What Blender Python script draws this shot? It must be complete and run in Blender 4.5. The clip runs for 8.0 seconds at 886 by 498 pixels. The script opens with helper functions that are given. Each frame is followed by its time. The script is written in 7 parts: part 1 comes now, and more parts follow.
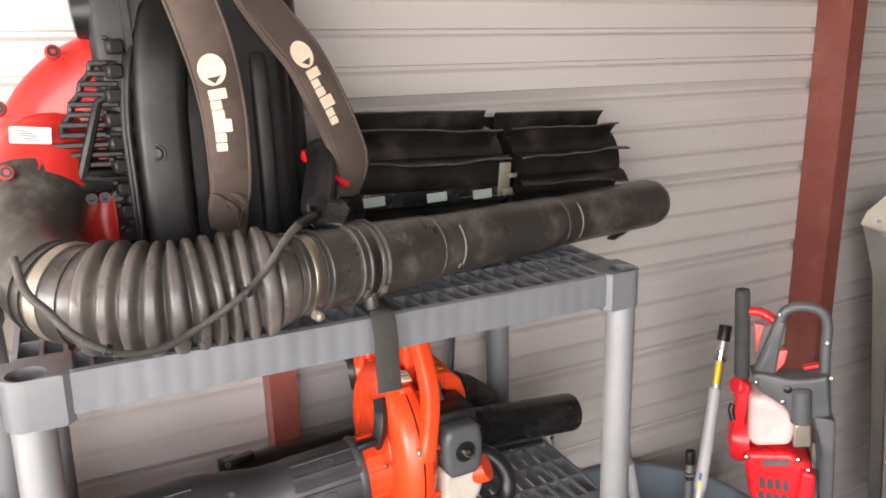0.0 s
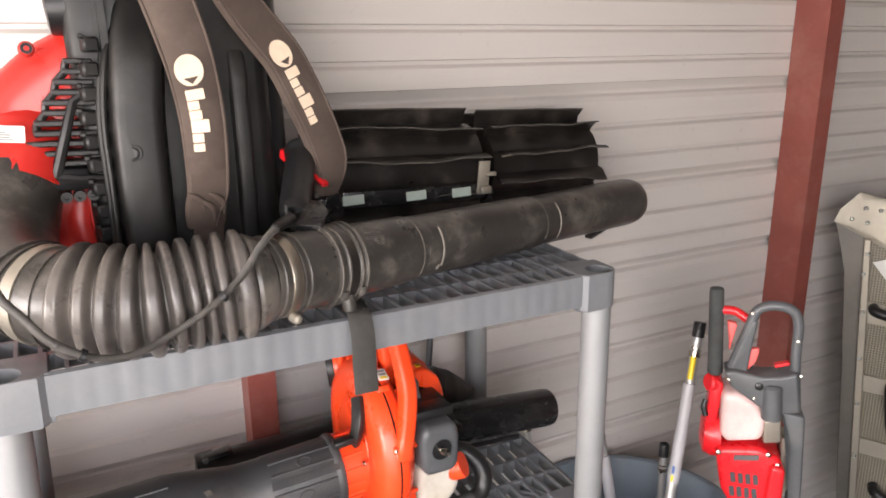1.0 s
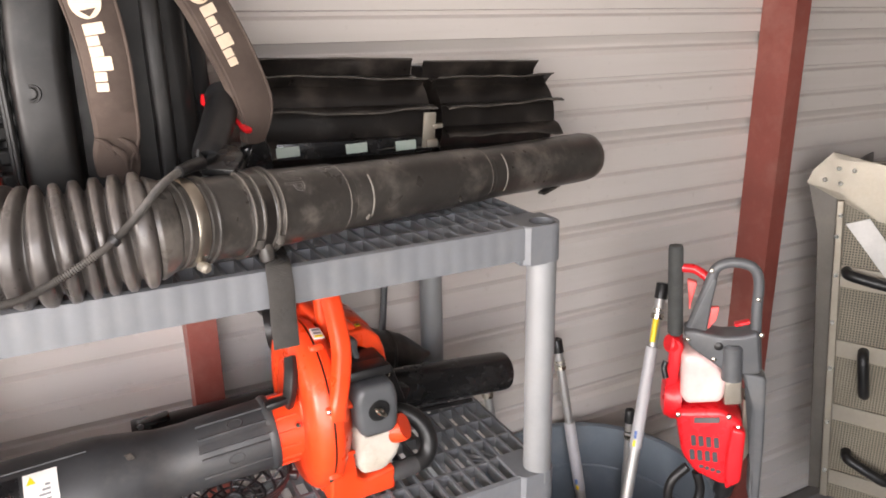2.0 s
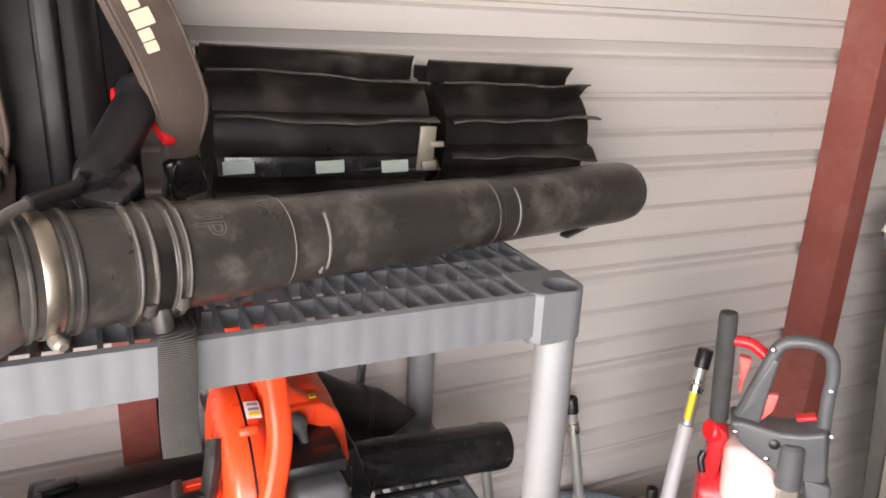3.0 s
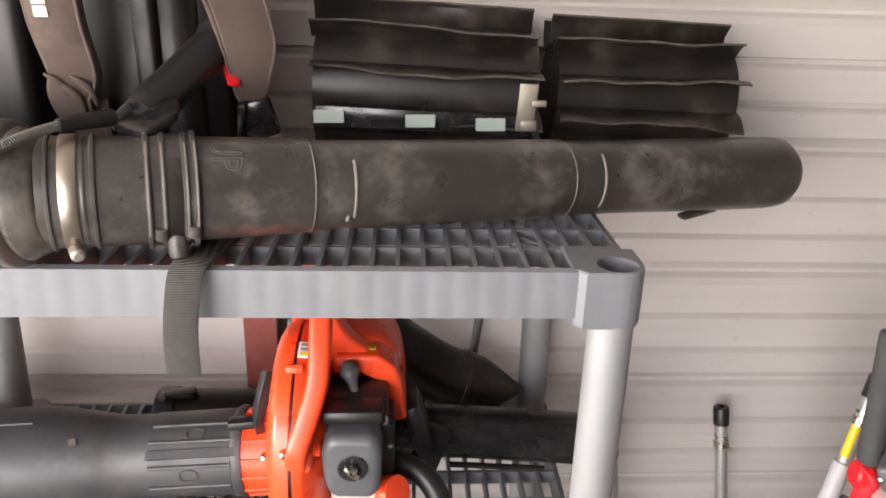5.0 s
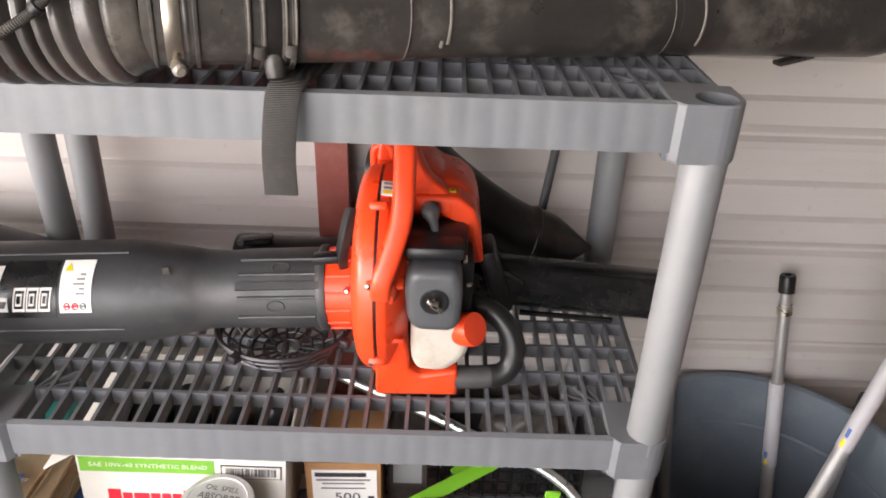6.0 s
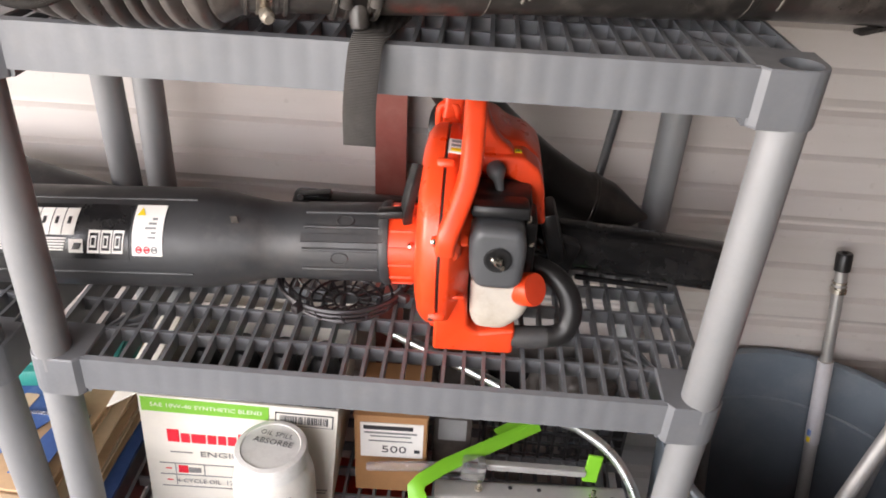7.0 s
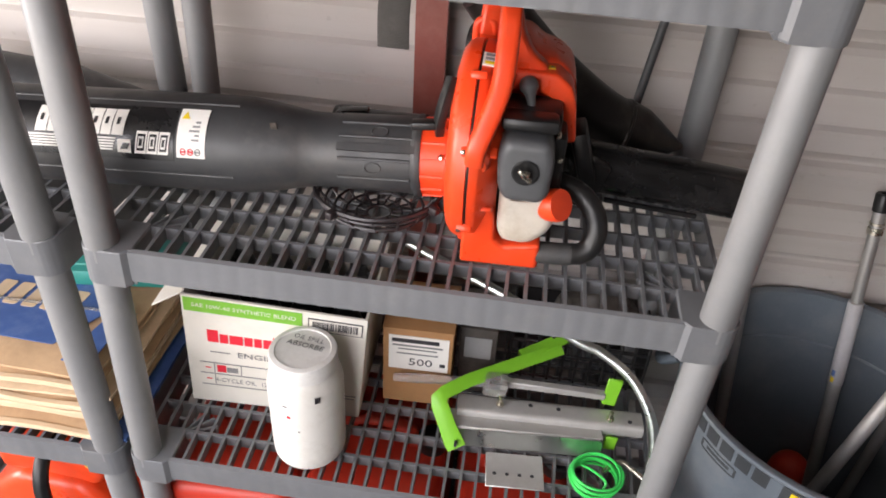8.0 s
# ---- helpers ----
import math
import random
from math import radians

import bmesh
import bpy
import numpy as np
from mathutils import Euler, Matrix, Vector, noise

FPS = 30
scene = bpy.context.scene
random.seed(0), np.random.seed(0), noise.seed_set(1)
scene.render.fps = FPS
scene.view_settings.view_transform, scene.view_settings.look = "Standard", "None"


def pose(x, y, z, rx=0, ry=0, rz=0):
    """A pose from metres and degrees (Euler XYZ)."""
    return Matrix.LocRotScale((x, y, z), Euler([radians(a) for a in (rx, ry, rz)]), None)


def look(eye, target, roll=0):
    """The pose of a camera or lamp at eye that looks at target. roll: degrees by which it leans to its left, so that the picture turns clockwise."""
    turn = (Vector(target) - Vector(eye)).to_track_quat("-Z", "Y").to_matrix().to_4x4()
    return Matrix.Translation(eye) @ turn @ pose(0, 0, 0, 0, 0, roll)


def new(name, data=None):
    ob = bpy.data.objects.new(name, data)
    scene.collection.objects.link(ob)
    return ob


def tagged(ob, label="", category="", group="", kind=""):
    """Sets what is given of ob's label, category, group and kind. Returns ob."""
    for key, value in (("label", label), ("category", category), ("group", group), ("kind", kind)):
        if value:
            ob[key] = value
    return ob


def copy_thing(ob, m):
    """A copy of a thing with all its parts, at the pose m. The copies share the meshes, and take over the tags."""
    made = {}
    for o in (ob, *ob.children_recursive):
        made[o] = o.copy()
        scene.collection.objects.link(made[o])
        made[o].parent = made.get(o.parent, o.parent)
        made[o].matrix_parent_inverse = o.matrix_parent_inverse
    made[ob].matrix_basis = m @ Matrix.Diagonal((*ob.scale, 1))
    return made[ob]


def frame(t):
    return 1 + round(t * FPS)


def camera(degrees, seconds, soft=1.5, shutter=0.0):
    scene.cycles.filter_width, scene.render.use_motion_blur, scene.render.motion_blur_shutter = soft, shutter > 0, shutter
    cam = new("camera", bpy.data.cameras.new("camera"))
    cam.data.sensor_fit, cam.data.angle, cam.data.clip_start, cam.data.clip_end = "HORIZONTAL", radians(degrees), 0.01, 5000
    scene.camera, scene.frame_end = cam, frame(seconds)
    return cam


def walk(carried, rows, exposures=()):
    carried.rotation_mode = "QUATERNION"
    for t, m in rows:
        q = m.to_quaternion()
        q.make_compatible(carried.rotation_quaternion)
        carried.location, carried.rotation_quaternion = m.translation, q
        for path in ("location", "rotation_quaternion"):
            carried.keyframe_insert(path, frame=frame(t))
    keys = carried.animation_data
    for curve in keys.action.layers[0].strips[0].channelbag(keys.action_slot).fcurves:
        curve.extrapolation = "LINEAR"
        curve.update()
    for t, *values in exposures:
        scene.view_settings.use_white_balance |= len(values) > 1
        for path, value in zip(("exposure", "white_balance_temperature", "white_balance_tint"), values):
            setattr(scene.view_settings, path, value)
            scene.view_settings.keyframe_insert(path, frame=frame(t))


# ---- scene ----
cam = camera(63.1, 8.0, soft=1.8)
PATH = [
    (0, (-0.661, -0.84, 1.729), (0.171, 0.908, 1.229), -1.5),
    (0.5, (-0.647, -0.846, 1.75), (0.248, 0.865, 1.229), -0.0),
    (1, (-0.656, -0.841, 1.753), (0.217, 0.875, 1.211), -0.6),
    (1.5, (-0.605, -0.854, 1.716), (0.25, 0.858, 1.136), -1.7),
    (1.7, (-0.589, -0.861, 1.706), (0.274, 0.846, 1.123), -1.6),
    (2.8, (-0.432, -0.675, 1.682), (0.429, 1.02, 1.061), 2.0),
    (3, (-0.393, -0.618, 1.692), (0.42, 1.105, 1.084), 2.6),
    (3.5, (-0.321, -0.583, 1.695), (0.302, 1.222, 1.1), 2.7),
    (4, (-0.231, -0.6, 1.709), (0.156, 1.273, 1.123), 2.0),
    (4.2, (-0.193, -0.617, 1.7), (0.105, 1.274, 1.122), 1.8),
    (5.3, (-0.162, -0.637, 1.652), (-0.07, 1.198, 0.862), 1.9),
    (5.5, (-0.178, -0.638, 1.636), (-0.111, 1.165, 0.772), 1.9),
    (6, (-0.21, -0.662, 1.612), (-0.194, 1.09, 0.646), 2.0),
    (6.5, (-0.243, -0.682, 1.614), (-0.275, 1.049, 0.612), 2.4),
    (7, (-0.25, -0.679, 1.602), (-0.313, 1.029, 0.562), 3.1),
    (7.5, (-0.201, -0.676, 1.578), (-0.274, 0.981, 0.46), 4.0),
    (8, (-0.228, -0.724, 1.581), (-0.39, 0.89, 0.412), 3.7),
]
walk(cam, [(t, look(eye, target, roll)) for t, eye, target, roll in PATH],
     exposures=[(0.0, 2.03), (1.5, 2.10), (3.0, 2.42), (4.2, 2.50), (5.5, 2.42), (6.0, 2.13), (6.6, 2.10), (8.0, 1.76)])

# ---- light ----
world = bpy.data.worlds.new("sky")
scene.world = world
world.use_nodes = True
wn = world.node_tree.nodes
sky = wn.new("ShaderNodeTexSky")
sky.sky_type = "NISHITA"
sky.sun_disc = False
sky.sun_elevation, sky.sun_rotation = radians(64), radians(282)
wn["Background"].inputs["Strength"].default_value = 0.12
world.node_tree.links.new(sky.outputs["Color"], wn["Background"].inputs["Color"])

sun_data = bpy.data.lights.new("sun", "SUN")
sun_data.energy, sun_data.angle, sun_data.color = 3.0, radians(0.5), (1.0, 0.95, 0.88)
sun = new("sun", sun_data)
sun.matrix_world = look((0, 0, 6), (0.55, -0.12, 4.8))

WALL_Y = 0.53
DOOR_X0, DOOR_X1, DOOR_Y, DOOR_H = -4.4, -0.4, -2.1, 2.5
ROOM_X0, ROOM_X1 = -5.2, 3.0


def area(name, eye, target, width, height, watts, colour):
    data = bpy.data.lights.new(name, "AREA")
    data.shape, data.size, data.size_y, data.energy, data.color = "RECTANGLE", width, height, watts, colour
    ob = new(name, data)
    ob.matrix_world = look(eye, target)
    return ob


# skylight that enters by the open roller door in the front wall
LAMP_Z0, LAMP_Z1 = 0.95, 2.35
area("door_daylight", ((DOOR_X0 + DOOR_X1) / 2, DOOR_Y + 0.06, (LAMP_Z0 + LAMP_Z1) / 2), ((DOOR_X0 + DOOR_X1) / 2, 0, (LAMP_Z0 + LAMP_Z1) / 2), DOOR_X1 - DOOR_X0 - 0.1, LAMP_Z1 - LAMP_Z0, 42, (1.0, 0.895, 0.858))
# added light from the left, in an unseen end doorway made for it
END_Y0, END_Y1, END_H = -2.0, -0.2, 2.35
area("added_end_light", (ROOM_X0 + 0.06, (END_Y0 + END_Y1) / 2, 1.5), (0, (END_Y0 + END_Y1) / 2, 1.5), END_Y1 - END_Y0 - 0.1, 1.5, 76, (1.0, 0.895, 0.858))
scene.view_settings.exposure = 2.45

# ---- materials ----
def surface(name, col, rough=0.5, metal=0.0, var=0.15, scale=7.0, grain=140.0, bump=0.12, depth=0.0006, dust=None, dusty=0.0, dust_scale=9.0, spec=0.5, coat=0.0, through_light=0.0, island=0.0):
    m = bpy.data.materials.new(name)
    m.use_nodes = True
    n, l = m.node_tree.nodes, m.node_tree.links
    b = n["Principled BSDF"]
    at = n.new("ShaderNodeTexCoord").outputs["Object"]

    def nz(size, detail=4.0, rough_=0.6):
        k = n.new("ShaderNodeTexNoise")
        k.inputs["Scale"].default_value, k.inputs["Detail"].default_value, k.inputs["Roughness"].default_value = size, detail, rough_
        l.new(at, k.inputs["Vector"])
        return k.outputs["Fac"]

    def span(value, a, b_, lo, hi):
        k = n.new("ShaderNodeMapRange")
        k.inputs["From Min"].default_value, k.inputs["From Max"].default_value = a, b_
        k.inputs["To Min"].default_value, k.inputs["To Max"].default_value = lo, hi
        l.new(value, k.inputs["Value"])
        return k.outputs["Result"]

    def mix(fac, a, b_):
        k = n.new("ShaderNodeMix")
        k.data_type = "RGBA"
        l.new(fac, k.inputs["Factor"])
        for slot, v in ((6, a), (7, b_)):
            if isinstance(v, tuple):
                k.inputs[slot].default_value = (*v, 1)
            else:
                l.new(v, k.inputs[slot])
        return k.outputs[2]

    big, fine = nz(scale), nz(grain, 3.0)
    dark = tuple(c * (1 - var) for c in col)
    light = tuple(min(1.0, c * (1 + var)) for c in col)
    tone = mix(span(big, 0.3, 0.7, 0, 1), dark, light)
    tone = mix(span(fine, 0.3, 0.75, 0, 0.35), tone, tuple(c * (1 - 1.3 * var) for c in col))
    if dust:
        tone = mix(span(nz(dust_scale, 6.0, 0.7), 0.5, 0.72, 0, dusty), tone, dust)
    l.new(tone, b.inputs["Base Color"])
    l.new(span(nz(scale * 2.3), 0.3, 0.7, max(0.02, rough - 0.09), min(1.0, rough + 0.1)), b.inputs["Roughness"])
    b.inputs["Metallic"].default_value = metal
    b.inputs["Specular IOR Level"].default_value = spec
    b.inputs["Coat Weight"].default_value = coat
    b.inputs["Coat Roughness"].default_value = 0.15
    b.inputs["Transmission Weight"].default_value = through_light
    if bump:
        k = n.new("ShaderNodeBump")
        k.inputs["Strength"].default_value, k.inputs["Distance"].default_value = bump, depth
        l.new(fine, k.inputs["Height"])
        l.new(k.outputs["Normal"], b.inputs["Normal"])
    return m


def siding():
    """Satin off-white paint with faint streaks along the sheets and small scuffs."""
    m = surface("painted_panel", (0.535, 0.498, 0.468), 0.36, var=0.015, scale=1.2, grain=500, bump=0.03, depth=0.0003)
    n, l = m.node_tree.nodes, m.node_tree.links
    b = n["Principled BSDF"]
    base = b.inputs["Base Color"].links[0].from_socket
    tc = n.new("ShaderNodeTexCoord")
    for scale, size, lo, hi, tone, amount in (((0.5, 1, 9), 5.0, 0.50, 0.75, (0.46, 0.42, 0.38), 0.30), ((6, 6, 6), 9.0, 0.66, 0.74, (0.34, 0.30, 0.26), 0.25)):
        mp = n.new("ShaderNodeMapping")
        mp.inputs["Scale"].default_value = scale
        nz = n.new("ShaderNodeTexNoise")
        nz.inputs["Scale"].default_value, nz.inputs["Detail"].default_value = size, 5.0
        mr = n.new("ShaderNodeMapRange")
        mr.inputs["From Min"].default_value, mr.inputs["From Max"].default_value, mr.inputs["To Max"].default_value = lo, hi, amount
        mx = n.new("ShaderNodeMix")
        mx.data_type = "RGBA"
        mx.inputs[7].default_value = (*tone, 1)
        l.new(tc.outputs["Object"], mp.inputs["Vector"])
        l.new(mp.outputs["Vector"], nz.inputs["Vector"])
        l.new(nz.outputs["Fac"], mr.inputs["Value"])
        l.new(mr.outputs["Result"], mx.inputs["Factor"])
        l.new(base, mx.inputs[6])
        base = mx.outputs[2]
    l.new(base, b.inputs["Base Color"])
    l.remove(b.inputs["Roughness"].links[0])
    b.inputs["Roughness"].default_value = 0.27
    return m


def webbing():
    """Woven strap: fine ribs across it."""
    m = surface("woven_webbing", (0.066, 0.061, 0.055), 0.8, var=0.25, scale=20, grain=500, bump=0.0, dust=(0.17, 0.155, 0.14), dusty=0.5)
    n, l = m.node_tree.nodes, m.node_tree.links
    tc, wv, bp = n.new("ShaderNodeTexCoord"), n.new("ShaderNodeTexWave"), n.new("ShaderNodeBump")
    wv.bands_direction = "Z"
    wv.inputs["Scale"].default_value, wv.inputs["Distortion"].default_value = 230.0, 0.4
    bp.inputs["Strength"].default_value, bp.inputs["Distance"].default_value = 0.9, 0.0012
    l.new(tc.outputs["Object"], wv.inputs["Vector"])
    l.new(wv.outputs["Fac"], bp.inputs["Height"])
    l.new(bp.outputs["Normal"], n["Principled BSDF"].inputs["Normal"])
    return m


DUST = (0.30, 0.27, 0.23)
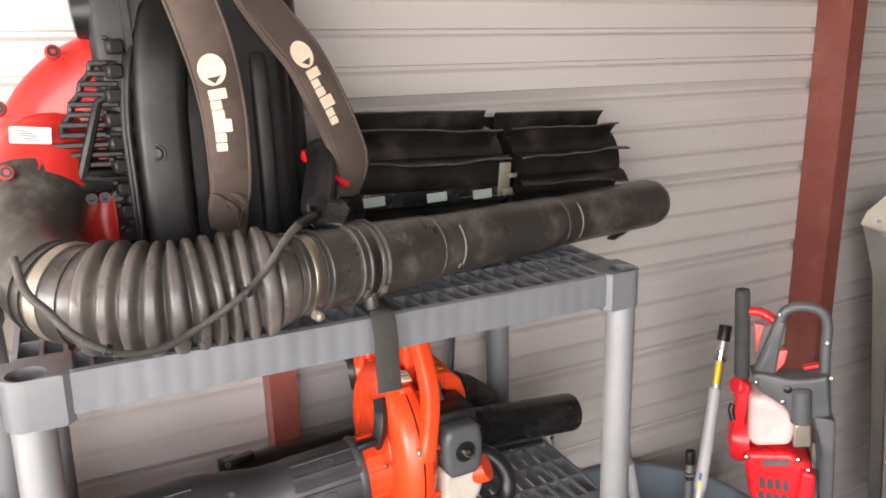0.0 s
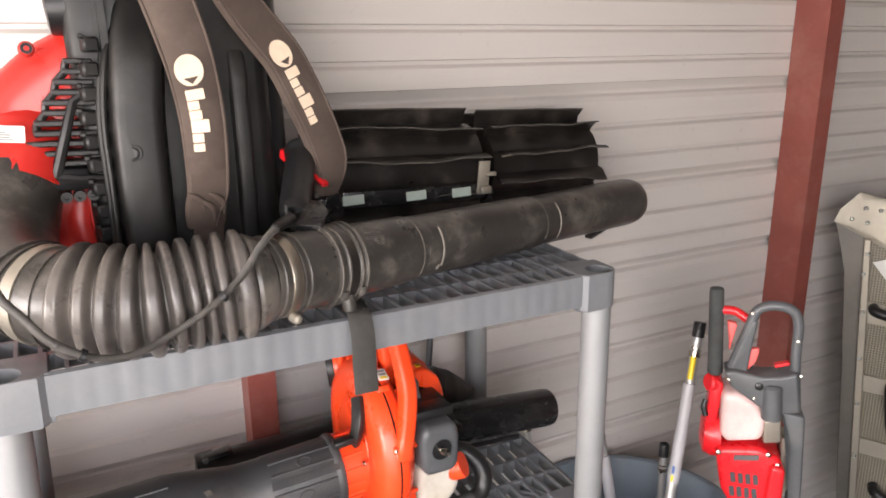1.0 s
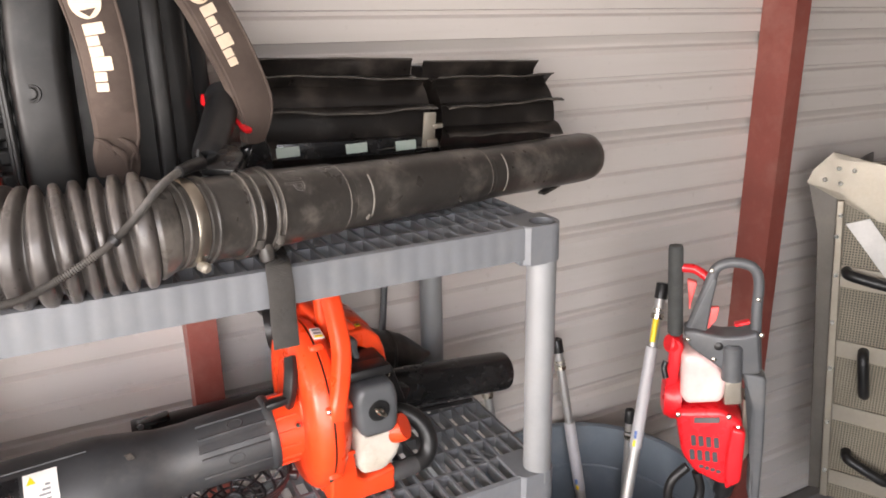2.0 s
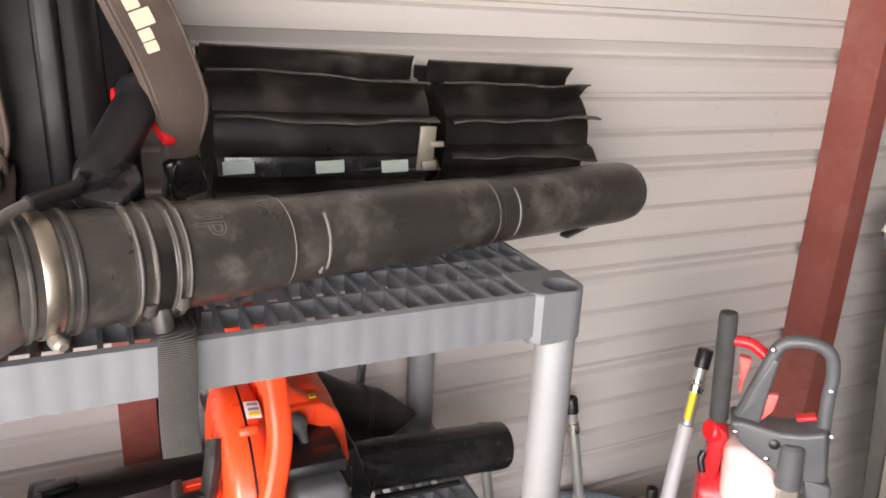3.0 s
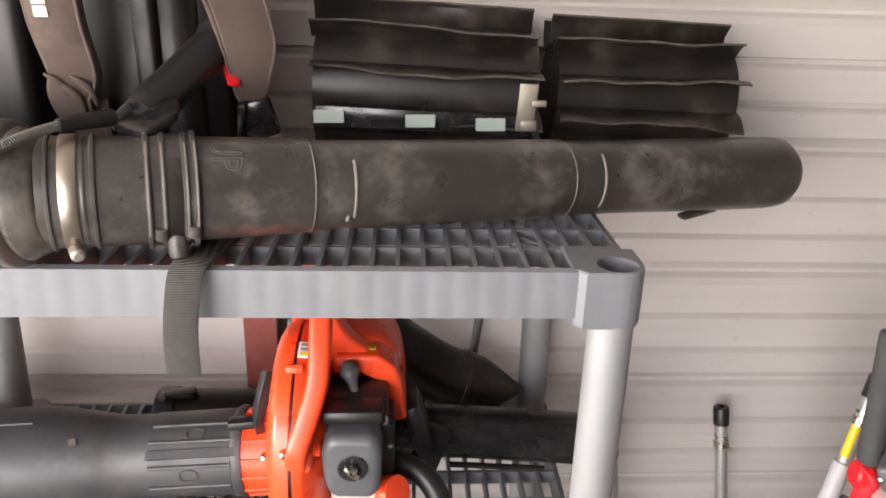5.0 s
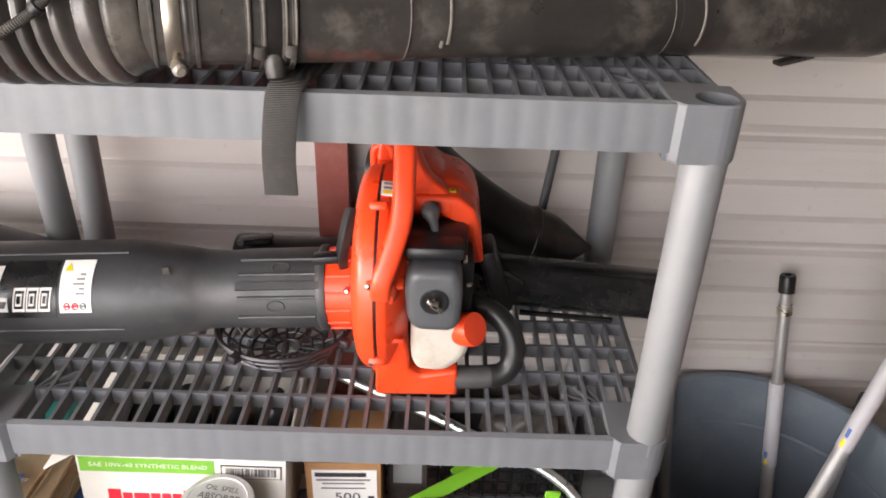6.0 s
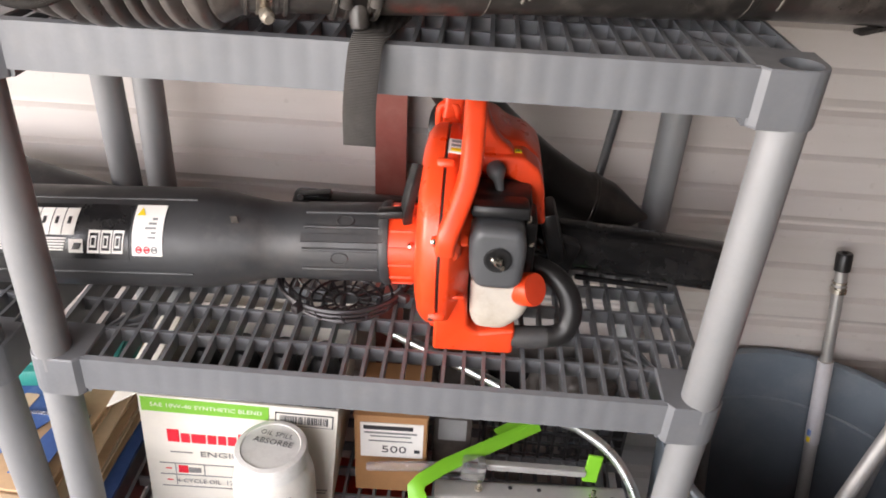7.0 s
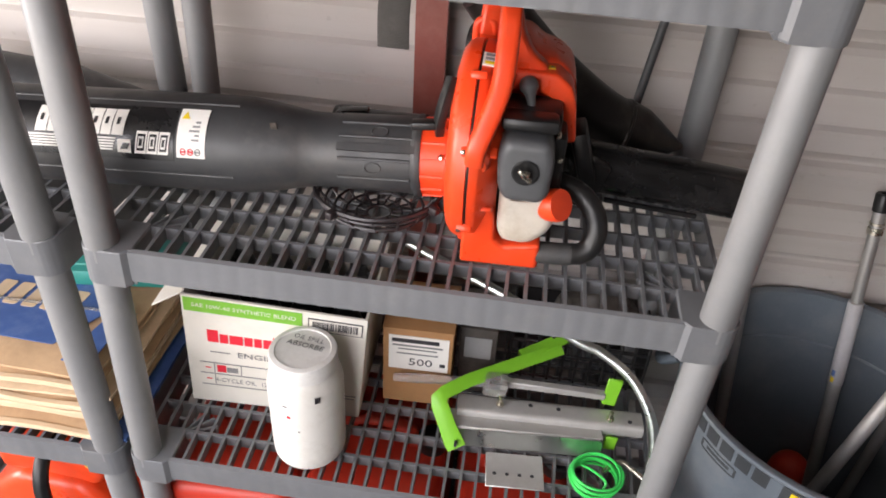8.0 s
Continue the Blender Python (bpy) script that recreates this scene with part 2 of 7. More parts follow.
M = {
    "panel": siding(),
    "panel_plain": surface("painted_plain", (0.15, 0.142, 0.133), 0.5, var=0.06, scale=2.0),
    "column": surface("red_oxide_paint", (0.20, 0.052, 0.040), 0.42, var=0.14, scale=5, dust=(0.30, 0.16, 0.13), dusty=0.35, dust_scale=7),
    "ceiling": surface("bare_liner", (0.36, 0.345, 0.33), 0.5, var=0.04, scale=2.0),
    "apron": surface("pale_concrete_apron", (0.46, 0.44, 0.40), 0.85, var=0.12, scale=1.5, bump=0.3, depth=0.002),
    "concrete": surface("concrete", (0.145, 0.137, 0.128), 0.8, var=0.2, scale=2.5, bump=0.4, depth=0.002, dust=(0.19, 0.178, 0.162), dusty=0.5, dust_scale=2.2),
    "resin": surface("grey_resin", (0.146, 0.152, 0.161), 0.46, var=0.09, scale=9, grain=220, bump=0.08, dust=(0.23, 0.223, 0.212), dusty=0.3, dust_scale=14),
    "resin_post": surface("grey_resin_post", (0.20, 0.203, 0.206), 0.48, var=0.07, scale=7, grain=260, bump=0.05, dust=(0.28, 0.27, 0.255), dusty=0.25),
    "tube": surface("dusty_black_tube", (0.040, 0.036, 0.032), 0.34, var=0.45, scale=9, grain=180, bump=0.14, dust=(0.17, 0.150, 0.130), dusty=0.70, dust_scale=13),
    "hose": surface("dusty_rubber_hose", (0.082, 0.073, 0.067), 0.33, var=0.40, scale=16, grain=150, bump=0.12, dust=(0.19, 0.165, 0.14), dusty=0.45, dust_scale=9),
    "black": surface("black_plastic", (0.010, 0.010, 0.0105), 0.38, spec=0.40, var=0.2, scale=12, dust=(0.055, 0.050, 0.045), dusty=0.3, dust_scale=9),
    "pack_black": surface("dusty_matte_black_plastic", (0.008, 0.0076, 0.0073), 0.46, spec=0.38, var=0.3, scale=11, grain=200, bump=0.12, dust=(0.045, 0.040, 0.034), dusty=0.4, dust_scale=7),
    "black_gloss": surface("black_gloss_plastic", (0.010, 0.010, 0.0105), 0.22, var=0.2, scale=12, dust=(0.09, 0.085, 0.08), dusty=0.25),
    "rubber": surface("black_rubber", (0.014, 0.0118, 0.0105), 0.36, spec=0.45, var=0.6, scale=10, bump=0.2, dust=(0.085, 0.068, 0.056), dusty=0.55, dust_scale=11),
    "rubber_edge": surface("scuffed_rubber", (0.045, 0.040, 0.034), 0.7, var=0.3, scale=30, bump=0.3, dust=(0.16, 0.135, 0.11), dusty=0.7, dust_scale=25),
    "vacpipe": surface("charcoal_plastic", (0.034, 0.035, 0.037), 0.50, var=0.15, scale=10, grain=200, bump=0.1, dust=(0.13, 0.115, 0.10), dusty=0.35, dust_scale=9),
    "decal_black": surface("decal_black", (0.008, 0.008, 0.009), 0.3, var=0.2, bump=0.0),
    "orange": surface("orange_plastic", (0.80, 0.060, 0.012), 0.33, var=0.06, scale=9, grain=200, bump=0.04, dust=(0.42, 0.09, 0.04), dusty=0.35, dust_scale=12),
    "orange_cap": surface("orange_cap_plastic", (0.80, 0.060, 0.012), 0.4, var=0.08, bump=0.05),
    "red": surface("red_plastic", (0.52, 0.022, 0.016), 0.35, var=0.08, scale=8, bump=0.06, dust=(0.33, 0.10, 0.08), dusty=0.3, dust_scale=8),
    "red_bright": surface("bright_red_plastic", (0.62, 0.012, 0.018), 0.3, var=0.08, bump=0.04),
    "pink": surface("faded_red_plastic", (0.75, 0.12, 0.11), 0.45, var=0.08, bump=0.04),
    "can_red": surface("fuel_can_red", (0.55, 0.035, 0.015), 0.45, var=0.1, bump=0.1, dust=(0.30, 0.08, 0.05), dusty=0.4),
    "fabric": surface("brown_grey_fabric", (0.080, 0.060, 0.050), 0.9, var=0.18, scale=14, grain=700, bump=0.4, depth=0.0008, dust=(0.14, 0.11, 0.09), dusty=0.4, spec=0.2),
    "fabric_wear": surface("worn_fabric", (0.16, 0.115, 0.095), 0.9, var=0.2, scale=20, grain=600, bump=0.4, spec=0.2),
    "web": surface("black_webbing", (0.042, 0.038, 0.034), 0.85, var=0.2, scale=20, grain=500, bump=0.6, depth=0.001, dust=(0.13, 0.115, 0.10), dusty=0.4),
    "webbing": webbing(),
    "logo": surface("cream_print", (0.72, 0.56, 0.42), 0.8, var=0.12, scale=40, grain=500, bump=0.2),
    "cable": surface("braided_sleeve", (0.055, 0.050, 0.045), 0.6, var=0.3, scale=60, grain=900, bump=0.5, dust=(0.2, 0.17, 0.14), dusty=0.4),
    "steel": surface("zinc_steel", (0.60, 0.56, 0.48), 0.26, metal=1.0, var=0.1, scale=20, bump=0.05, dust=(0.3, 0.27, 0.22), dusty=0.2),
    "band": surface("brass_coloured_band", (0.46, 0.41, 0.34), 0.36, metal=1.0, var=0.1, scale=25, bump=0.04),
    "alu": surface("brushed_aluminium", (0.62, 0.65, 0.63), 0.33, metal=1.0, var=0.08, scale=14, grain=300, bump=0.08),
    "catcher": surface("weathered_aluminium", (0.33, 0.30, 0.25), 0.5, metal=0.7, var=0.15, scale=6, bump=0.1, dust=(0.26, 0.22, 0.17), dusty=0.5, dust_scale=6),
    # darker copy of the aluminium: shadow on the catcher's side put into the colour
    "catcher_dark": surface("shaded_aluminium_side", (0.115, 0.105, 0.092), 0.45, metal=0.4, var=0.2, scale=6, bump=0.1, dust=(0.17, 0.15, 0.12), dusty=0.4, dust_scale=5),
    "mesh_dark": surface("screen_hole_dark", (0.05, 0.045, 0.035), 0.8, var=0.2, bump=0.0),
    "shaft": surface("shaft_aluminium", (0.42, 0.41, 0.40), 0.42, metal=0.6, var=0.12, scale=10, dust=(0.32, 0.28, 0.22), dusty=0.4, dust_scale=20),
    "sleeve": surface("pale_grey_sleeve", (0.42, 0.41, 0.42), 0.42, var=0.08, scale=20, dust=(0.3, 0.28, 0.26), dusty=0.3),
    "bracket": surface("dull_aluminium", (0.50, 0.49, 0.47), 0.5, metal=0.45, var=0.1, scale=18, bump=0.08, dust=(0.34, 0.32, 0.29), dusty=0.4, dust_scale=14),
    "white": surface("white_plastic", (0.74, 0.72, 0.67), 0.42, var=0.05, scale=8, dust=(0.42, 0.37, 0.30), dusty=0.25, dust_scale=18),
    "tank": surface("milky_tank_plastic", (0.54, 0.50, 0.43), 0.4, var=0.1, scale=14, dust=(0.30, 0.22, 0.13), dusty=0.5, dust_scale=16),
    "tank_pink": surface("milky_tank_with_red_fuel", (0.70, 0.50, 0.47), 0.35, var=0.25, scale=9, bump=0.04),
    "lid": surface("dusty_lid_plastic", (0.74, 0.73, 0.70), 0.5, var=0.1, scale=25, dust=(0.46, 0.44, 0.41), dusty=0.5, dust_scale=25),
    "paper": surface("label_paper", (0.76, 0.74, 0.70), 0.6, var=0.04, scale=20, bump=0.05, dust=(0.5, 0.46, 0.4), dusty=0.25, dust_scale=20),
    "carton": surface("white_carton", (0.72, 0.69, 0.62), 0.65, var=0.05, scale=9, bump=0.1, dust=(0.48, 0.43, 0.36), dusty=0.3, dust_scale=8),
    "kraft": surface("kraft_paper", (0.52, 0.35, 0.20), 0.8, var=0.12, scale=12, bump=0.25, depth=0.001, dust=(0.30, 0.19, 0.10), dusty=0.4, dust_scale=9),
    "kraft_light": surface("kraft_fold", (0.64, 0.49, 0.32), 0.8, var=0.1, scale=18, bump=0.2),
    "carton_brown": surface("brown_carton", (0.36, 0.185, 0.075), 0.7, var=0.1, scale=12, bump=0.15, dust=(0.24, 0.13, 0.07), dusty=0.4),
    "blue": surface("blue_print", (0.055, 0.12, 0.34), 0.65, var=0.12, scale=25, bump=0.1, dust=(0.2, 0.25, 0.36), dusty=0.3, dust_scale=25),
    "teal": surface("teal_plastic", (0.03, 0.22, 0.19), 0.4, var=0.1, bump=0.05),
    "green": surface("lime_green_paint", (0.22, 0.56, 0.030), 0.35, var=0.07, bump=0.04),
    "green_line": surface("green_cord", (0.05, 0.62, 0.11), 0.35, var=0.12, scale=40, bump=0.1),
    "green_print": surface("green_print", (0.20, 0.48, 0.045), 0.6, var=0.08, scale=20, bump=0.05),
    "red_print": surface("red_print", (0.72, 0.02, 0.04), 0.55, var=0.08, scale=30, bump=0.0),
    "ink": surface("black_ink", (0.03, 0.03, 0.035), 0.6, var=0.2, bump=0.0),
    "marker": surface("faded_marker", (0.11, 0.11, 0.11), 0.6, var=0.3, scale=60, bump=0.0),
    "grey_ink": surface("grey_ink", (0.22, 0.22, 0.22), 0.6, var=0.15, bump=0.0),
    "yellow": surface("yellow_label", (0.78, 0.58, 0.01), 0.45, var=0.06, bump=0.02),
    "can": surface("blue_grey_bin_plastic", (0.125, 0.150, 0.175), 0.45, var=0.12, scale=6, grain=200, bump=0.1, dust=(0.22, 0.22, 0.21), dusty=0.4, dust_scale=6),
    "can_print": surface("bin_print", (0.04, 0.045, 0.05), 0.6, var=0.15, bump=0.0),
    "grey_plastic": surface("grey_moulded_plastic", (0.075, 0.078, 0.082), 0.4, var=0.12, scale=12, grain=240, bump=0.15, dust=(0.17, 0.16, 0.15), dusty=0.3),
    "foam": surface("foam_grip", (0.045, 0.047, 0.045), 0.85, var=0.2, scale=20, grain=400, bump=0.4),
    "wire": surface("dark_wire", (0.020, 0.016, 0.018), 0.35, var=0.2, bump=0.05, dust=(0.09, 0.08, 0.08), dusty=0.3),
    "fin_black": surface("dusty_moulded_black", (0.011, 0.0105, 0.0105), 0.45, var=0.2, scale=12, dust=(0.09, 0.08, 0.072), dusty=0.4, dust_scale=12),
    "tape": surface("reflective_tape", (0.36, 0.42, 0.37), 0.35, metal=0.0, var=0.05, scale=60, bump=0.0),
    "grass": surface("outdoor_ground", (0.10, 0.13, 0.05), 0.9, var=0.3, scale=3, bump=0.3),
    "clear": surface("cloudy_plastic", (0.88, 0.87, 0.86), 0.18, var=0.06, scale=25, bump=0.05, through_light=0.85),
    # worn tube edges, and the highlight on its raised edges put into the colour
    "scuff": surface("pale_scuff_and_glint", (0.20, 0.18, 0.155), 0.5, var=0.3, scale=40, bump=0.2, dust=(0.07, 0.065, 0.06), dusty=0.6, dust_scale=40),
    "dark_stuff": surface("dark_contents", (0.05, 0.042, 0.036), 0.5, var=0.4, scale=30, bump=0.3, depth=0.003),
}

# ---- helpers of this scene ----
TURN = Matrix.Translation((-0.3, 0, 1.2)) @ Matrix.Rotation(-0.018, 4, "Y") @ Matrix.Translation((0.3, 0, -1.2))  # the loose things were set out on a line a degree off level
LEVEL = {"plastic_jar": 0.012, "parts_box": 0.012, "small_box": 0.012, "plastic_crate": 0.012, "bracket_kit": 0.012, "drilled_plate": 0.012, "trimmer_line": 0.012,
         "paper_bag": 0.012, "plastic_tray": 0.012, "spray_cap": 0.012, "fuel_can": 0.018, "chainsaw": 0.018, "rubbish_bin": 0.009, "fan_guard": 0.004, "parts_bag": 0.012, "bent_tube": 0.012, "wire_hook": 0.012, "plastic_bottle": 0.014}
SAW_TURN = Matrix.Translation((0.494, 0.0595, 1.0317)) @ Matrix.Rotation(0.1377, 4, "Z") @ Matrix.Scale(0.838, 4) @ Matrix.Translation((-0.690, -0.2125, -0.90))


def placed(kind, v):
    """Where a place of a loose thing of that kind comes to lie."""
    if kind in ("shelving_unit", "blower_vacuum"):
        return v
    if kind == "oil_carton":
        u = min(1.0, max(0.0, (v.x + 0.74) / 0.30))
        h = TIERS[2] + (v.z - TIERS[2]) * (1 - 0.06 * u)
        return Vector((v.x + 0.012 + 0.090 * (h - 0.80), v.y - 0.055 * (h - 0.80), h))
    if kind in LEVEL:
        return v + Vector((LEVEL[kind], 0, 0))
    if kind == "pole_trimmer":
        return TURN @ SAW_TURN @ v
    return TURN @ v


def thing(name, at, label, category, group="", kind=""):
    ob = new(name)
    ob.empty_display_size = 0.05
    ob.location = placed(name, Vector(at))
    return tagged(ob, label, category, group, kind)


def base_of(ob):
    while ob.parent:
        ob = ob.parent
    return ob


def finish(bm, name, material, sharp=38):
    bmesh.ops.recalc_face_normals(bm, faces=bm.faces)
    me = bpy.data.meshes.new(name)
    bm.to_mesh(me)
    bm.free()
    for p in me.polygons:
        p.use_smooth = True
    me.set_sharp_from_angle(angle=radians(sharp))
    me.materials.append(M[material])
    return me


def part(name, bm, material, parent, label="", sharp=38):
    base = base_of(parent)
    kind = base.name.split(".")[0]
    for v in bm.verts:
        v.co = placed(kind, v.co) - base.location
    ob = new(name, finish(bm, name, material, sharp))
    ob.parent = parent
    return tagged(ob, label)


def solid(name, bm, material, label, category, kind="", group="", sharp=38):
    if not kind:
        for v in bm.verts:
            v.co = placed(name, v.co)
    return tagged(new(name, finish(bm, name, material, sharp)), label, category, group, kind)


def box(bm, c, s, rot=(0, 0, 0), bevel=0.0, seg=2):
    m = pose(*c, *rot) @ Matrix.Diagonal((*s, 1))
    vs = bmesh.ops.create_cube(bm, size=1.0, matrix=m)["verts"]
    if bevel:
        es = list({e for v in vs for e in v.link_edges})
        bmesh.ops.bevel(bm, geom=es, offset=bevel, segments=seg, profile=0.5, affect="EDGES")
    return bm


def curve(pts, n=8):
    """A smooth line through points."""
    p = [Vector(q) for q in pts]
    p = [2 * p[0] - p[1]] + p + [2 * p[-1] - p[-2]]
    out = []
    for i in range(1, len(p) - 2):
        a, b, c, d = p[i - 1:i + 3]
        for k in range(n):
            t = k / n
            out.append(0.5 * (2 * b + (c - a) * t + (2 * a - 5 * b + 4 * c - d) * t * t + (3 * b - a - 3 * c + d) * t ** 3))
    return out + [p[-2]]


def sweep(bm, pts, section, cap=True, closed=False, up=(0, 0, 1)):
    """Sweeps section(i, n) -> list of (u, v) along pts; u lies across, v upwards."""
    p = [Vector(q) for q in pts]
    n = len(p)
    rings, side = [], None
    for i in range(n):
        if closed:
            d = p[(i + 1) % n] - p[i - 1]
        else:
            d = p[min(i + 1, n - 1)] - p[max(i - 1, 0)]
        d.normalize()
        if side is None:
            side = d.cross(Vector(up))
            if side.length < 1e-4:
                side = d.cross(Vector((0, 1, 0)))
        side = (side - d * side.dot(d)).normalized()
        top = side.cross(d)
        rings.append([bm.verts.new(p[i] + side * u + top * v) for u, v in section(i, n)])
    for i in range(n if closed else n - 1):
        a, b = rings[i], rings[(i + 1) % n]
        for k in range(len(a)):
            bm.faces.new((a[k], a[(k + 1) % len(a)], b[(k + 1) % len(a)], b[k]))
    if cap and not closed:
        bm.faces.new(rings[0])
        bm.faces.new(rings[-1][::-1])
    return bm


def tube(bm, pts, radius, seg=16, cap=True, closed=False, squash=1.0):
    """A round bar; radius: a number or one for each point."""
    def section(i, n):
        r = radius[i] if isinstance(radius, (list, tuple)) else radius
        return [(r * math.cos(2 * math.pi * k / seg), squash * r * math.sin(2 * math.pi * k / seg)) for k in range(seg)]
    return sweep(bm, pts, section, cap, closed)


def ribbon(bm, pts, width, thick, up=(0, 0, 1), bulge=0.0, rim=0.3):
    """A soft flat strap with rounded rims."""
    def section(i, n):
        w, t = (width[i] if isinstance(width, (list, tuple)) else width) / 2, thick / 2
        return [(-w, -rim * t), (-w * 0.85, -t), (0, -t - bulge), (w * 0.85, -t), (w, -rim * t), (w, rim * t), (w * 0.85, t), (0, t + bulge), (-w * 0.85, t), (-w, rim * t)]
    return sweep(bm, pts, section, up=up)


def lathe(bm, prof, m=Matrix(), seg=28, cap=True):
    """Turns a profile of (radius, height) about z, then places it by m."""
    rings = [[bm.verts.new(m @ Vector((r * math.cos(2 * math.pi * k / seg), r * math.sin(2 * math.pi * k / seg), h))) for k in range(seg)] for r, h in prof]
    for a, b in zip(rings, rings[1:]):
        for k in range(seg):
            bm.faces.new((a[k], a[(k + 1) % seg], b[(k + 1) % seg], b[k]))
    if cap:
        bm.faces.new(rings[0][::-1])
        bm.faces.new(rings[-1])
    return bm


def prism(bm, poly, depth, m=Matrix(), bevel=0.0, seg=2):
    """A flat outline in x, y pushed up by depth along z, its rims rounded, then placed by m."""
    pts = [Vector(q) for q in poly]
    n = len(pts)
    if sum(pts[i - 1].x * pts[i].y - pts[i].x * pts[i - 1].y for i in range(n)) < 0:
        pts.reverse()
    ins = []
    for i in range(n):
        u, w = (pts[i] - pts[i - 1]).normalized(), (pts[(i + 1) % n] - pts[i]).normalized()
        a, b = Vector((-u.y, u.x)), Vector((-w.y, w.x))
        k = a + b
        ins.append(k / max(0.35, k.dot(a)) if k.length > 1e-6 else a)
    steps = [(0.0, 0.0), (0.0, depth)]
    if bevel:
        arc = [(bevel * (1 - math.sin(t)), bevel * (1 - math.cos(t))) for t in [math.pi / 2 * j / seg for j in range(seg + 1)]]
        steps = arc + [(i, depth - h) for i, h in arc[::-1]]
    rings = [[bm.verts.new(m @ Vector((*(p + q * inset), h))) for p, q in zip(pts, ins)] for inset, h in steps]
    for a, b in zip(rings, rings[1:]):
        for k in range(n):
            bm.faces.new((a[k], a[(k + 1) % n], b[(k + 1) % n], b[k]))
    for r in (rings[0][::-1], rings[-1]):
        f = bm.faces.new(r)
        bmesh.ops.triangulate(bm, faces=[f])
    return bm


def rounded(poly, r, n=4):
    """An outline with its corners rounded."""
    out = []
    for i, p in enumerate(poly):
        a, b, c = Vector(poly[i - 1]), Vector(p), Vector(poly[(i + 1) % len(poly)])
        u, w = (a - b), (c - b)
        k = min(r, 0.45 * u.length, 0.45 * w.length)
        s, e = b + u.normalized() * k, b + w.normalized() * k
        for j in range(n + 1):
            t = j / n
            q = s * (1 - t) ** 2 + b * 2 * t * (1 - t) + e * t * t
            out.append((q.x, q.y))
    return out


def ellipse(a, b, n=32, c=(0, 0)):
    return [(c[0] + a * math.cos(2 * math.pi * k / n), c[1] + b * math.sin(2 * math.pi * k / n)) for k in range(n)]


def facing(c, normal, up=(0, 0, 1)):
    """A frame at c whose z is the normal and whose y goes upwards."""
    z = Vector(normal).normalized()
    x = Vector(up).cross(z).normalized()
    y = z.cross(x)
    m = Matrix((x, y, z)).transposed().to_4x4()
    m.translation = c
    return m


def line(a, b, n):
    a, b = Vector(a), Vector(b)
    return [a + (b - a) * i / (n - 1) for i in range(n)]


def letters(text, size, m, stretch=1.0, outline=0.0):
    """Raised letters as a bmesh, their middle at m."""
    cu = bpy.data.curves.new("letters", "FONT")
    cu.body, cu.size, cu.extrude, cu.align_x, cu.align_y, cu.resolution_u = text, size, 0.0002, "CENTER", "CENTER", 2
    if outline:
        cu.fill_mode, cu.extrude, cu.bevel_depth, cu.bevel_resolution = "NONE", 0.0, outline, 1
    ob = new("letters", cu)
    me = bpy.data.meshes.new_from_object(ob.evaluated_get(bpy.context.evaluated_depsgraph_get()))
    bm = bmesh.new()
    bm.from_mesh(me)
    bm.transform(m @ Matrix.Diagonal((stretch, 1, 1, 1)))
    bpy.data.objects.remove(ob)
    bpy.data.curves.remove(cu)
    bpy.data.meshes.remove(me)
    return bm


# ---- structure ----
def wall_panel(x0, x1):
    """Horizontal ribbed siding, seen from inside: ribs stand outwards, with two fine ribs between."""
    bm = bmesh.new()
    prof, z = [], 2.72
    tops = [1.667 + 0.2248 * k for k in range(4, -8, -1)]
    for t in tops:
        prof += [(0, t), (0.0050, t - 0.0012), (0.021, t - 0.019), (0.0225, t - 0.022), (0.0220, t - 0.027), (0.008, t - 0.034), (0.006, t - 0.037), (0, t - 0.045)]
        for s in (0.096, 0.166):
            prof += [(0, t - s), (0.0110, t - s - 0.0018), (0.0120, t - s - 0.0030), (0.0112, t - s - 0.010), (0.0020, t - s - 0.0155), (0, t - s - 0.0175)]
    prof = [(d, min(2.72, max(0.0, h))) for d, h in prof if h > -0.05 and h < 2.8]
    xs = [x0 + (x1 - x0) * i / 80 for i in range(81)]
    rows = []
    for d, h in prof:
        rows.append([bm.verts.new((x, WALL_Y + d + 0.0012 * noise.noise((x * 1.7, h * 6, 3)), h)) for x in xs])
    for a, b in zip(rows, rows[1:]):
        for i in range(80):
            bm.faces.new((a[i], a[i + 1], b[i + 1], b[i]))
    back = [[bm.verts.new((x, WALL_Y + 0.08, h)) for x in (x0, x1)] for h in (0.0, 2.72)]
    bm.faces.new((back[0][0], back[0][1], back[1][1], back[1][0]))
    return bm


solid("wall_back", wall_panel(ROOM_X0, ROOM_X1), "panel", "off-white horizontal ribbed metal wall siding", "wall", "structure", sharp=25)
FRONT = DOOR_Y
MID_X, SPAN_X = (ROOM_X0 + ROOM_X1) / 2, ROOM_X1 - ROOM_X0
bm = bmesh.new()
box(bm, (MID_X, (FRONT + 0.53) / 2, -0.05), (SPAN_X, 0.53 - FRONT, 0.1))
solid("floor", bm, "concrete", "bare grey concrete floor slab", "floor", "structure")
bm = bmesh.new()
box(bm, (MID_X, (FRONT + 0.6) / 2, 2.78), (SPAN_X + 0.2, 0.8 - FRONT, 0.1))
solid("ceiling", bm, "ceiling", "plain grey metal roof liner over the room", "ceiling", "structure")
bm = bmesh.new()
box(bm, (ROOM_X1 + 0.05, (FRONT + 0.53) / 2, 1.36), (0.1, 0.53 - FRONT, 2.72))
solid("wall_right", bm, "panel_plain", "plain grey metal side wall", "wall", "structure")
# unseen end wall; its opening is added for the light from the left
bm = bmesh.new()
box(bm, (ROOM_X0 - 0.05, (FRONT + END_Y0) / 2, 1.36), (0.1, END_Y0 - FRONT, 2.72))
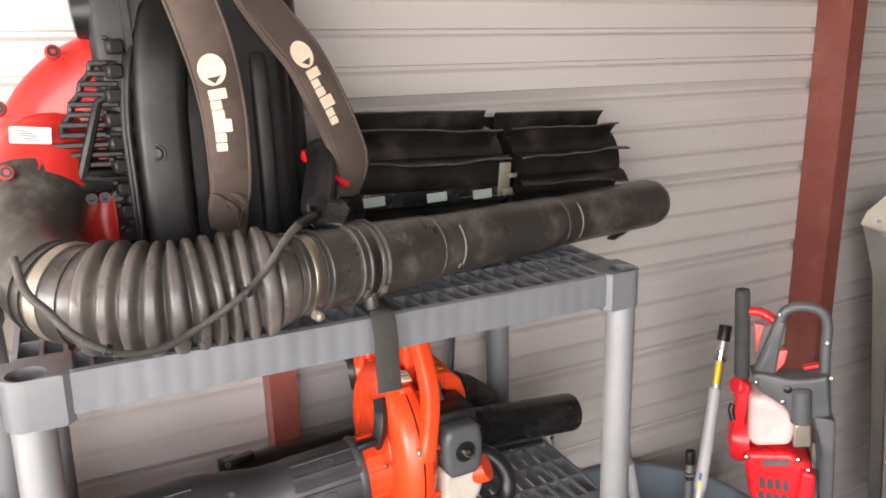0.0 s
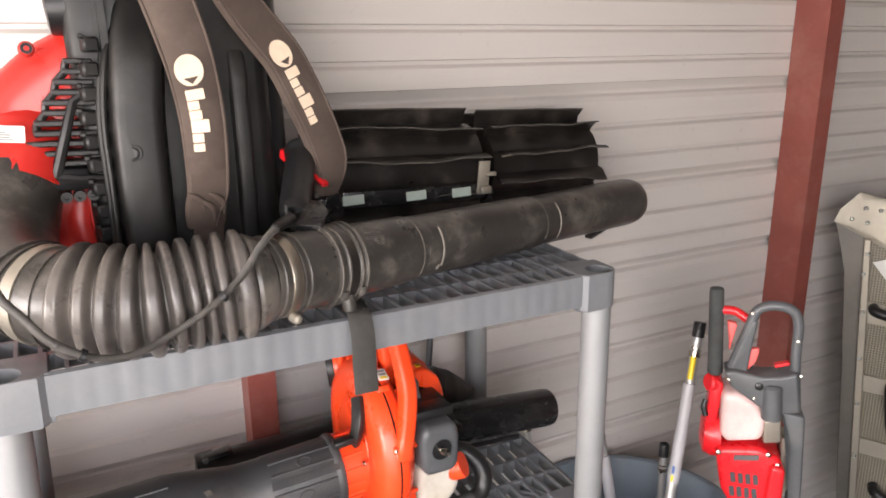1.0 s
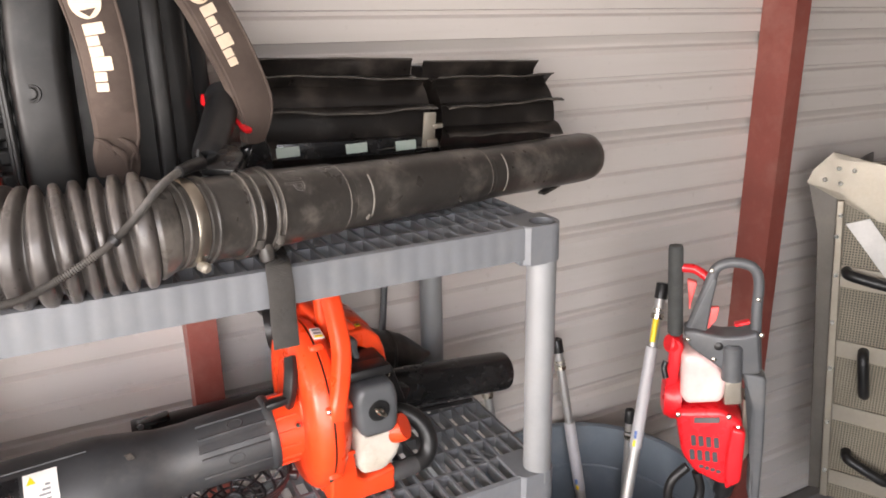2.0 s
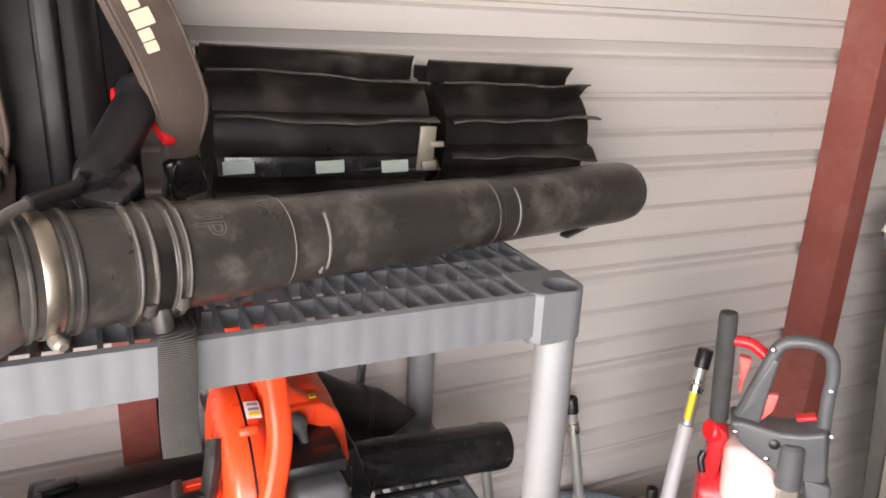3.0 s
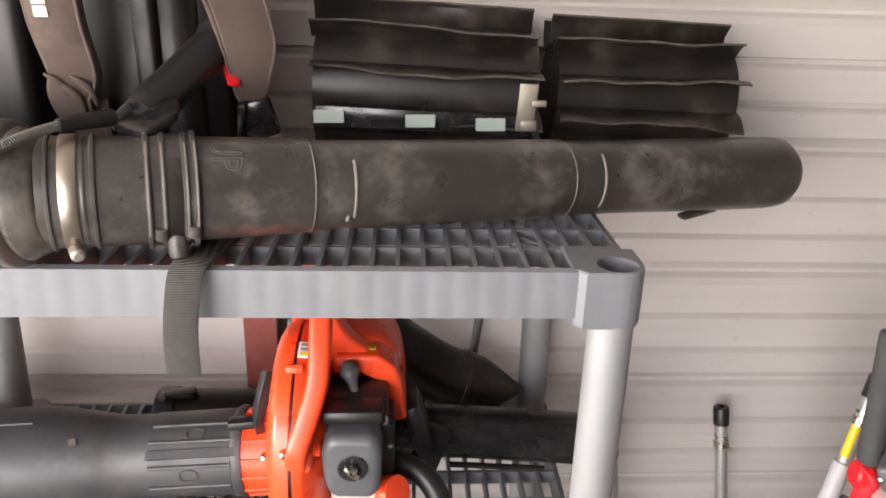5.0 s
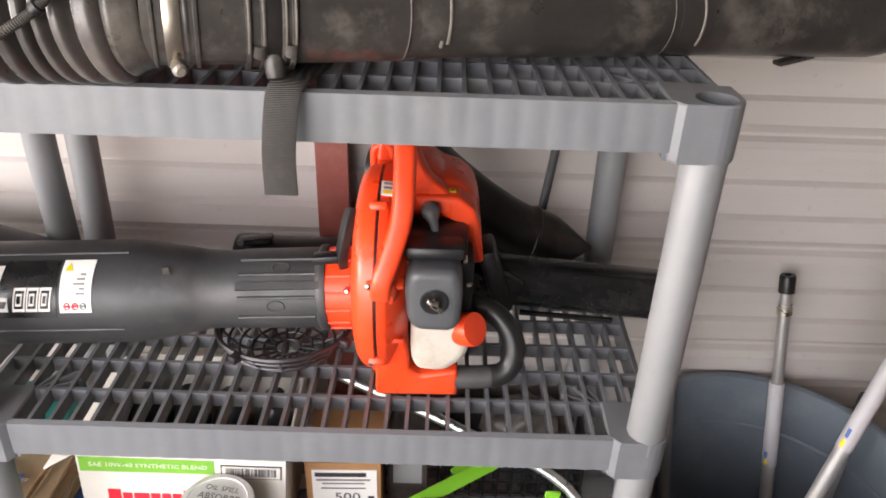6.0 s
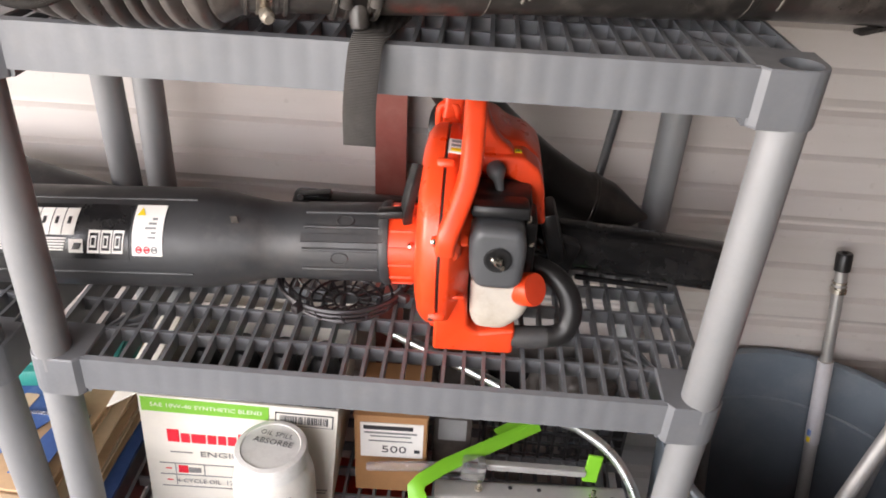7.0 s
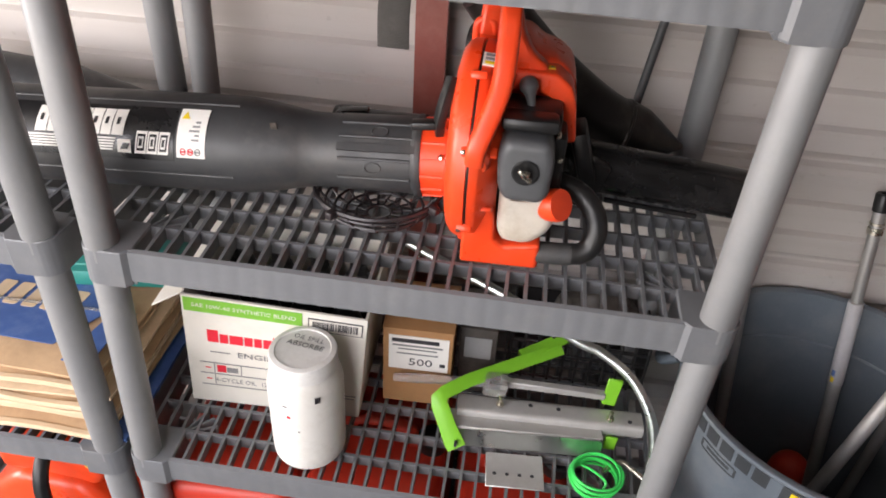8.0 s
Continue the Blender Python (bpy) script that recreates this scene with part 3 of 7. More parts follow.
box(bm, (ROOM_X0 - 0.05, (END_Y1 + 0.53) / 2, 1.36), (0.1, 0.53 - END_Y1, 2.72))
box(bm, (ROOM_X0 - 0.05, (END_Y0 + END_Y1) / 2, (END_H + 2.72) / 2), (0.1, END_Y1 - END_Y0 - 0.004, 2.72 - END_H))
solid("wall_left", bm, "panel_plain", "unseen plain grey metal end wall, its doorway added to let in side light", "wall", "structure")
bm = bmesh.new()
box(bm, ((DOOR_X1 + ROOM_X1 + 0.1) / 2, FRONT - 0.05, 1.36), (ROOM_X1 + 0.1 - DOOR_X1, 0.1, 2.72))
box(bm, ((DOOR_X0 + ROOM_X0 - 0.1) / 2, FRONT - 0.05, 1.36), (DOOR_X0 - ROOM_X0 + 0.1, 0.1, 2.72))
box(bm, ((DOOR_X0 + DOOR_X1) / 2, FRONT - 0.05, (DOOR_H + 2.72) / 2), (DOOR_X1 - DOOR_X0 - 0.004, 0.1, 2.72 - DOOR_H))
solid("wall_front", bm, "panel_plain", "plain grey metal wall with an open roller door", "wall", "structure")
bm = bmesh.new()
box(bm, (0, FRONT - 3.0, -0.06), (60, 5.99, 0.1))
solid("pavement", bm, "apron", "pale sunlit concrete apron outside the door", "pavement", "structure")
bm = bmesh.new()
box(bm, (0, 0, -0.09), (240, 240, 0.1))
solid("ground", bm, "grass", "open grassy ground outside the door", "ground", "structure")


def column(name, x0, x1, y0, label):
    """A red steel channel that stands against the wall, its web towards the room."""
    bm = bmesh.new()
    t = 0.005
    prof = [(x0, WALL_Y), (x0, y0), (x1, y0), (x1, y0 + 0.018), (x1 - t, y0 + 0.018), (x1 - t, y0 + t), (x0 + t, y0 + t), (x0 + t, WALL_Y)]
    prism(bm, prof, 2.70, pose(0, 0, 0.001), bevel=0.0015, seg=1)
    return solid(name, bm, "column", label, "column", "structure")


column("column_1", 1.103, 1.158, 0.428, "red oxide painted steel column against the wall")
column("column_2", -0.418, -0.364, 0.462, "red oxide painted steel column behind the shelves")
bm = bmesh.new()
box(bm, (MID_X, WALL_Y - 0.022, 0.045), (SPAN_X - 0.02, 0.043, 0.09), bevel=0.004)
solid("trim", bm, "panel_plain", "pale base rail along the wall foot", "trim", "structure")

# ---- shelving ----
LEFT, RIGHT, BACK = -0.834, 0.079, 0.457
TIERS = (1.412, 0.988, 0.543, 0.100)
PITCH = 0.0266


def tier_rail(z):
    """The skirt round a tier, its faces softly scalloped."""
    bm = bmesh.new()
    x0, x1, y0, y1, th, h = LEFT + 0.012, RIGHT - 0.012, 0.0, BACK - 0.012, 0.007, 0.051

    def run(a, b, out):
        a, b, out = Vector(a), Vector(b), Vector(out)
        n = int((b - a).length / PITCH * 6)
        rows = [[], [], [], []]
        for i in range(n + 1):
            p = a + (b - a) * i / n
            s = abs(math.sin(math.pi * i / 6)) * 0.0006
            rows[0].append(bm.verts.new(p + out * s + Vector((0, 0, -h))))
            rows[1].append(bm.verts.new(p + out * s + Vector((0, 0, -0.002))))
            rows[2].append(bm.verts.new(p - out * th))
            rows[3].append(bm.verts.new(p - out * (th - 0.003) + Vector((0, 0, -h))))
        for r in range(4):
            u, w = rows[r], rows[(r + 1) % 4]
            for i in range(n):
                bm.faces.new((u[i], u[i + 1], w[i + 1], w[i]))

    run((x0 + 0.06, y0, z), (x1 - 0.06, y0, z), (0, -1, 0))
    run((x0 + 0.06, y1, z), (x1 - 0.06, y1, z), (0, 1, 0))
    run((x0, y0 + 0.06, z), (x0, y1 - 0.06, z), (-1, 0, 0))
    run((x1, y0 + 0.06, z), (x1, y1 - 0.06, z), (1, 0, 0))
    return bm


def tier_grid(z):
    """The open lattice of a tier: close ribs front to back, wide ones along, fans at the corners."""
    bm = bmesh.new()
    x0, x1, y0, y1, h = LEFT + 0.018, RIGHT - 0.018, 0.006, BACK - 0.018, 0.021
    n = round((x1 - x0) / PITCH)
    for i in range(1, n):
        x = x0 + (x1 - x0) * i / n
        edge = 0.062 if (x < x0 + 0.05 or x > x1 - 0.05) else 0.0
        box(bm, (x, (y0 + y1) / 2, z - 0.001 - h / 2), (0.0048, y1 - y0 - 2 * edge, h))
    rows = 7
    for j in range(1, rows):
        y = y0 + (y1 - y0) * j / rows
        edge = 0.0
        box(bm, ((x0 + x1) / 2, y, z - 0.0016 - h / 2), (x1 - x0 - 2 * edge, 0.0058, h - 0.001))
    for sx, ex in ((1, x0), (-1, x1)):
        for sy, ey in ((1, y0), (-1, y1)):
            for k in range(3):
                a = radians(26 + 19 * k)
                box(bm, (ex + sx * (0.055 + 0.03 * math.cos(a)), ey + sy * (0.055 + 0.03 * math.sin(a)), z - 0.002 - h / 2), (0.066, 0.0034, h - 0.003), (0, 0, math.degrees(math.atan2(sy * math.sin(a), sx * math.cos(a)))))
    return bm


def collar(z, sx, sy, open_top):
    """A corner socket: chamfered block with a round hole for the post."""
    bm = bmesh.new()
    dy = -0.005 if sy < 0 else 0.0
    poly = [(0.079, 0.015 + dy), (0.0745, 0.015 + dy), (0.0735, 0.0072), (0.0660, 0.0), (0.026, 0.0)]
    poly += [(0.026 - 0.026 * math.sin(a), 0.026 - 0.026 * math.cos(a)) for a in [math.pi / 2 * k / 6 for k in range(1, 6)]]
    poly += [(0.0, 0.026), (0.0, 0.0695), (0.0010, 0.0705), (0.0145, 0.0705), (0.0145, 0.079), (0.079, 0.079)]
    c = Vector((0.029, 0.029 + dy))
    ring = []
    turns = sorted([2 * math.pi * k / 40 for k in range(40)] + [math.atan2(q[1] - c.y, q[0] - c.x) % (2 * math.pi) for q in poly])
    n = len(turns)
    for ang in turns:
        d = Vector((math.cos(ang), math.sin(ang)))
        best = 0.05
        for i in range(len(poly)):
            a, b = Vector(poly[i - 1]) - c, Vector(poly[i]) - c
            e = b - a
            den = d.x * e.y - d.y * e.x
            if abs(den) > 1e-9:
                t = (a.x * e.y - a.y * e.x) / den
                s = (a.x * d.y - a.y * d.x) / den
                if t > 0 and -1e-6 <= s <= 1 + 1e-6:
                    best = t
        ring.append((c + d * best, c + d * 0.0215))
    ox = RIGHT if sx > 0 else LEFT
    oy = -0.007 if sy < 0 else BACK

    def at(q, h):
        return bm.verts.new((ox - sx * q.x, oy - sy * q.y, h))

    lay = [[at(p + (c - p) * 0.03, z - 0.060) for p, _ in ring], [at(p, z - 0.057) for p, _ in ring], [at(p, z - 0.002) for p, _ in ring], [at(p + (c - p) * 0.04, z) for p, _ in ring], [at(q, z) for _, q in ring], [at(q, z - 0.055) for _, q in ring]]
    for a, b in zip(lay, lay[1:]):
        for k in range(n):
            bm.faces.new((a[k], a[(k + 1) % n], b[(k + 1) % n], b[k]))
    bm.faces.new(lay[0])
    bm.faces.new(lay[-1])
    return bm


def post(sx, sy, z0, z1):
    bm = bmesh.new()
    x = RIGHT - 0.029 if sx > 0 else LEFT + 0.029
    y = 0.017 if sy < 0 else BACK - 0.029
    r = 0.0242
    lathe(bm, [(r - 0.003, z0), (r, z0 + 0.008), (r, z1 - 0.004), (r - 0.002, z1)], Matrix.Translation((x, y, 0)), 28)
    return bm


def settled(x, y, z):
    """Where a place on the squarely built unit lies: the unit stands a little racked."""
    u = (x - LEFT) / (RIGHT - LEFT)
    xl = np.interp(z, (0.0, 0.545, 0.985, 1.41), (-0.840, -0.822, -0.799, -0.788)).item() - 0.020 * y / BACK
    xr = np.interp(z, (0.0, 0.985, 1.41), (0.084, 0.084, 0.082)).item() + 0.014 * y / BACK
    return xl + (xr - xl) * u, y, z


def leant(bm):
    for v in bm.verts:
        v.co = settled(*v.co)
    return bm


def shelving_unit():
    u = thing("shelving_unit", ((LEFT + RIGHT) / 2, BACK / 2, 0), "grey resin shelving unit with open lattice tiers and round posts", "shelf", "shelving along the wall")
    for i, z in enumerate(TIERS):
        tier = part("tier", leant(tier_rail(z)), "resin", u)
        part("lattice", leant(tier_grid(z)), "resin", tier)
        for sx in (-1, 1):
            for sy in (-1, 1):
                part("collar", leant(collar(z, sx, sy, i == 0)), "resin", tier, sharp=22)
    lows = [z + 0.0 for z in TIERS[1:]] + [0.0]
    for z1, z0 in zip(TIERS, lows):
        for sx in (-1, 1):
            for sy in (-1, 1):
                part("post", leant(post(sx, sy, z0 - (0.03 if z0 else 0), z1 - 0.056)), "resin_post", u)
    return u


unit = shelving_unit()
copy_thing(unit, pose((LEFT + RIGHT) / 2 - (RIGHT - LEFT) - 0.006, BACK / 2, 0))

# ---- top shelf: backpack blower ----
TOP = TIERS[0]


def along(p0, p1, prof, seg=32, cap=True):
    """A turned body whose axis runs from p0 to p1; profile of (distance from p0, radius)."""
    a, b = Vector(p0), Vector(p1)
    m = (b - a).to_track_quat("Z", "Y").to_matrix().to_4x4()
    m.translation = a
    return lathe(bmesh.new(), [(r, d) for d, r in prof], m, seg, cap)


def ring_on(p0, p1, d, w, r, grow=0.003, seg=32):
    return along(p0, p1, [(d - w / 2, r), (d - w / 2, r + grow * 0.6), (d - w / 2 + 0.001, r + grow), (d + w / 2 - 0.001, r + grow), (d + w / 2, r + grow * 0.6), (d + w / 2, r)], seg)


blower = thing("backpack_blower", (-0.52, 0.16, TOP), "red and black backpack leaf blower with dusty black tube", "leaf blower")

PACK = Matrix.Translation((0.0853, 0.1086, -0.2292)) @ Matrix.Scale(1.132, 4)  # the pack stands back on the shelf


def packed(name, bm, material, parent, label=""):
    bm.transform(PACK)
    for v in bm.verts:
        v.co.z = max(v.co.z, TOP + 0.001)
    return part(name, bm, material, parent, label)


# moulded back frame
bm = bmesh.new()
box(bm, (-0.527, 0.128, 1.665), (0.226, 0.076, 0.50), bevel=0.022, seg=3)
box(bm, (-0.525, 0.20, 1.432), (0.23, 0.20, 0.034), bevel=0.012)
back_frame = packed("back_frame", bm, "pack_black", blower)
bm = bmesh.new()
pts = curve([(-0.582, 0.095, 1.425), (-0.581, 0.085, 1.50), (-0.579, 0.080, 1.60), (-0.576, 0.082, 1.68), (-0.568, 0.090, 1.745), (-0.558, 0.12, 1.785), (-0.552, 0.16, 1.80)], 6)
sweep(bm, pts, lambda i, n: rounded([(-0.036, -0.04), (0.036, -0.04), (0.024, 0.040), (-0.028, 0.040)], 0.013, 4), up=(0, -1, 0))
packed("side_column", bm, "pack_black", back_frame)
bm = bmesh.new()
pts = curve([(-0.462, 0.120, 1.425), (-0.460, 0.110, 1.50), (-0.458, 0.105, 1.60), (-0.457, 0.105, 1.68), (-0.456, 0.110, 1.725), (-0.456, 0.125, 1.745)], 6)
sweep(bm, pts, lambda i, n: rounded([(-0.016, -0.035), (0.016, -0.035), (0.010, 0.030), (-0.010, 0.030)], 0.005, 3), up=(0, -1, 0))
packed("side_column", bm, "pack_black", back_frame)
for k in range(2):
    bm = bmesh.new()
    sweep(bm, [(-0.600 - 0.006 * k, 0.085 + 0.012 * k, 1.43 + 0.05 * j) for j in range(10)], lambda i, n: [(-0.004, -0.008), (0.004, -0.008), (0.004, 0.008), (-0.004, 0.008)], up=(0, -1, 0))
    packed("seam_lip", bm, "pack_black", back_frame)
for j in range(13):
    bm = bmesh.new()
    z, x = 1.440 + 0.0268 * j, -0.628 + 0.004 * (j > 9) * (j - 9)
    box(bm, (x, 0.081, z), (0.017, 0.020, 0.0165), (0, 0, 12), bevel=0.0025, seg=1)
    box(bm, (x - 0.0085, 0.078, z + 0.0095), (0.006, 0.011, 0.005), bevel=0.001, seg=1)
    packed("clip", bm, "pack_black", back_frame)
bm = bmesh.new()
lathe(bm, [(0.0015, -0.001), (0.004, -0.001), (0.006, 0.001), (0.0068, 0.0)], facing((-0.590, 0.0405, 1.643), (-0.3, -1, 0.05)), 20)
packed("screw", bm, "pack_black", back_frame)
bm = bmesh.new()
lathe(bm, [(0.0105, -0.004), (0.0100, 0.0006), (0.0082, 0.001), (0.0072, -0.001)], facing((-0.590, 0.0405, 1.643), (-0.3, -1, 0.05)), 24)
packed("screw_seat", bm, "pack_black", back_frame)
for dx, y0 in ((-0.0505, 0.070), (-0.0465, 0.060)):
    bm = bmesh.new()
    tube(bm, curve([(-0.572 + dx, y0 + 0.014, 1.43), (-0.571 + dx, y0 + 0.004, 1.50), (-0.569 + dx, y0, 1.60), (-0.567 + dx, y0 + 0.002, 1.68), (-0.561 + dx * 0.9, y0 + 0.012, 1.745), (-0.552 + dx * 0.7, y0 + 0.04, 1.79)], 6), 0.0034, 8)
    packed("column_lip", bm, "pack_black", back_frame)
for z, h in ((1.50, 0.07), (1.62, 0.08)):
    bm = bmesh.new()
    box(bm, (-0.515, 0.122, z), (0.05, 0.012, h), bevel=0.005)
    packed("back_pad_rib", bm, "pack_black", back_frame)

# red fan housing with its outlet, cooling grille and label
bm = along((-0.577, 0.118, 1.597), (-0.577, 0.32, 1.597), [(0, 0.0575), (0.0, 0.1541), (0.004, 0.1725), (0.016, 0.1875), (0.035, 0.1932), (0.10, 0.1932), (0.15, 0.1817), (0.17, 0.1380)], 64)
fan = packed("fan_housing", bm, "red", blower, "faded red plastic fan housing")
bm = bmesh.new()
tube(bm, curve([(-0.640, 0.200, 1.665), (-0.675, 0.165, 1.658), (-0.702, 0.135, 1.638), (-0.715, 0.113, 1.605)], 5), [np.interp(i / 15, [0, 0.2, 0.5, 1], [0.030, 0.044, 0.053, 0.057]).item() for i in range(16)], 28)
packed("outlet", bm, "red", fan)
bm = bmesh.new()
tube(bm, curve([(-0.655, 0.14, 1.60), (-0.662, 0.13, 1.55), (-0.650, 0.125, 1.50), (-0.628, 0.13, 1.45)], 5), [0.026 - 0.0004 * k for k in range(16)], 14, squash=0.6)
packed("lower_bracket", bm, "red", fan)
for x, y, z in ((-0.680, 0.122, 1.757), (-0.740, 0.085, 1.700), (-0.742, 0.065, 1.634)):
    bm = bmesh.new()
    lathe(bm, [(0.0078, 0), (0.0085, 0.003), (0.0085, 0.013), (0.0070, 0.015)], facing((x, y, z), (0.1, -1, 0.15)), 16)
    boss = packed("screw_boss", bm, "red", fan)
    bm = bmesh.new()
    lathe(bm, [(0.0062, 0.0), (0.0062, 0.0162), (0.003, 0.0162), (0.0028, 0.014)], facing((x, y, z), (0.1, -1, 0.15)), 12)
    packed("bolt", bm, "black", boss)
bm = bmesh.new()
prism(bm, rounded([(-0.020, -0.009), (0.020, -0.009), (0.020, 0.009), (-0.020, 0.009)], 0.002), 0.0012, facing((-0.713, 0.069, 1.6715), (0.10, -1, 0.22)) @ pose(0, 0, 0, 0, 0, -7))
label = packed("label", bm, "paper", fan, "small white rating label")
bm = bmesh.new()
for k in range(5):
    box(bm, (-0.720 + 0.0022 * k, 0.0660 - 0.0006 * k, 1.6770 - 0.0028 * k), (0.012 + 0.003 * (k % 3), 0.0006, 0.0011), (-12, 7, 6))
packed("print", bm, "grey_ink", label)
bm = bmesh.new()
box(bm, (-0.668, 0.096, 1.614), (0.060, 0.030, 0.026), (0, 4, 10), bevel=0.005)
grille = packed("cooling_grille", bm, "black", blower)
tips = []
for j in range(11):
    bm = bmesh.new()
    z = 1.632 + 0.0112 * j
    x0 = np.interp(z, [1.615, 1.64, 1.70, 1.75], [-0.709, -0.704, -0.672, -0.642]).item() + 0.004 * (j % 2)
    x1 = -0.624 + 0.008 * j / 10
    box(bm, ((x0 + x1) / 2, 0.096, z), (x1 - x0, 0.022, 0.0066), (0, 3, 4), bevel=0.0015, seg=1)
    packed("fin", bm, "fin_black", grille)
    tips.append((x0 + 0.003, 0.094, z))
for u, w in zip(tips, tips[1:]):
    bm = bmesh.new()
    tube(bm, [u, w], 0.0042, 8)
    packed("fin_bridge", bm, "fin_black", grille)
bm = bmesh.new()
tube(bm, [(-0.671, 0.084, 1.618), (-0.656, 0.084, 1.66), (-0.642, 0.087, 1.70), (-0.624, 0.090, 1.712)], [0.0062, 0.0058, 0.0052, 0.0045], 8)
packed("strut", bm, "fin_black", grille)
bm = bmesh.new()
tube(bm, [(-0.673, 0.084, 1.618), (-0.648, 0.085, 1.613), (-0.622, 0.088, 1.611)], [0.0060, 0.0055, 0.0050], 8)
packed("strut", bm, "fin_black", grille)
for k in range(2):
    bm = bmesh.new()
    box(bm, (-0.690 + 0.011 * k, 0.0815, 1.613), (0.006, 0.003, 0.018), bevel=0.001, seg=1)
    packed("vent_rib", bm, "grey_plastic", grille)
for k in range(3):
    bm = along((-0.664 + 0.014 * k, 0.096, 1.593), (-0.664 + 0.014 * k, 0.082, 1.593), [(0, 0.0065), (0.012, 0.0065), (0.012, 0.003), (0.006, 0.003)], 12)
    packed("nut", bm, "black", grille)
# engine block and air cleaner at the top
bm = along((-0.655, 0.13, 1.803), (-0.575, 0.13, 1.808), [(0, 0.02), (0.002, 0.030), (0.03, 0.034), (0.08, 0.036)], 24)
packed("air_cleaner", bm, "black", blower)
bm = bmesh.new()
box(bm, (-0.545, 0.22, 1.82), (0.20, 0.16, 0.20), bevel=0.03, seg=3)
packed("engine_cover", bm, "black", blower)
bm = bmesh.new()
box(bm, (-0.456, 0.335, 1.665), (0.200, 0.200, 0.50), bevel=0.035, seg=4)
part("engine_shroud", bm, "black", blower)

# elbow, corrugated hose, cuffs and clamps, tube
HOSE = [(-0.7257, 0.2365, 1.5957), (-0.7330, 0.205, 1.560), (-0.7380, 0.160, 1.530), (-0.7320, 0.110, 1.510), (-0.7120, 0.064, 1.498), (-0.6800, 0.032, 1.491), (-0.6400, 0.014, 1.486), (-0.598, 0.004, 1.482), (-0.540, 0.004, 1.483), (-0.492, 0.000, 1.485), (-0.466, 0.0036, 1.4852)]
hp = curve(HOSE, 48)
cut = min(range(len(hp)), key=lambda i: abs(hp[i].x + 0.674) + (0 if i > 200 else 1))
end = min(range(len(hp)), key=lambda i: abs(hp[i].x + 0.486))
bm = bmesh.new()
el = hp[:cut + 4:4]
tube(bm, el, [0.060 - 0.004 * min(1.0, i / 20) for i in range(len(el))], 32)
elbow = part("elbow", bm, "tube", blower)
for i0, w, r in ((cut - 62, 5, 0.0590), (cut - 50, 4, 0.0585), (cut - 14, 3, 0.0582)):
    bm = bmesh.new()
    tube(bm, hp[i0:i0 + w], r, 32)
    part("cuff_ridge", bm, "tube", elbow)
bm = bmesh.new()
tube(bm, hp[cut - 42:cut - 29], 0.0582, 32)
part("hose_clamp", bm, "catcher", elbow, "dull steel hose clamp")
bm = bmesh.new()
sec_ = hp[cut - 4:end + 1]
run = [0.0]
for a_, b_ in zip(sec_, sec_[1:]):
    run.append(run[-1] + (b_ - a_).length)
ribs = 10
tube(bm, sec_, [0.0660 - 0.0135 * abs(math.cos(math.pi * ribs * d / run[-1])) ** 5 for d in run], 40)
part("corrugated_hose", bm, "hose", blower, "dusty corrugated rubber hose")
bm = bmesh.new()
cone = hp[end - 3:]
tube(bm, cone, [np.interp(i / (len(cone) - 1), [0, 0.1, 0.55, 1], [0.0575, 0.0595, 0.0545, 0.0508]).item() for i in range(len(cone))], 36)
part("cuff", bm, "tube", blower)

A, B = Vector((-0.4625, 0.0048, 1.4850)), Vector((0.3415, 0.2743, 1.4330))
DIR = (B - A).normalized()


def at_x(x):
    return (x + 0.452) / DIR.x


pipe = part("blower_tube", along(A, B, [(-0.012, 0.0505), (at_x(-0.335), 0.0495), (at_x(-0.2405), 0.0476), (at_x(-0.2395), 0.0456), (at_x(-0.19), 0.0450), (at_x(-0.05), 0.0452), (at_x(0.0355), 0.0448), (at_x(0.0365), 0.0428), (at_x(0.10), 0.0434), (at_x(0.25), 0.0460), (at_x(0.330), 0.0468), (at_x(0.350), 0.0445), (at_x(0.361), 0.037), (at_x(0.360), 0.031), (at_x(0.20), 0.031)], 40), "tube", blower, "dusty black plastic blower tube")
part("clamp_band", ring_on(A, B, at_x(-0.4400), 0.0142, 0.0505, 0.0016), "band", pipe, "dull brass-coloured clamp band")
part("band_screw", along(Vector((-0.4420, -0.022, 1.4400)), Vector((-0.434, -0.036, 1.4360)), [(0, 0.0065), (0.010, 0.0065), (0.013, 0.004)], 12), "catcher", pipe)
for x, w, g in ((-0.455, 0.004, 0.003), (-0.429, 0.004, 0.0012), (-0.4215, 0.0045, 0.0030)):
    part("ridge", ring_on(A, B, at_x(x), w, 0.0500, g), "tube", pipe)
# swivel clamp: a flat collar with four fine raised beads and a slot
collar_ = part("swivel_clamp", ring_on(A, B, at_x(-0.3612), 0.0400, 0.0492, 0.0030, 48), "tube", pipe)
for x, g in ((-0.3802, 0.0036), (-0.3680, 0.0026), (-0.3502, 0.0026), (-0.3422, 0.0036)):
    part("bead", ring_on(A, B, at_x(x), 0.0052, 0.0516, g, 48), "tube", collar_)


def on_tube(x, ang, r):
    """A place on the blower tube: x along it, degrees up from the front, radius."""
    n0 = Vector((0, 0, 1)).cross(DIR).normalized() * -1
    if n0.y > 0:
        n0 = -n0
    up = DIR.cross(n0)
    if up.z < 0:
        up = -up
    return A + DIR * at_x(x) + (n0 * math.cos(radians(ang)) + up * math.sin(radians(ang))) * r


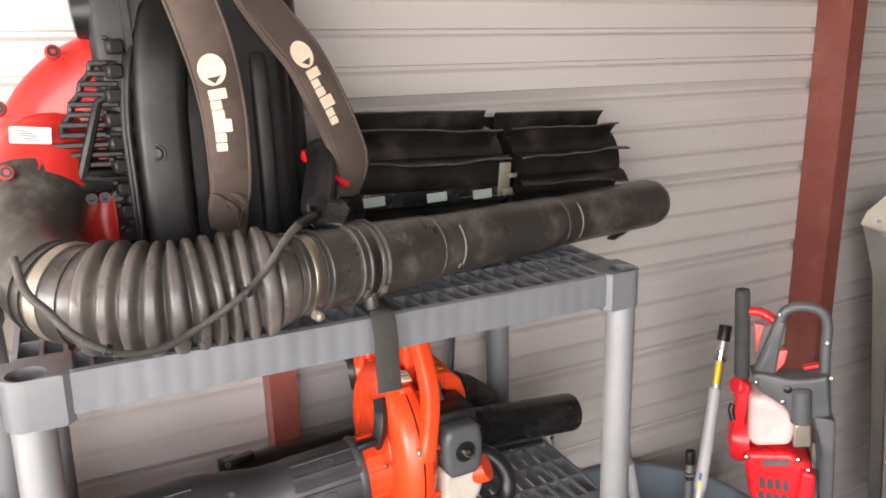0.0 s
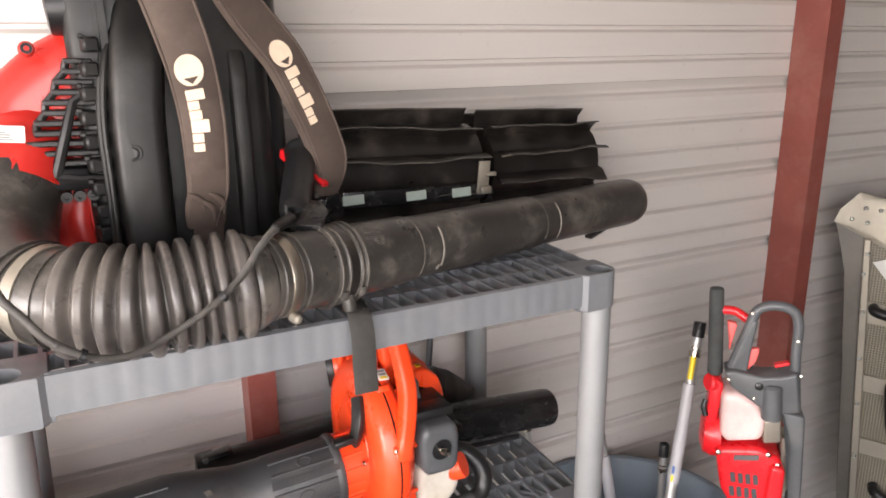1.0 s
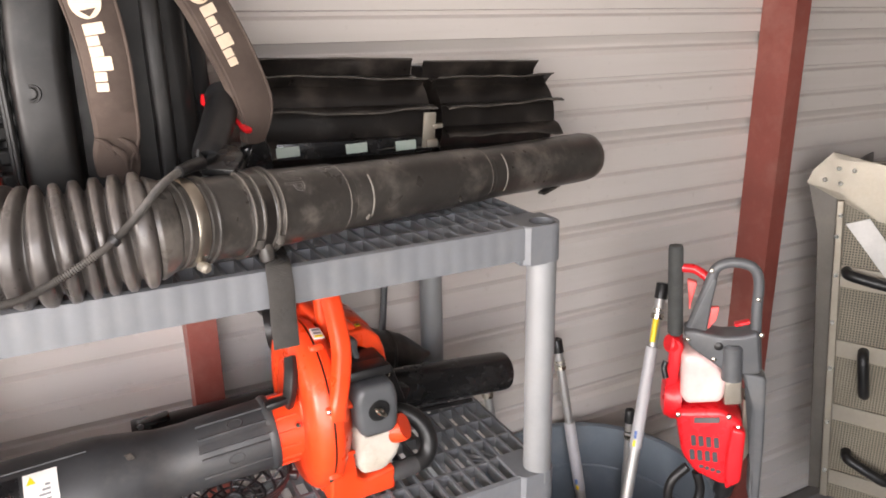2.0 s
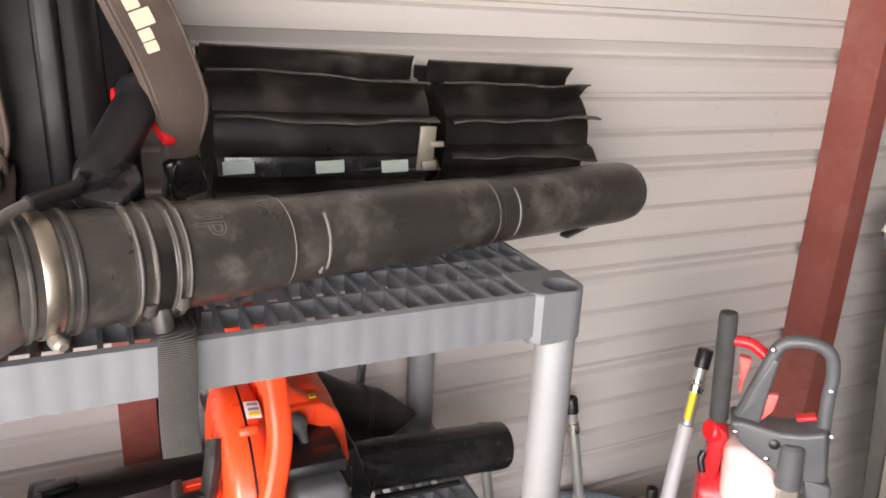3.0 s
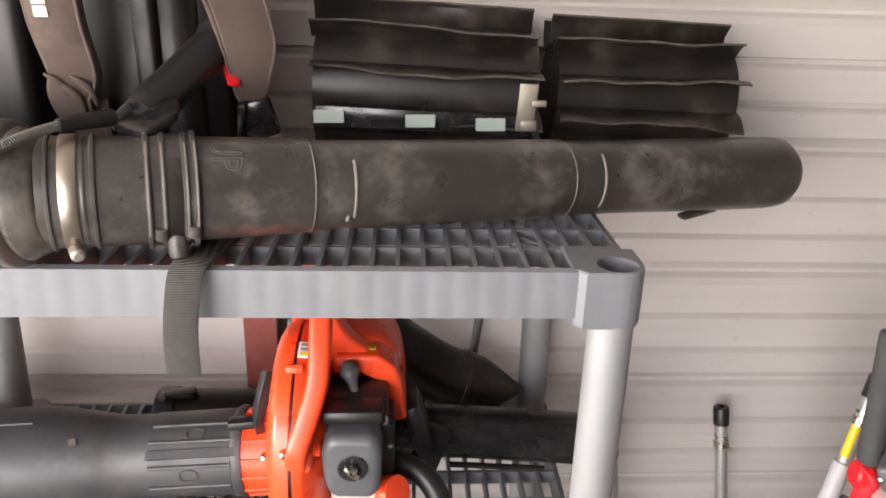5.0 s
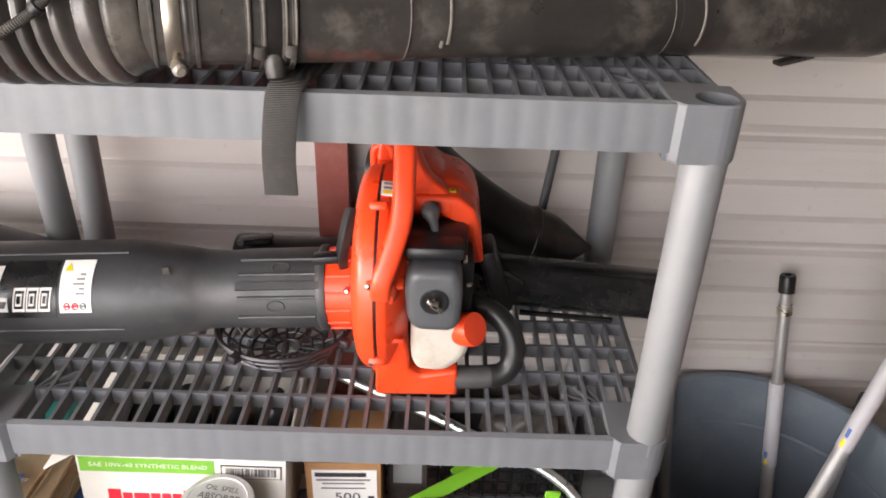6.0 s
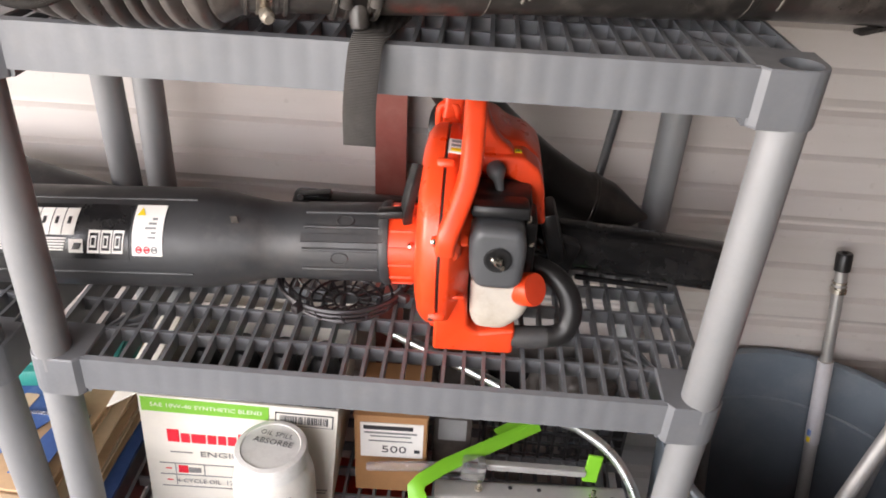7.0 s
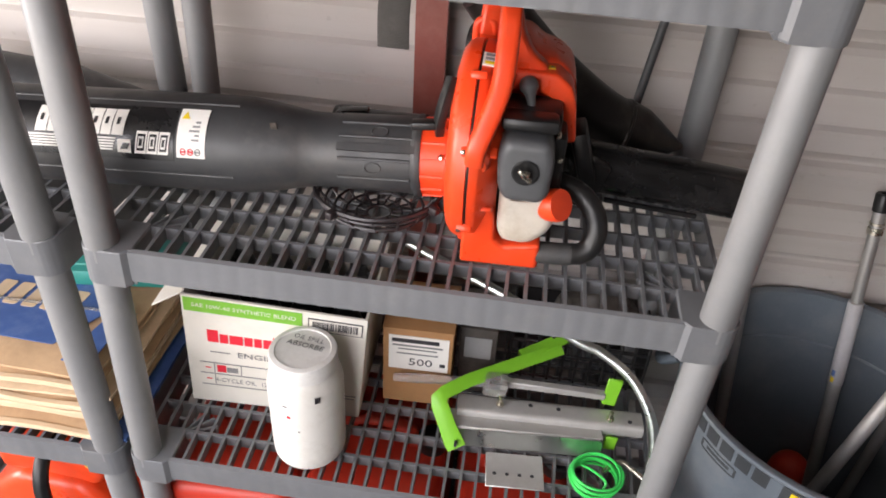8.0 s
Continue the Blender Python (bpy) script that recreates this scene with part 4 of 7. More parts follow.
def on_arc(x0, x1, a0, a1, r, thick, n=14):
    """A thin curved plate on the blower tube."""
    bm = bmesh.new()
    rows = [[bm.verts.new(on_tube(x, a0 + (a1 - a0) * k / n, rr)) for k in range(n + 1)] for x, rr in ((x0, r - 0.002), (x0, r + thick * 0.7), (x0 + (x1 - x0) * 0.2, r + thick), (x1 - (x1 - x0) * 0.2, r + thick), (x1, r + thick * 0.7), (x1, r - 0.002))]
    for u, w in zip(rows, rows[1:] + rows[:1]):
        for k in range(n):
            bm.faces.new((u[k], u[k + 1], w[k + 1], w[k]))
    for k in (0, n):
        bm.faces.new([row[k] for row in rows])
    return bm


part("clamp_slot", on_arc(-0.3650, -0.3535, -42, 47, 0.0522, 0.0005), "rubber", collar_)
for x, r in ((-0.3806, 0.0551), (-0.3684, 0.0540), (-0.3498, 0.0540), (-0.3418, 0.0551)):
    part("worn_edge", on_arc(x - 0.0009, x + 0.0009, -34, 66, r - 0.0003, 0.0006, 24), "scuff", collar_)
for x, ang in ((-0.3715, -40), (-0.3452, -38)):
    part("boss", along(on_tube(x, ang + 14, 0.051), on_tube(x, ang - 10, 0.058), [(0, 0.0062), (0.012, 0.0066), (0.0135, 0.005), (0.0135, 0.0028), (0.009, 0.0026)], 14), "tube", collar_)
nut = part("clamp_nut", along(on_tube(-0.3600, -46, 0.047), on_tube(-0.3575, -58, 0.070), [(0, 0.009), (0.016, 0.0095), (0.021, 0.0088), (0.0225, 0.006)], 16), "tube", collar_)
bm = bmesh.new()
box(bm, tuple(on_tube(-0.3577, -58, 0.0705)), (0.014, 0.003, 0.003), (0, 40, 20))
part("nut_slot", bm, "decal_black", nut)
# pale raised edges: the highlight they catch is painted on
for x, a0, a1, r, th in ((-0.2025, -30, 45, 0.0452, 0.0022), (0.0720, -35, 50, 0.0431, 0.0020), (-0.2085, -35, -25, 0.0452, 0.003)):
    if a1 - a0 > 20:
        part("raised_patch", on_arc(x - 0.026, x + 0.0016, a0, a1, r - 0.0006, 0.0016), "tube", pipe)
    part("raised_edge", on_arc(x - 0.0014, x + 0.0014, a0, a1, r, th), "scuff", pipe)
for x, r in ((-0.2402, 0.0474), (0.0358, 0.0446)):
    part("worn_edge", on_arc(x - 0.0006, x + 0.0006, -70, 80, r - 0.0004, 0.0008, 30), "scuff", pipe)
part("tip_screw", along((0.3285, 0.262, 1.467), (0.3315, 0.258, 1.482), [(0, 0.009), (0.007, 0.009), (0.011, 0.004)], 12), "black", pipe)
bm = bmesh.new()
box(bm, (0.2245, 0.231, 1.3915), (0.05, 0.016, 0.006), (0, -8, 18), bevel=0.002)
part("tube_tab", bm, "tube", pipe)
bm = letters("UP", 0.040, Matrix(), 1.0, outline=0.0009)
tx, ty = [[f(v.co[k] for v in bm.verts) for f in (min, max)] for k in (0, 1)]
for v in bm.verts:  # the word runs down the round of the tube
    v.co = on_tube(-0.330 + 0.028 * (v.co.y - ty[0]) / (ty[1] - ty[0]), 75 - 43 * (v.co.x - tx[0]) / (tx[1] - tx[0]), 0.0488 + v.co.z)
part("raised_letters", bm, "hose", pipe, "raised letters UP")

# throttle grip on the clamp
bm = bmesh.new()
BR = facing((-0.391, 0.053, 1.5375), (-0.08, -0.34, 0.94), (0, 1, 0.3)) @ pose(0, 0, 0, 0, 0, -20)
prism(bm, rounded([(-0.022, -0.022), (0.018, -0.028), (0.026, 0.010), (0.014, 0.034), (-0.014, 0.036)], 0.004), 0.010, BR, bevel=0.002)
grip = part("throttle_bracket", bm, "black_gloss", blower)
# flange in lighter grey: the shine of its black gloss put into the colour
bm = bmesh.new()
box(bm, (-0.0235, 0.004, 0.004), (0.004, 0.050, 0.020), (0, -28, 6), bevel=0.001)
bm.transform(BR)
part("bracket_flange", bm, "grey_plastic", grip)
for dx, dy in ((-0.002, 0.018), (0.009, -0.002)):
    bm = bmesh.new()
    lathe(bm, [(0.0076, 0.0095), (0.0076, 0.0106), (0.0010, 0.0106)], BR @ Matrix.Translation((dx, dy, 0)), 18)
    hole = part("bolt_hole", bm, "decal_black", grip)
bm = bmesh.new()
gp = curve([(-0.403, 0.072, 1.540), (-0.394, 0.098, 1.553), (-0.381, 0.129, 1.568), (-0.366, 0.165, 1.587), (-0.355, 0.190, 1.600), (-0.349, 0.206, 1.609)], 6)
tube(bm, gp, [np.interp(i / (len(gp) - 1), [0, 0.1, 0.75, 0.85, 0.95, 1], [0.018, 0.0215, 0.0215, 0.026, 0.025, 0.015]).item() for i in range(len(gp))], 22)
part("throttle_grip", bm, "black", grip)
bm = bmesh.new()
box(bm, (-0.374, 0.208, 1.602), (0.012, 0.016, 0.016), (20, 0, 20), bevel=0.003)
part("stop_switch", bm, "red_bright", grip, "red stop switch")
bm = bmesh.new()
box(bm, (-0.337, 0.170, 1.570), (0.014, 0.034, 0.008), (35, 10, 30), bevel=0.003)
part("trigger", bm, "red_bright", grip, "red throttle trigger")
bm = bmesh.new()
box(bm, (-0.316, 0.196, 1.518), (0.038, 0.022, 0.046), (8, -14, 4), bevel=0.006)
box(bm, (-0.334, 0.186, 1.508), (0.004, 0.020, 0.060), (8, 14, 4), bevel=0.0015)
part("strap_buckle", bm, "black_gloss", blower)

# sleeved throttle cable over the hose
cab = curve([(-0.742, -0.03, 1.560), (-0.735, -0.050, 1.530), (-0.718, -0.062, 1.508), (-0.698, -0.066, 1.480), (-0.662, -0.066, 1.454), (-0.625, -0.074, 1.452), (-0.588, -0.075, 1.465), (-0.539, -0.073, 1.490), (-0.505, -0.068, 1.516), (-0.475, -0.038, 1.538), (-0.448, 0.000, 1.546), (-0.418, 0.040, 1.546)], 44)
bm = bmesh.new()
tube(bm, cab, [0.0046 - (0.0010 if i % 2 and i > 44 * 3.2 else 0.0) for i in range(len(cab))], 10)
cable = part("throttle_cable", bm, "cable", blower, "braided throttle cable")
for i in (44 * 4 - 14, 44 * 7 + 10):
    bm = bmesh.new()
    tube(bm, cab[i:i + 7], 0.0066, 10)
    part("cable_tie", bm, "black", cable)

bm = bmesh.new()
tube(bm, cab[-46:], [0.0062 + 0.0022 * i / 45 for i in range(46)], 12)
part("cable_boot", bm, "black", cable)

# shoulder straps with plain cream emblem shapes
def strap(path, widths, nrm, thick):
    pts = curve(path, 8)
    ws = [np.interp(i / (len(pts) - 1), [0, 0.25, 0.5, 0.75, 1], widths).item() for i in range(len(pts))]
    bm = bmesh.new()
    ribbon(bm, pts, ws, thick, up=nrm, bulge=0.003, rim=0.45)
    s = part("shoulder_strap", bm, "fabric", blower, "brown-grey padded shoulder strap")
    s["thick"] = thick
    for side in (-1, 1):
        bm = bmesh.new()
        q = []
        for i, p in enumerate(pts):
            d = (pts[min(i + 1, len(pts) - 1)] - pts[max(i - 1, 0)]).normalized()
            q.append(p + d.cross(Vector(nrm)).normalized() * side * ws[i] * 0.47 + Vector(nrm) * thick * 0.42)
        tube(bm, q, 0.0021, 8)
        part("piping", bm, "fabric", s)
    return s, pts


def emblem(s, pts, nrm, t0, size, length, off=0.0):
    """A plain round mark and a row of blocks, printed along the strap."""
    def spot(t):
        i = min(len(pts) - 2, int(t))
        p = pts[i] + (pts[i + 1] - pts[i]) * (t - i)
        d = (pts[i + 1] - pts[i]).normalized()
        n = Vector(nrm).normalized()
        n = (n - d * n.dot(d)).normalized()
        m = Matrix((d, n.cross(d), n)).transposed().to_4x4()
        m.translation = p + n * (s['thick'] / 2 + 0.0033) + n.cross(d) * off
        return m, i
    m, _ = spot(t0)
    bm = bmesh.new()
    prism(bm, [(-0.4 * size + size * math.cos(a), 0.85 * size * math.sin(a)) for a in [2 * math.pi * k / 28 for k in range(28)]], 0.0009, m)
    mark = part("emblem", bm, "logo", s, "cream round printed mark")
    bm = bmesh.new()
    prism(bm, [(0.05 * size, -0.45 * size), (0.05 * size, 0.45 * size), (0.48 * size, 0.0)], 0.0006, m @ pose(0, 0, 0.0008))
    part("notch", bm, "fabric", mark)
    t = t0
    step = (pts[1] - pts[0]).length
    blocks = ((1.0, 0.9), (0.62, 0.75), (0.68, 0.8), (1.0, 1.1), (0.62, 0.75), (0.62, 0.7))
    x = size * 0.95
    for h, w in blocks:
        w *= length / 5.6
        i, far = int(t0), x + w / 2
        while far > 0 and i < len(pts) - 2:
            seg = (pts[i + 1] - pts[i]).length
            if far < seg:
                break
            far -= seg
            i += 1
        m, _ = spot(i + min(0.99, far / max(1e-6, (pts[i + 1] - pts[i]).length)))
        bm = bmesh.new()
        prism(bm, rounded([(-w * 0.44, -0.55 * size), (w * 0.44, -0.55 * size), (w * 0.44, (h - 0.5) * 1.1 * size), (-w * 0.44, (h - 0.5) * 1.1 * size)], 0.0012, 2), 0.0009, m)
        part("emblem_block", bm, "logo", s)
        x += w


NA = Vector((-0.08, -0.985, 0.14)).normalized()
sa, pa = strap([(-0.545, 0.150, 1.900), (-0.530, 0.108, 1.830), (-0.513, 0.106, 1.765), (-0.503, 0.118, 1.719), (-0.497, 0.130, 1.670), (-0.496, 0.138, 1.620), (-0.496, 0.158, 1.572), (-0.504, 0.162, 1.548), (-0.506, 0.176, 1.522)], [0.060, 0.060, 0.056, 0.053, 0.040], NA, 0.015)
for k, (x, z) in enumerate(((-0.513, 1.566), (-0.500, 1.556), (-0.487, 1.564))):
    bm = bmesh.new()
    tube(bm, curve([(x - 0.010, 0.148, z + 0.006), (x, 0.147, z), (x + 0.008, 0.150, z - 0.010), (x + 0.009, 0.158, z - 0.026)], 4), [0.0015 + 0.0028 * math.sin(math.pi * i / 12) for i in range(13)], 8)
    part("fold", bm, "fabric", sa)
emblem(sa, pa, NA, 22.4, 0.0200, 0.094, -0.004)
NB = Vector((0.30, -0.93, 0.22)).normalized()
sb, pb = strap([(-0.445, 0.235, 1.870), (-0.418, 0.205, 1.810), (-0.394, 0.198, 1.774), (-0.369, 0.194, 1.738), (-0.346, 0.190, 1.685), (-0.330, 0.186, 1.642), (-0.319, 0.180, 1.600), (-0.319, 0.178, 1.570), (-0.322, 0.186, 1.545)], [0.060, 0.062, 0.064, 0.060, 0.032], NB, 0.019)
emblem(sb, pb, NB, 23.8, 0.0195, 0.095, -0.006)
bm = bmesh.new()
ribbon(bm, curve([(-0.494, 0.172, 1.545), (-0.497, 0.184, 1.51), (-0.500, 0.195, 1.46), (-0.502, 0.20, 1.42)], 5), [0.044] * 4 + [0.040] * 12, 0.005, up=(0, -1, 0))
part("strap_tail", bm, "fabric", blower)
bm = bmesh.new()
ribbon(bm, curve([(-0.322, 0.192, 1.555), (-0.326, 0.196, 1.52), (-0.338, 0.205, 1.44)], 5), 0.026, 0.004, up=(0, -1, 0))
part("strap_tail", bm, "web", blower)

# hip strap that hangs over the shelf edge
hang = curve([(-0.335, 0.090, 1.418), (-0.342, 0.040, 1.419), (-0.348, 0.004, 1.420), (-0.352, -0.014, 1.414), (-0.354, -0.026, 1.395), (-0.357, -0.034, 1.360), (-0.3575, -0.037, 1.322)], 6)
bm = bmesh.new()
ribbon(bm, hang, 0.032, 0.0028, up=(0, -0.8, 0.6))
web = part("hip_strap", bm, "webbing", blower, "worn grey webbing strap end")
bm = bmesh.new()
ribbon(bm, [(-0.3578, -0.0352, 1.345), (-0.3578, -0.0354, 1.343)], 0.026, 0.0024, up=(0, -1, 0))
part("stitching", bm, "hose", web)

# ---- top shelf: two rubber sweeper drums ----
def sweeper_drum(x0, x1, z0, z1, r, phase, label, seed):
    """Rubber blades round a core, each bent over like a shingle, with a worn outer edge."""
    a, b = Vector((x0, 0.402, z0)), Vector((x1, 0.398, z1))
    d = thing("sweeper_drum", ((x0 + x1) / 2, 0.40, TOP), label, "sweeper drum", "sweeper drums on the top shelf")
    length = (b - a).length
    part("core", along(a, b, [(0.004, 0.03), (0.004, r - 0.030), (length - 0.004, r - 0.030), (length - 0.004, 0.03), (length - 0.03, 0.028)], 36), "rubber", d)
    rng = random.Random(seed)
    for k in range(11):
        ang = radians(phase + k * 360 / 11 + rng.uniform(-2, 2))
        bm = bmesh.new()
        n, lift, ends = 14, rng.uniform(-0.0015, 0.002), (rng.uniform(0.0, 0.012), rng.uniform(0.0, 0.012))
        rings, tips = [], []
        for i in range(n + 1):
            t = i / n
            p = a + (b - a) * ((0.002 + ends[0]) + (0.996 - ends[0] - ends[1]) * t)
            wave = 0.0045 * math.sin(2.9 * t + 1.7 * k + seed) + 0.0018 * math.sin(8 * t + 2 * k) + 0.0012 * math.sin(19 * t + k)
            row = []
            for rad, bend in ((r - 0.038, -0.003), (r - 0.018, 0.003), (r - 0.006 + lift, 0.009 + wave), (r + lift, 0.014 + wave)):
                q = ang + bend / r
                row.append((p + Vector((0, math.cos(q), math.sin(q))) * rad, Vector((0, math.cos(q + 1.15), math.sin(q + 1.15))) * 0.0017))
            rings.append([bm.verts.new(c - h) for c, h in row] + [bm.verts.new(c + h) for c, h in row[::-1]])
            tips.append(row[-1][0])
        m_ = len(rings[0])
        for u, w_ in zip(rings, rings[1:]):
            for q in range(m_):
                bm.faces.new((u[q], u[(q + 1) % m_], w_[(q + 1) % m_], w_[q]))
        bm.faces.new(rings[0])
        bm.faces.new(rings[-1][::-1])
        fin = part("fin", bm, "rubber", d)
        bm = bmesh.new()
        tube(bm, tips, 0.0017, 6)
        part("worn_edge", bm, "rubber_edge", fin)
    return d


drum_a = sweeper_drum(-0.272, 0.030, 1.533, 1.517, 0.115, 91, "black rubber-finned sweeper drum with small reflective tape squares", 3)
drum_b = sweeper_drum(0.052, 0.305, 1.519, 1.508, 0.106, 88, "black rubber-finned sweeper drum with worn fin edges", 5)
for x in (-0.246, -0.130, -0.040):
    bm = bmesh.new()
    prism(bm, rounded([(-0.019, -0.008), (0.019, -0.008), (0.019, 0.008), (-0.019, 0.008)], 0.001, 2), 0.0012, facing((x, 0.2835, 1.499 - 0.05 * (x + 0.13)), (0, -1, 0.12)))
    part("tape_square", bm, "tape", drum_a, "pale green reflective tape square")
bm = bmesh.new()
box(bm, (-0.125, 0.2895, 1.498), (0.275, 0.004, 0.026), (0, 3, 0), bevel=0.001)
part("tape_strip", bm, "black_gloss", drum_a)
bm = bmesh.new()
box(bm, (0.006, 0.2840, 1.516), (0.024, 0.005, 0.062), (6, 3, 0), bevel=0.002)
box(bm, (0.020, 0.2800, 1.522), (0.020, 0.008, 0.008), bevel=0.002)
box(bm, (0.008, 0.2790, 1.494), (0.022, 0.008, 0.014), bevel=0.003)
part("clip", bm, "catcher", drum_a, "bent grey metal clip")

# ---- middle shelf: orange blower and vacuum ----
MID = TIERS[1]


def xz(poly, y0, y1, bevel=0.006, seg=3):
    """A body with an outline in x and z, from y0 to y1."""
    bm = bmesh.new()
    m = Matrix(((1, 0, 0, 0), (0, 0, -1, y1), (0, 1, 0, 0), (0, 0, 0, 1)))
    prism(bm, poly, y1 - y0, m, bevel, seg)
    return bm


vac = thing("blower_vacuum", (-0.24, 0.14, MID), "orange petrol blower vacuum with black suction pipe, on the middle shelf", "blower vacuum")
C = (-0.312, 0.172, 1.1245)
prof = [(0, 0.05), (0, 0.072), (0.003, 0.075), (0.0, 0.079), (0, 0.104), (0.004, 0.121), (0.010, 0.1295), (0.016, 0.1340), (0.0285, 0.1350), (0.0292, 0.1315), (0.0324, 0.1315), (0.0330, 0.1350), (0.0420, 0.1345), (0.0450, 0.1330), (0.0590, 0.1130), (0.0605, 0.1110), (0.0680, 0.0980), (0.068, 0.05)]
vol = part("fan_housing", along(C, (C[0] + 1, C[1], C[2]), prof, 64), "orange", vac)
part("seam", along((C[0] + 0.0296, C[1], C[2]), (C[0] + 1, C[1], C[2]), [(0, 0.10), (0, 0.1325), (0.0024, 0.1325), (0.0024, 0.10)], 64), "black", vol)
for a in (-32, 20, 62, 118, 215, 300):
    y, z = C[1] - 0.1335 * math.cos(radians(a)), C[2] + 0.1335 * math.sin(radians(a))
    bm = bmesh.new()
    box(bm, (C[0] + 0.0310, y, z), (0.022, 0.011, 0.013), (a, 0, 0), bevel=0.004)
    lug = part("lug", bm, "orange", vol)
    if a in (-32, 20):
        n = Vector((0, -math.cos(radians(a)), math.sin(radians(a))))
        q = Vector((C[0] + 0.0240, y, z)) + n * 0.004
        part("screw", along(q, q + n, [(0, 0.0034), (0.0030, 0.0034), (0.0040, 0.0015)], 10), "steel", lug)
for a in range(-60, 100, 40):
    y, z = C[1] - 0.118 * math.cos(radians(a)), C[2] + 0.118 * math.sin(radians(a))
    bm = bmesh.new()
    box(bm, (C[0] + 0.0545, y, z), (0.020, 0.016, 0.006), (a, 0, 0), bevel=0.0025)
    part("rib", bm, "orange", vol)
part("outlet_block", along((-0.250, 0.300, 1.2080), (-0.296, 0.312, 1.2030), [(0, 0.034), (0.02, 0.037), (0.042, 0.038), (0.047, 0.036)], 28), "orange", vac)
part("outlet_cap", along((-0.293, 0.311, 1.2033), (-0.306, 0.3146, 1.2018), [(0, 0.037), (0.008, 0.0385), (0.013, 0.036)], 28), "black", vac)
bm = bmesh.new()
hpts = curve([(-0.274, 0.050, 1.156), (-0.2725, 0.048, 1.176), (-0.262, 0.060, 1.206), (-0.2515, 0.078, 1.243), (-0.2495, 0.100, 1.283), (-0.2500, 0.126, 1.318), (-0.2530, 0.165, 1.342), (-0.2590, 0.205, 1.347), (-0.2690, 0.240, 1.328), (-0.2790, 0.258, 1.290), (-0.2840, 0.256, 1.246)], 8)
sweep(bm, hpts, lambda i, n: rounded([(-0.0140, -0.012), (0.0140, -0.012), (0.0110, 0.013), (-0.0110, 0.013)], 0.006, 4), up=(0, -1, 0.3))
handle = part("handle", bm, "orange", vac)
bm = bmesh.new()
sweep(bm, [q + Vector((0, 0.0135, -0.004)) for q in hpts[6:44]], lambda i, n: rounded([(-0.0095, -0.004), (0.0095, -0.004), (0.0095, 0.004), (-0.0095, 0.004)], 0.002, 2), up=(0, -1, 0.3))
part("handle_liner", bm, "orange", handle)
part("handle_boss", along((-0.2735, 0.062, 1.160), (-0.2735, 0.040, 1.152), [(0, 0.019), (0.014, 0.0185), (0.020, 0.014), (0.021, 0.006)], 20), "orange", handle)
web = part("handle_web", xz(rounded([(-0.262, 1.318), (-0.240, 1.316), (-0.232, 1.282), (-0.218, 1.256), (-0.196, 1.240), (-0.205, 1.200), (-0.255, 1.210)], 0.010), 0.158, 0.185, 0.006), "orange", vac)
bm = bmesh.new()
tube(bm, curve([(-0.299, 0.252, 1.228), (-0.299, 0.250, 1.256), (-0.293, 0.250, 1.264), (-0.281, 0.250, 1.264), (-0.275, 0.250, 1.256), (-0.275, 0.252, 1.228)], 4), 0.0052, 10)
part("cable_guide", bm, "orange", vac)
cover = part("starter_cover", xz(rounded([(-0.262, 1.262), (-0.225, 1.262), (-0.206, 1.246), (-0.182, 1.240), (-0.163, 1.224), (-0.155, 1.198), (-0.149, 1.147), (-0.184, 1.146), (-0.192, 1.156), (-0.262, 1.150)], 0.010), 0.186, 0.285, 0.010), "orange", vac)
part("cover_rim", xz(rounded([(-0.240, 1.238), (-0.184, 1.2375), (-0.164, 1.221), (-0.156, 1.198), (-0.149, 1.146), (-0.171, 1.143), (-0.178, 1.186), (-0.186, 1.203), (-0.204, 1.211), (-0.240, 1.212)], 0.006), 0.148, 0.200, 0.005), "orange", cover)
bm = bmesh.new()
box(bm, (-0.200, 0.176, 1.192), (0.056, 0.020, 0.006), (14, 0, 0), bevel=0.002)
part("cover_step", bm, "orange", cover)
for k in range(4):
    bm = bmesh.new()
    box(bm, (-0.205, 0.1850, 1.160 + 0.0085 * k), (0.034, 0.004, 0.0032), bevel=0.001, seg=1)
    part("vent_slot", bm, "black", cover)
bm = bmesh.new()
box(bm, (-0.2170, 0.168, 1.2390), (0.026, 0.011, 0.0016), (3, 0, 0), bevel=0.0005, seg=1)
part("badge", bm, "grey_plastic", cover, "small grey badge")
bm = bmesh.new()
box(bm, (-0.1930, 0.168, 1.2388), (0.009, 0.009, 0.0016), (3, 1, 0), bevel=0.0005, seg=1)
wl = part("warning_label", bm, "yellow", cover, "tiny yellow warning label")
bm = bmesh.new()
prism(bm, [(-0.0028, -0.0024), (0.0028, -0.0024), (0.0, 0.0028)], 0.0006, Matrix.Translation((-0.1930, 0.168, 1.2396)))
part("print", bm, "ink", wl)
SM = facing((-0.2712, 0.1338, 1.2535), (0.10, -0.29, 0.95), (0, 0.9, 0.3))
bm = bmesh.new()
prism(bm, rounded([(-0.0085, -0.0125), (0.0085, -0.0125), (0.0085, 0.0125), (-0.0085, 0.0125)], 0.001, 2), 0.0016, SM)
lab = part("warning_label", bm, "paper", vac, "white safety label with small signs")
for k, mt in ((1, "grey_ink"), (0, "grey_ink"), (-1, "yellow")):
    bm = bmesh.new()
    box(bm, (0.0005, 0.0075 * k, 0.0018), (0.012, 0.0046, 0.0008))
    bm.transform(SM)
    part("print", bm, mt, lab)
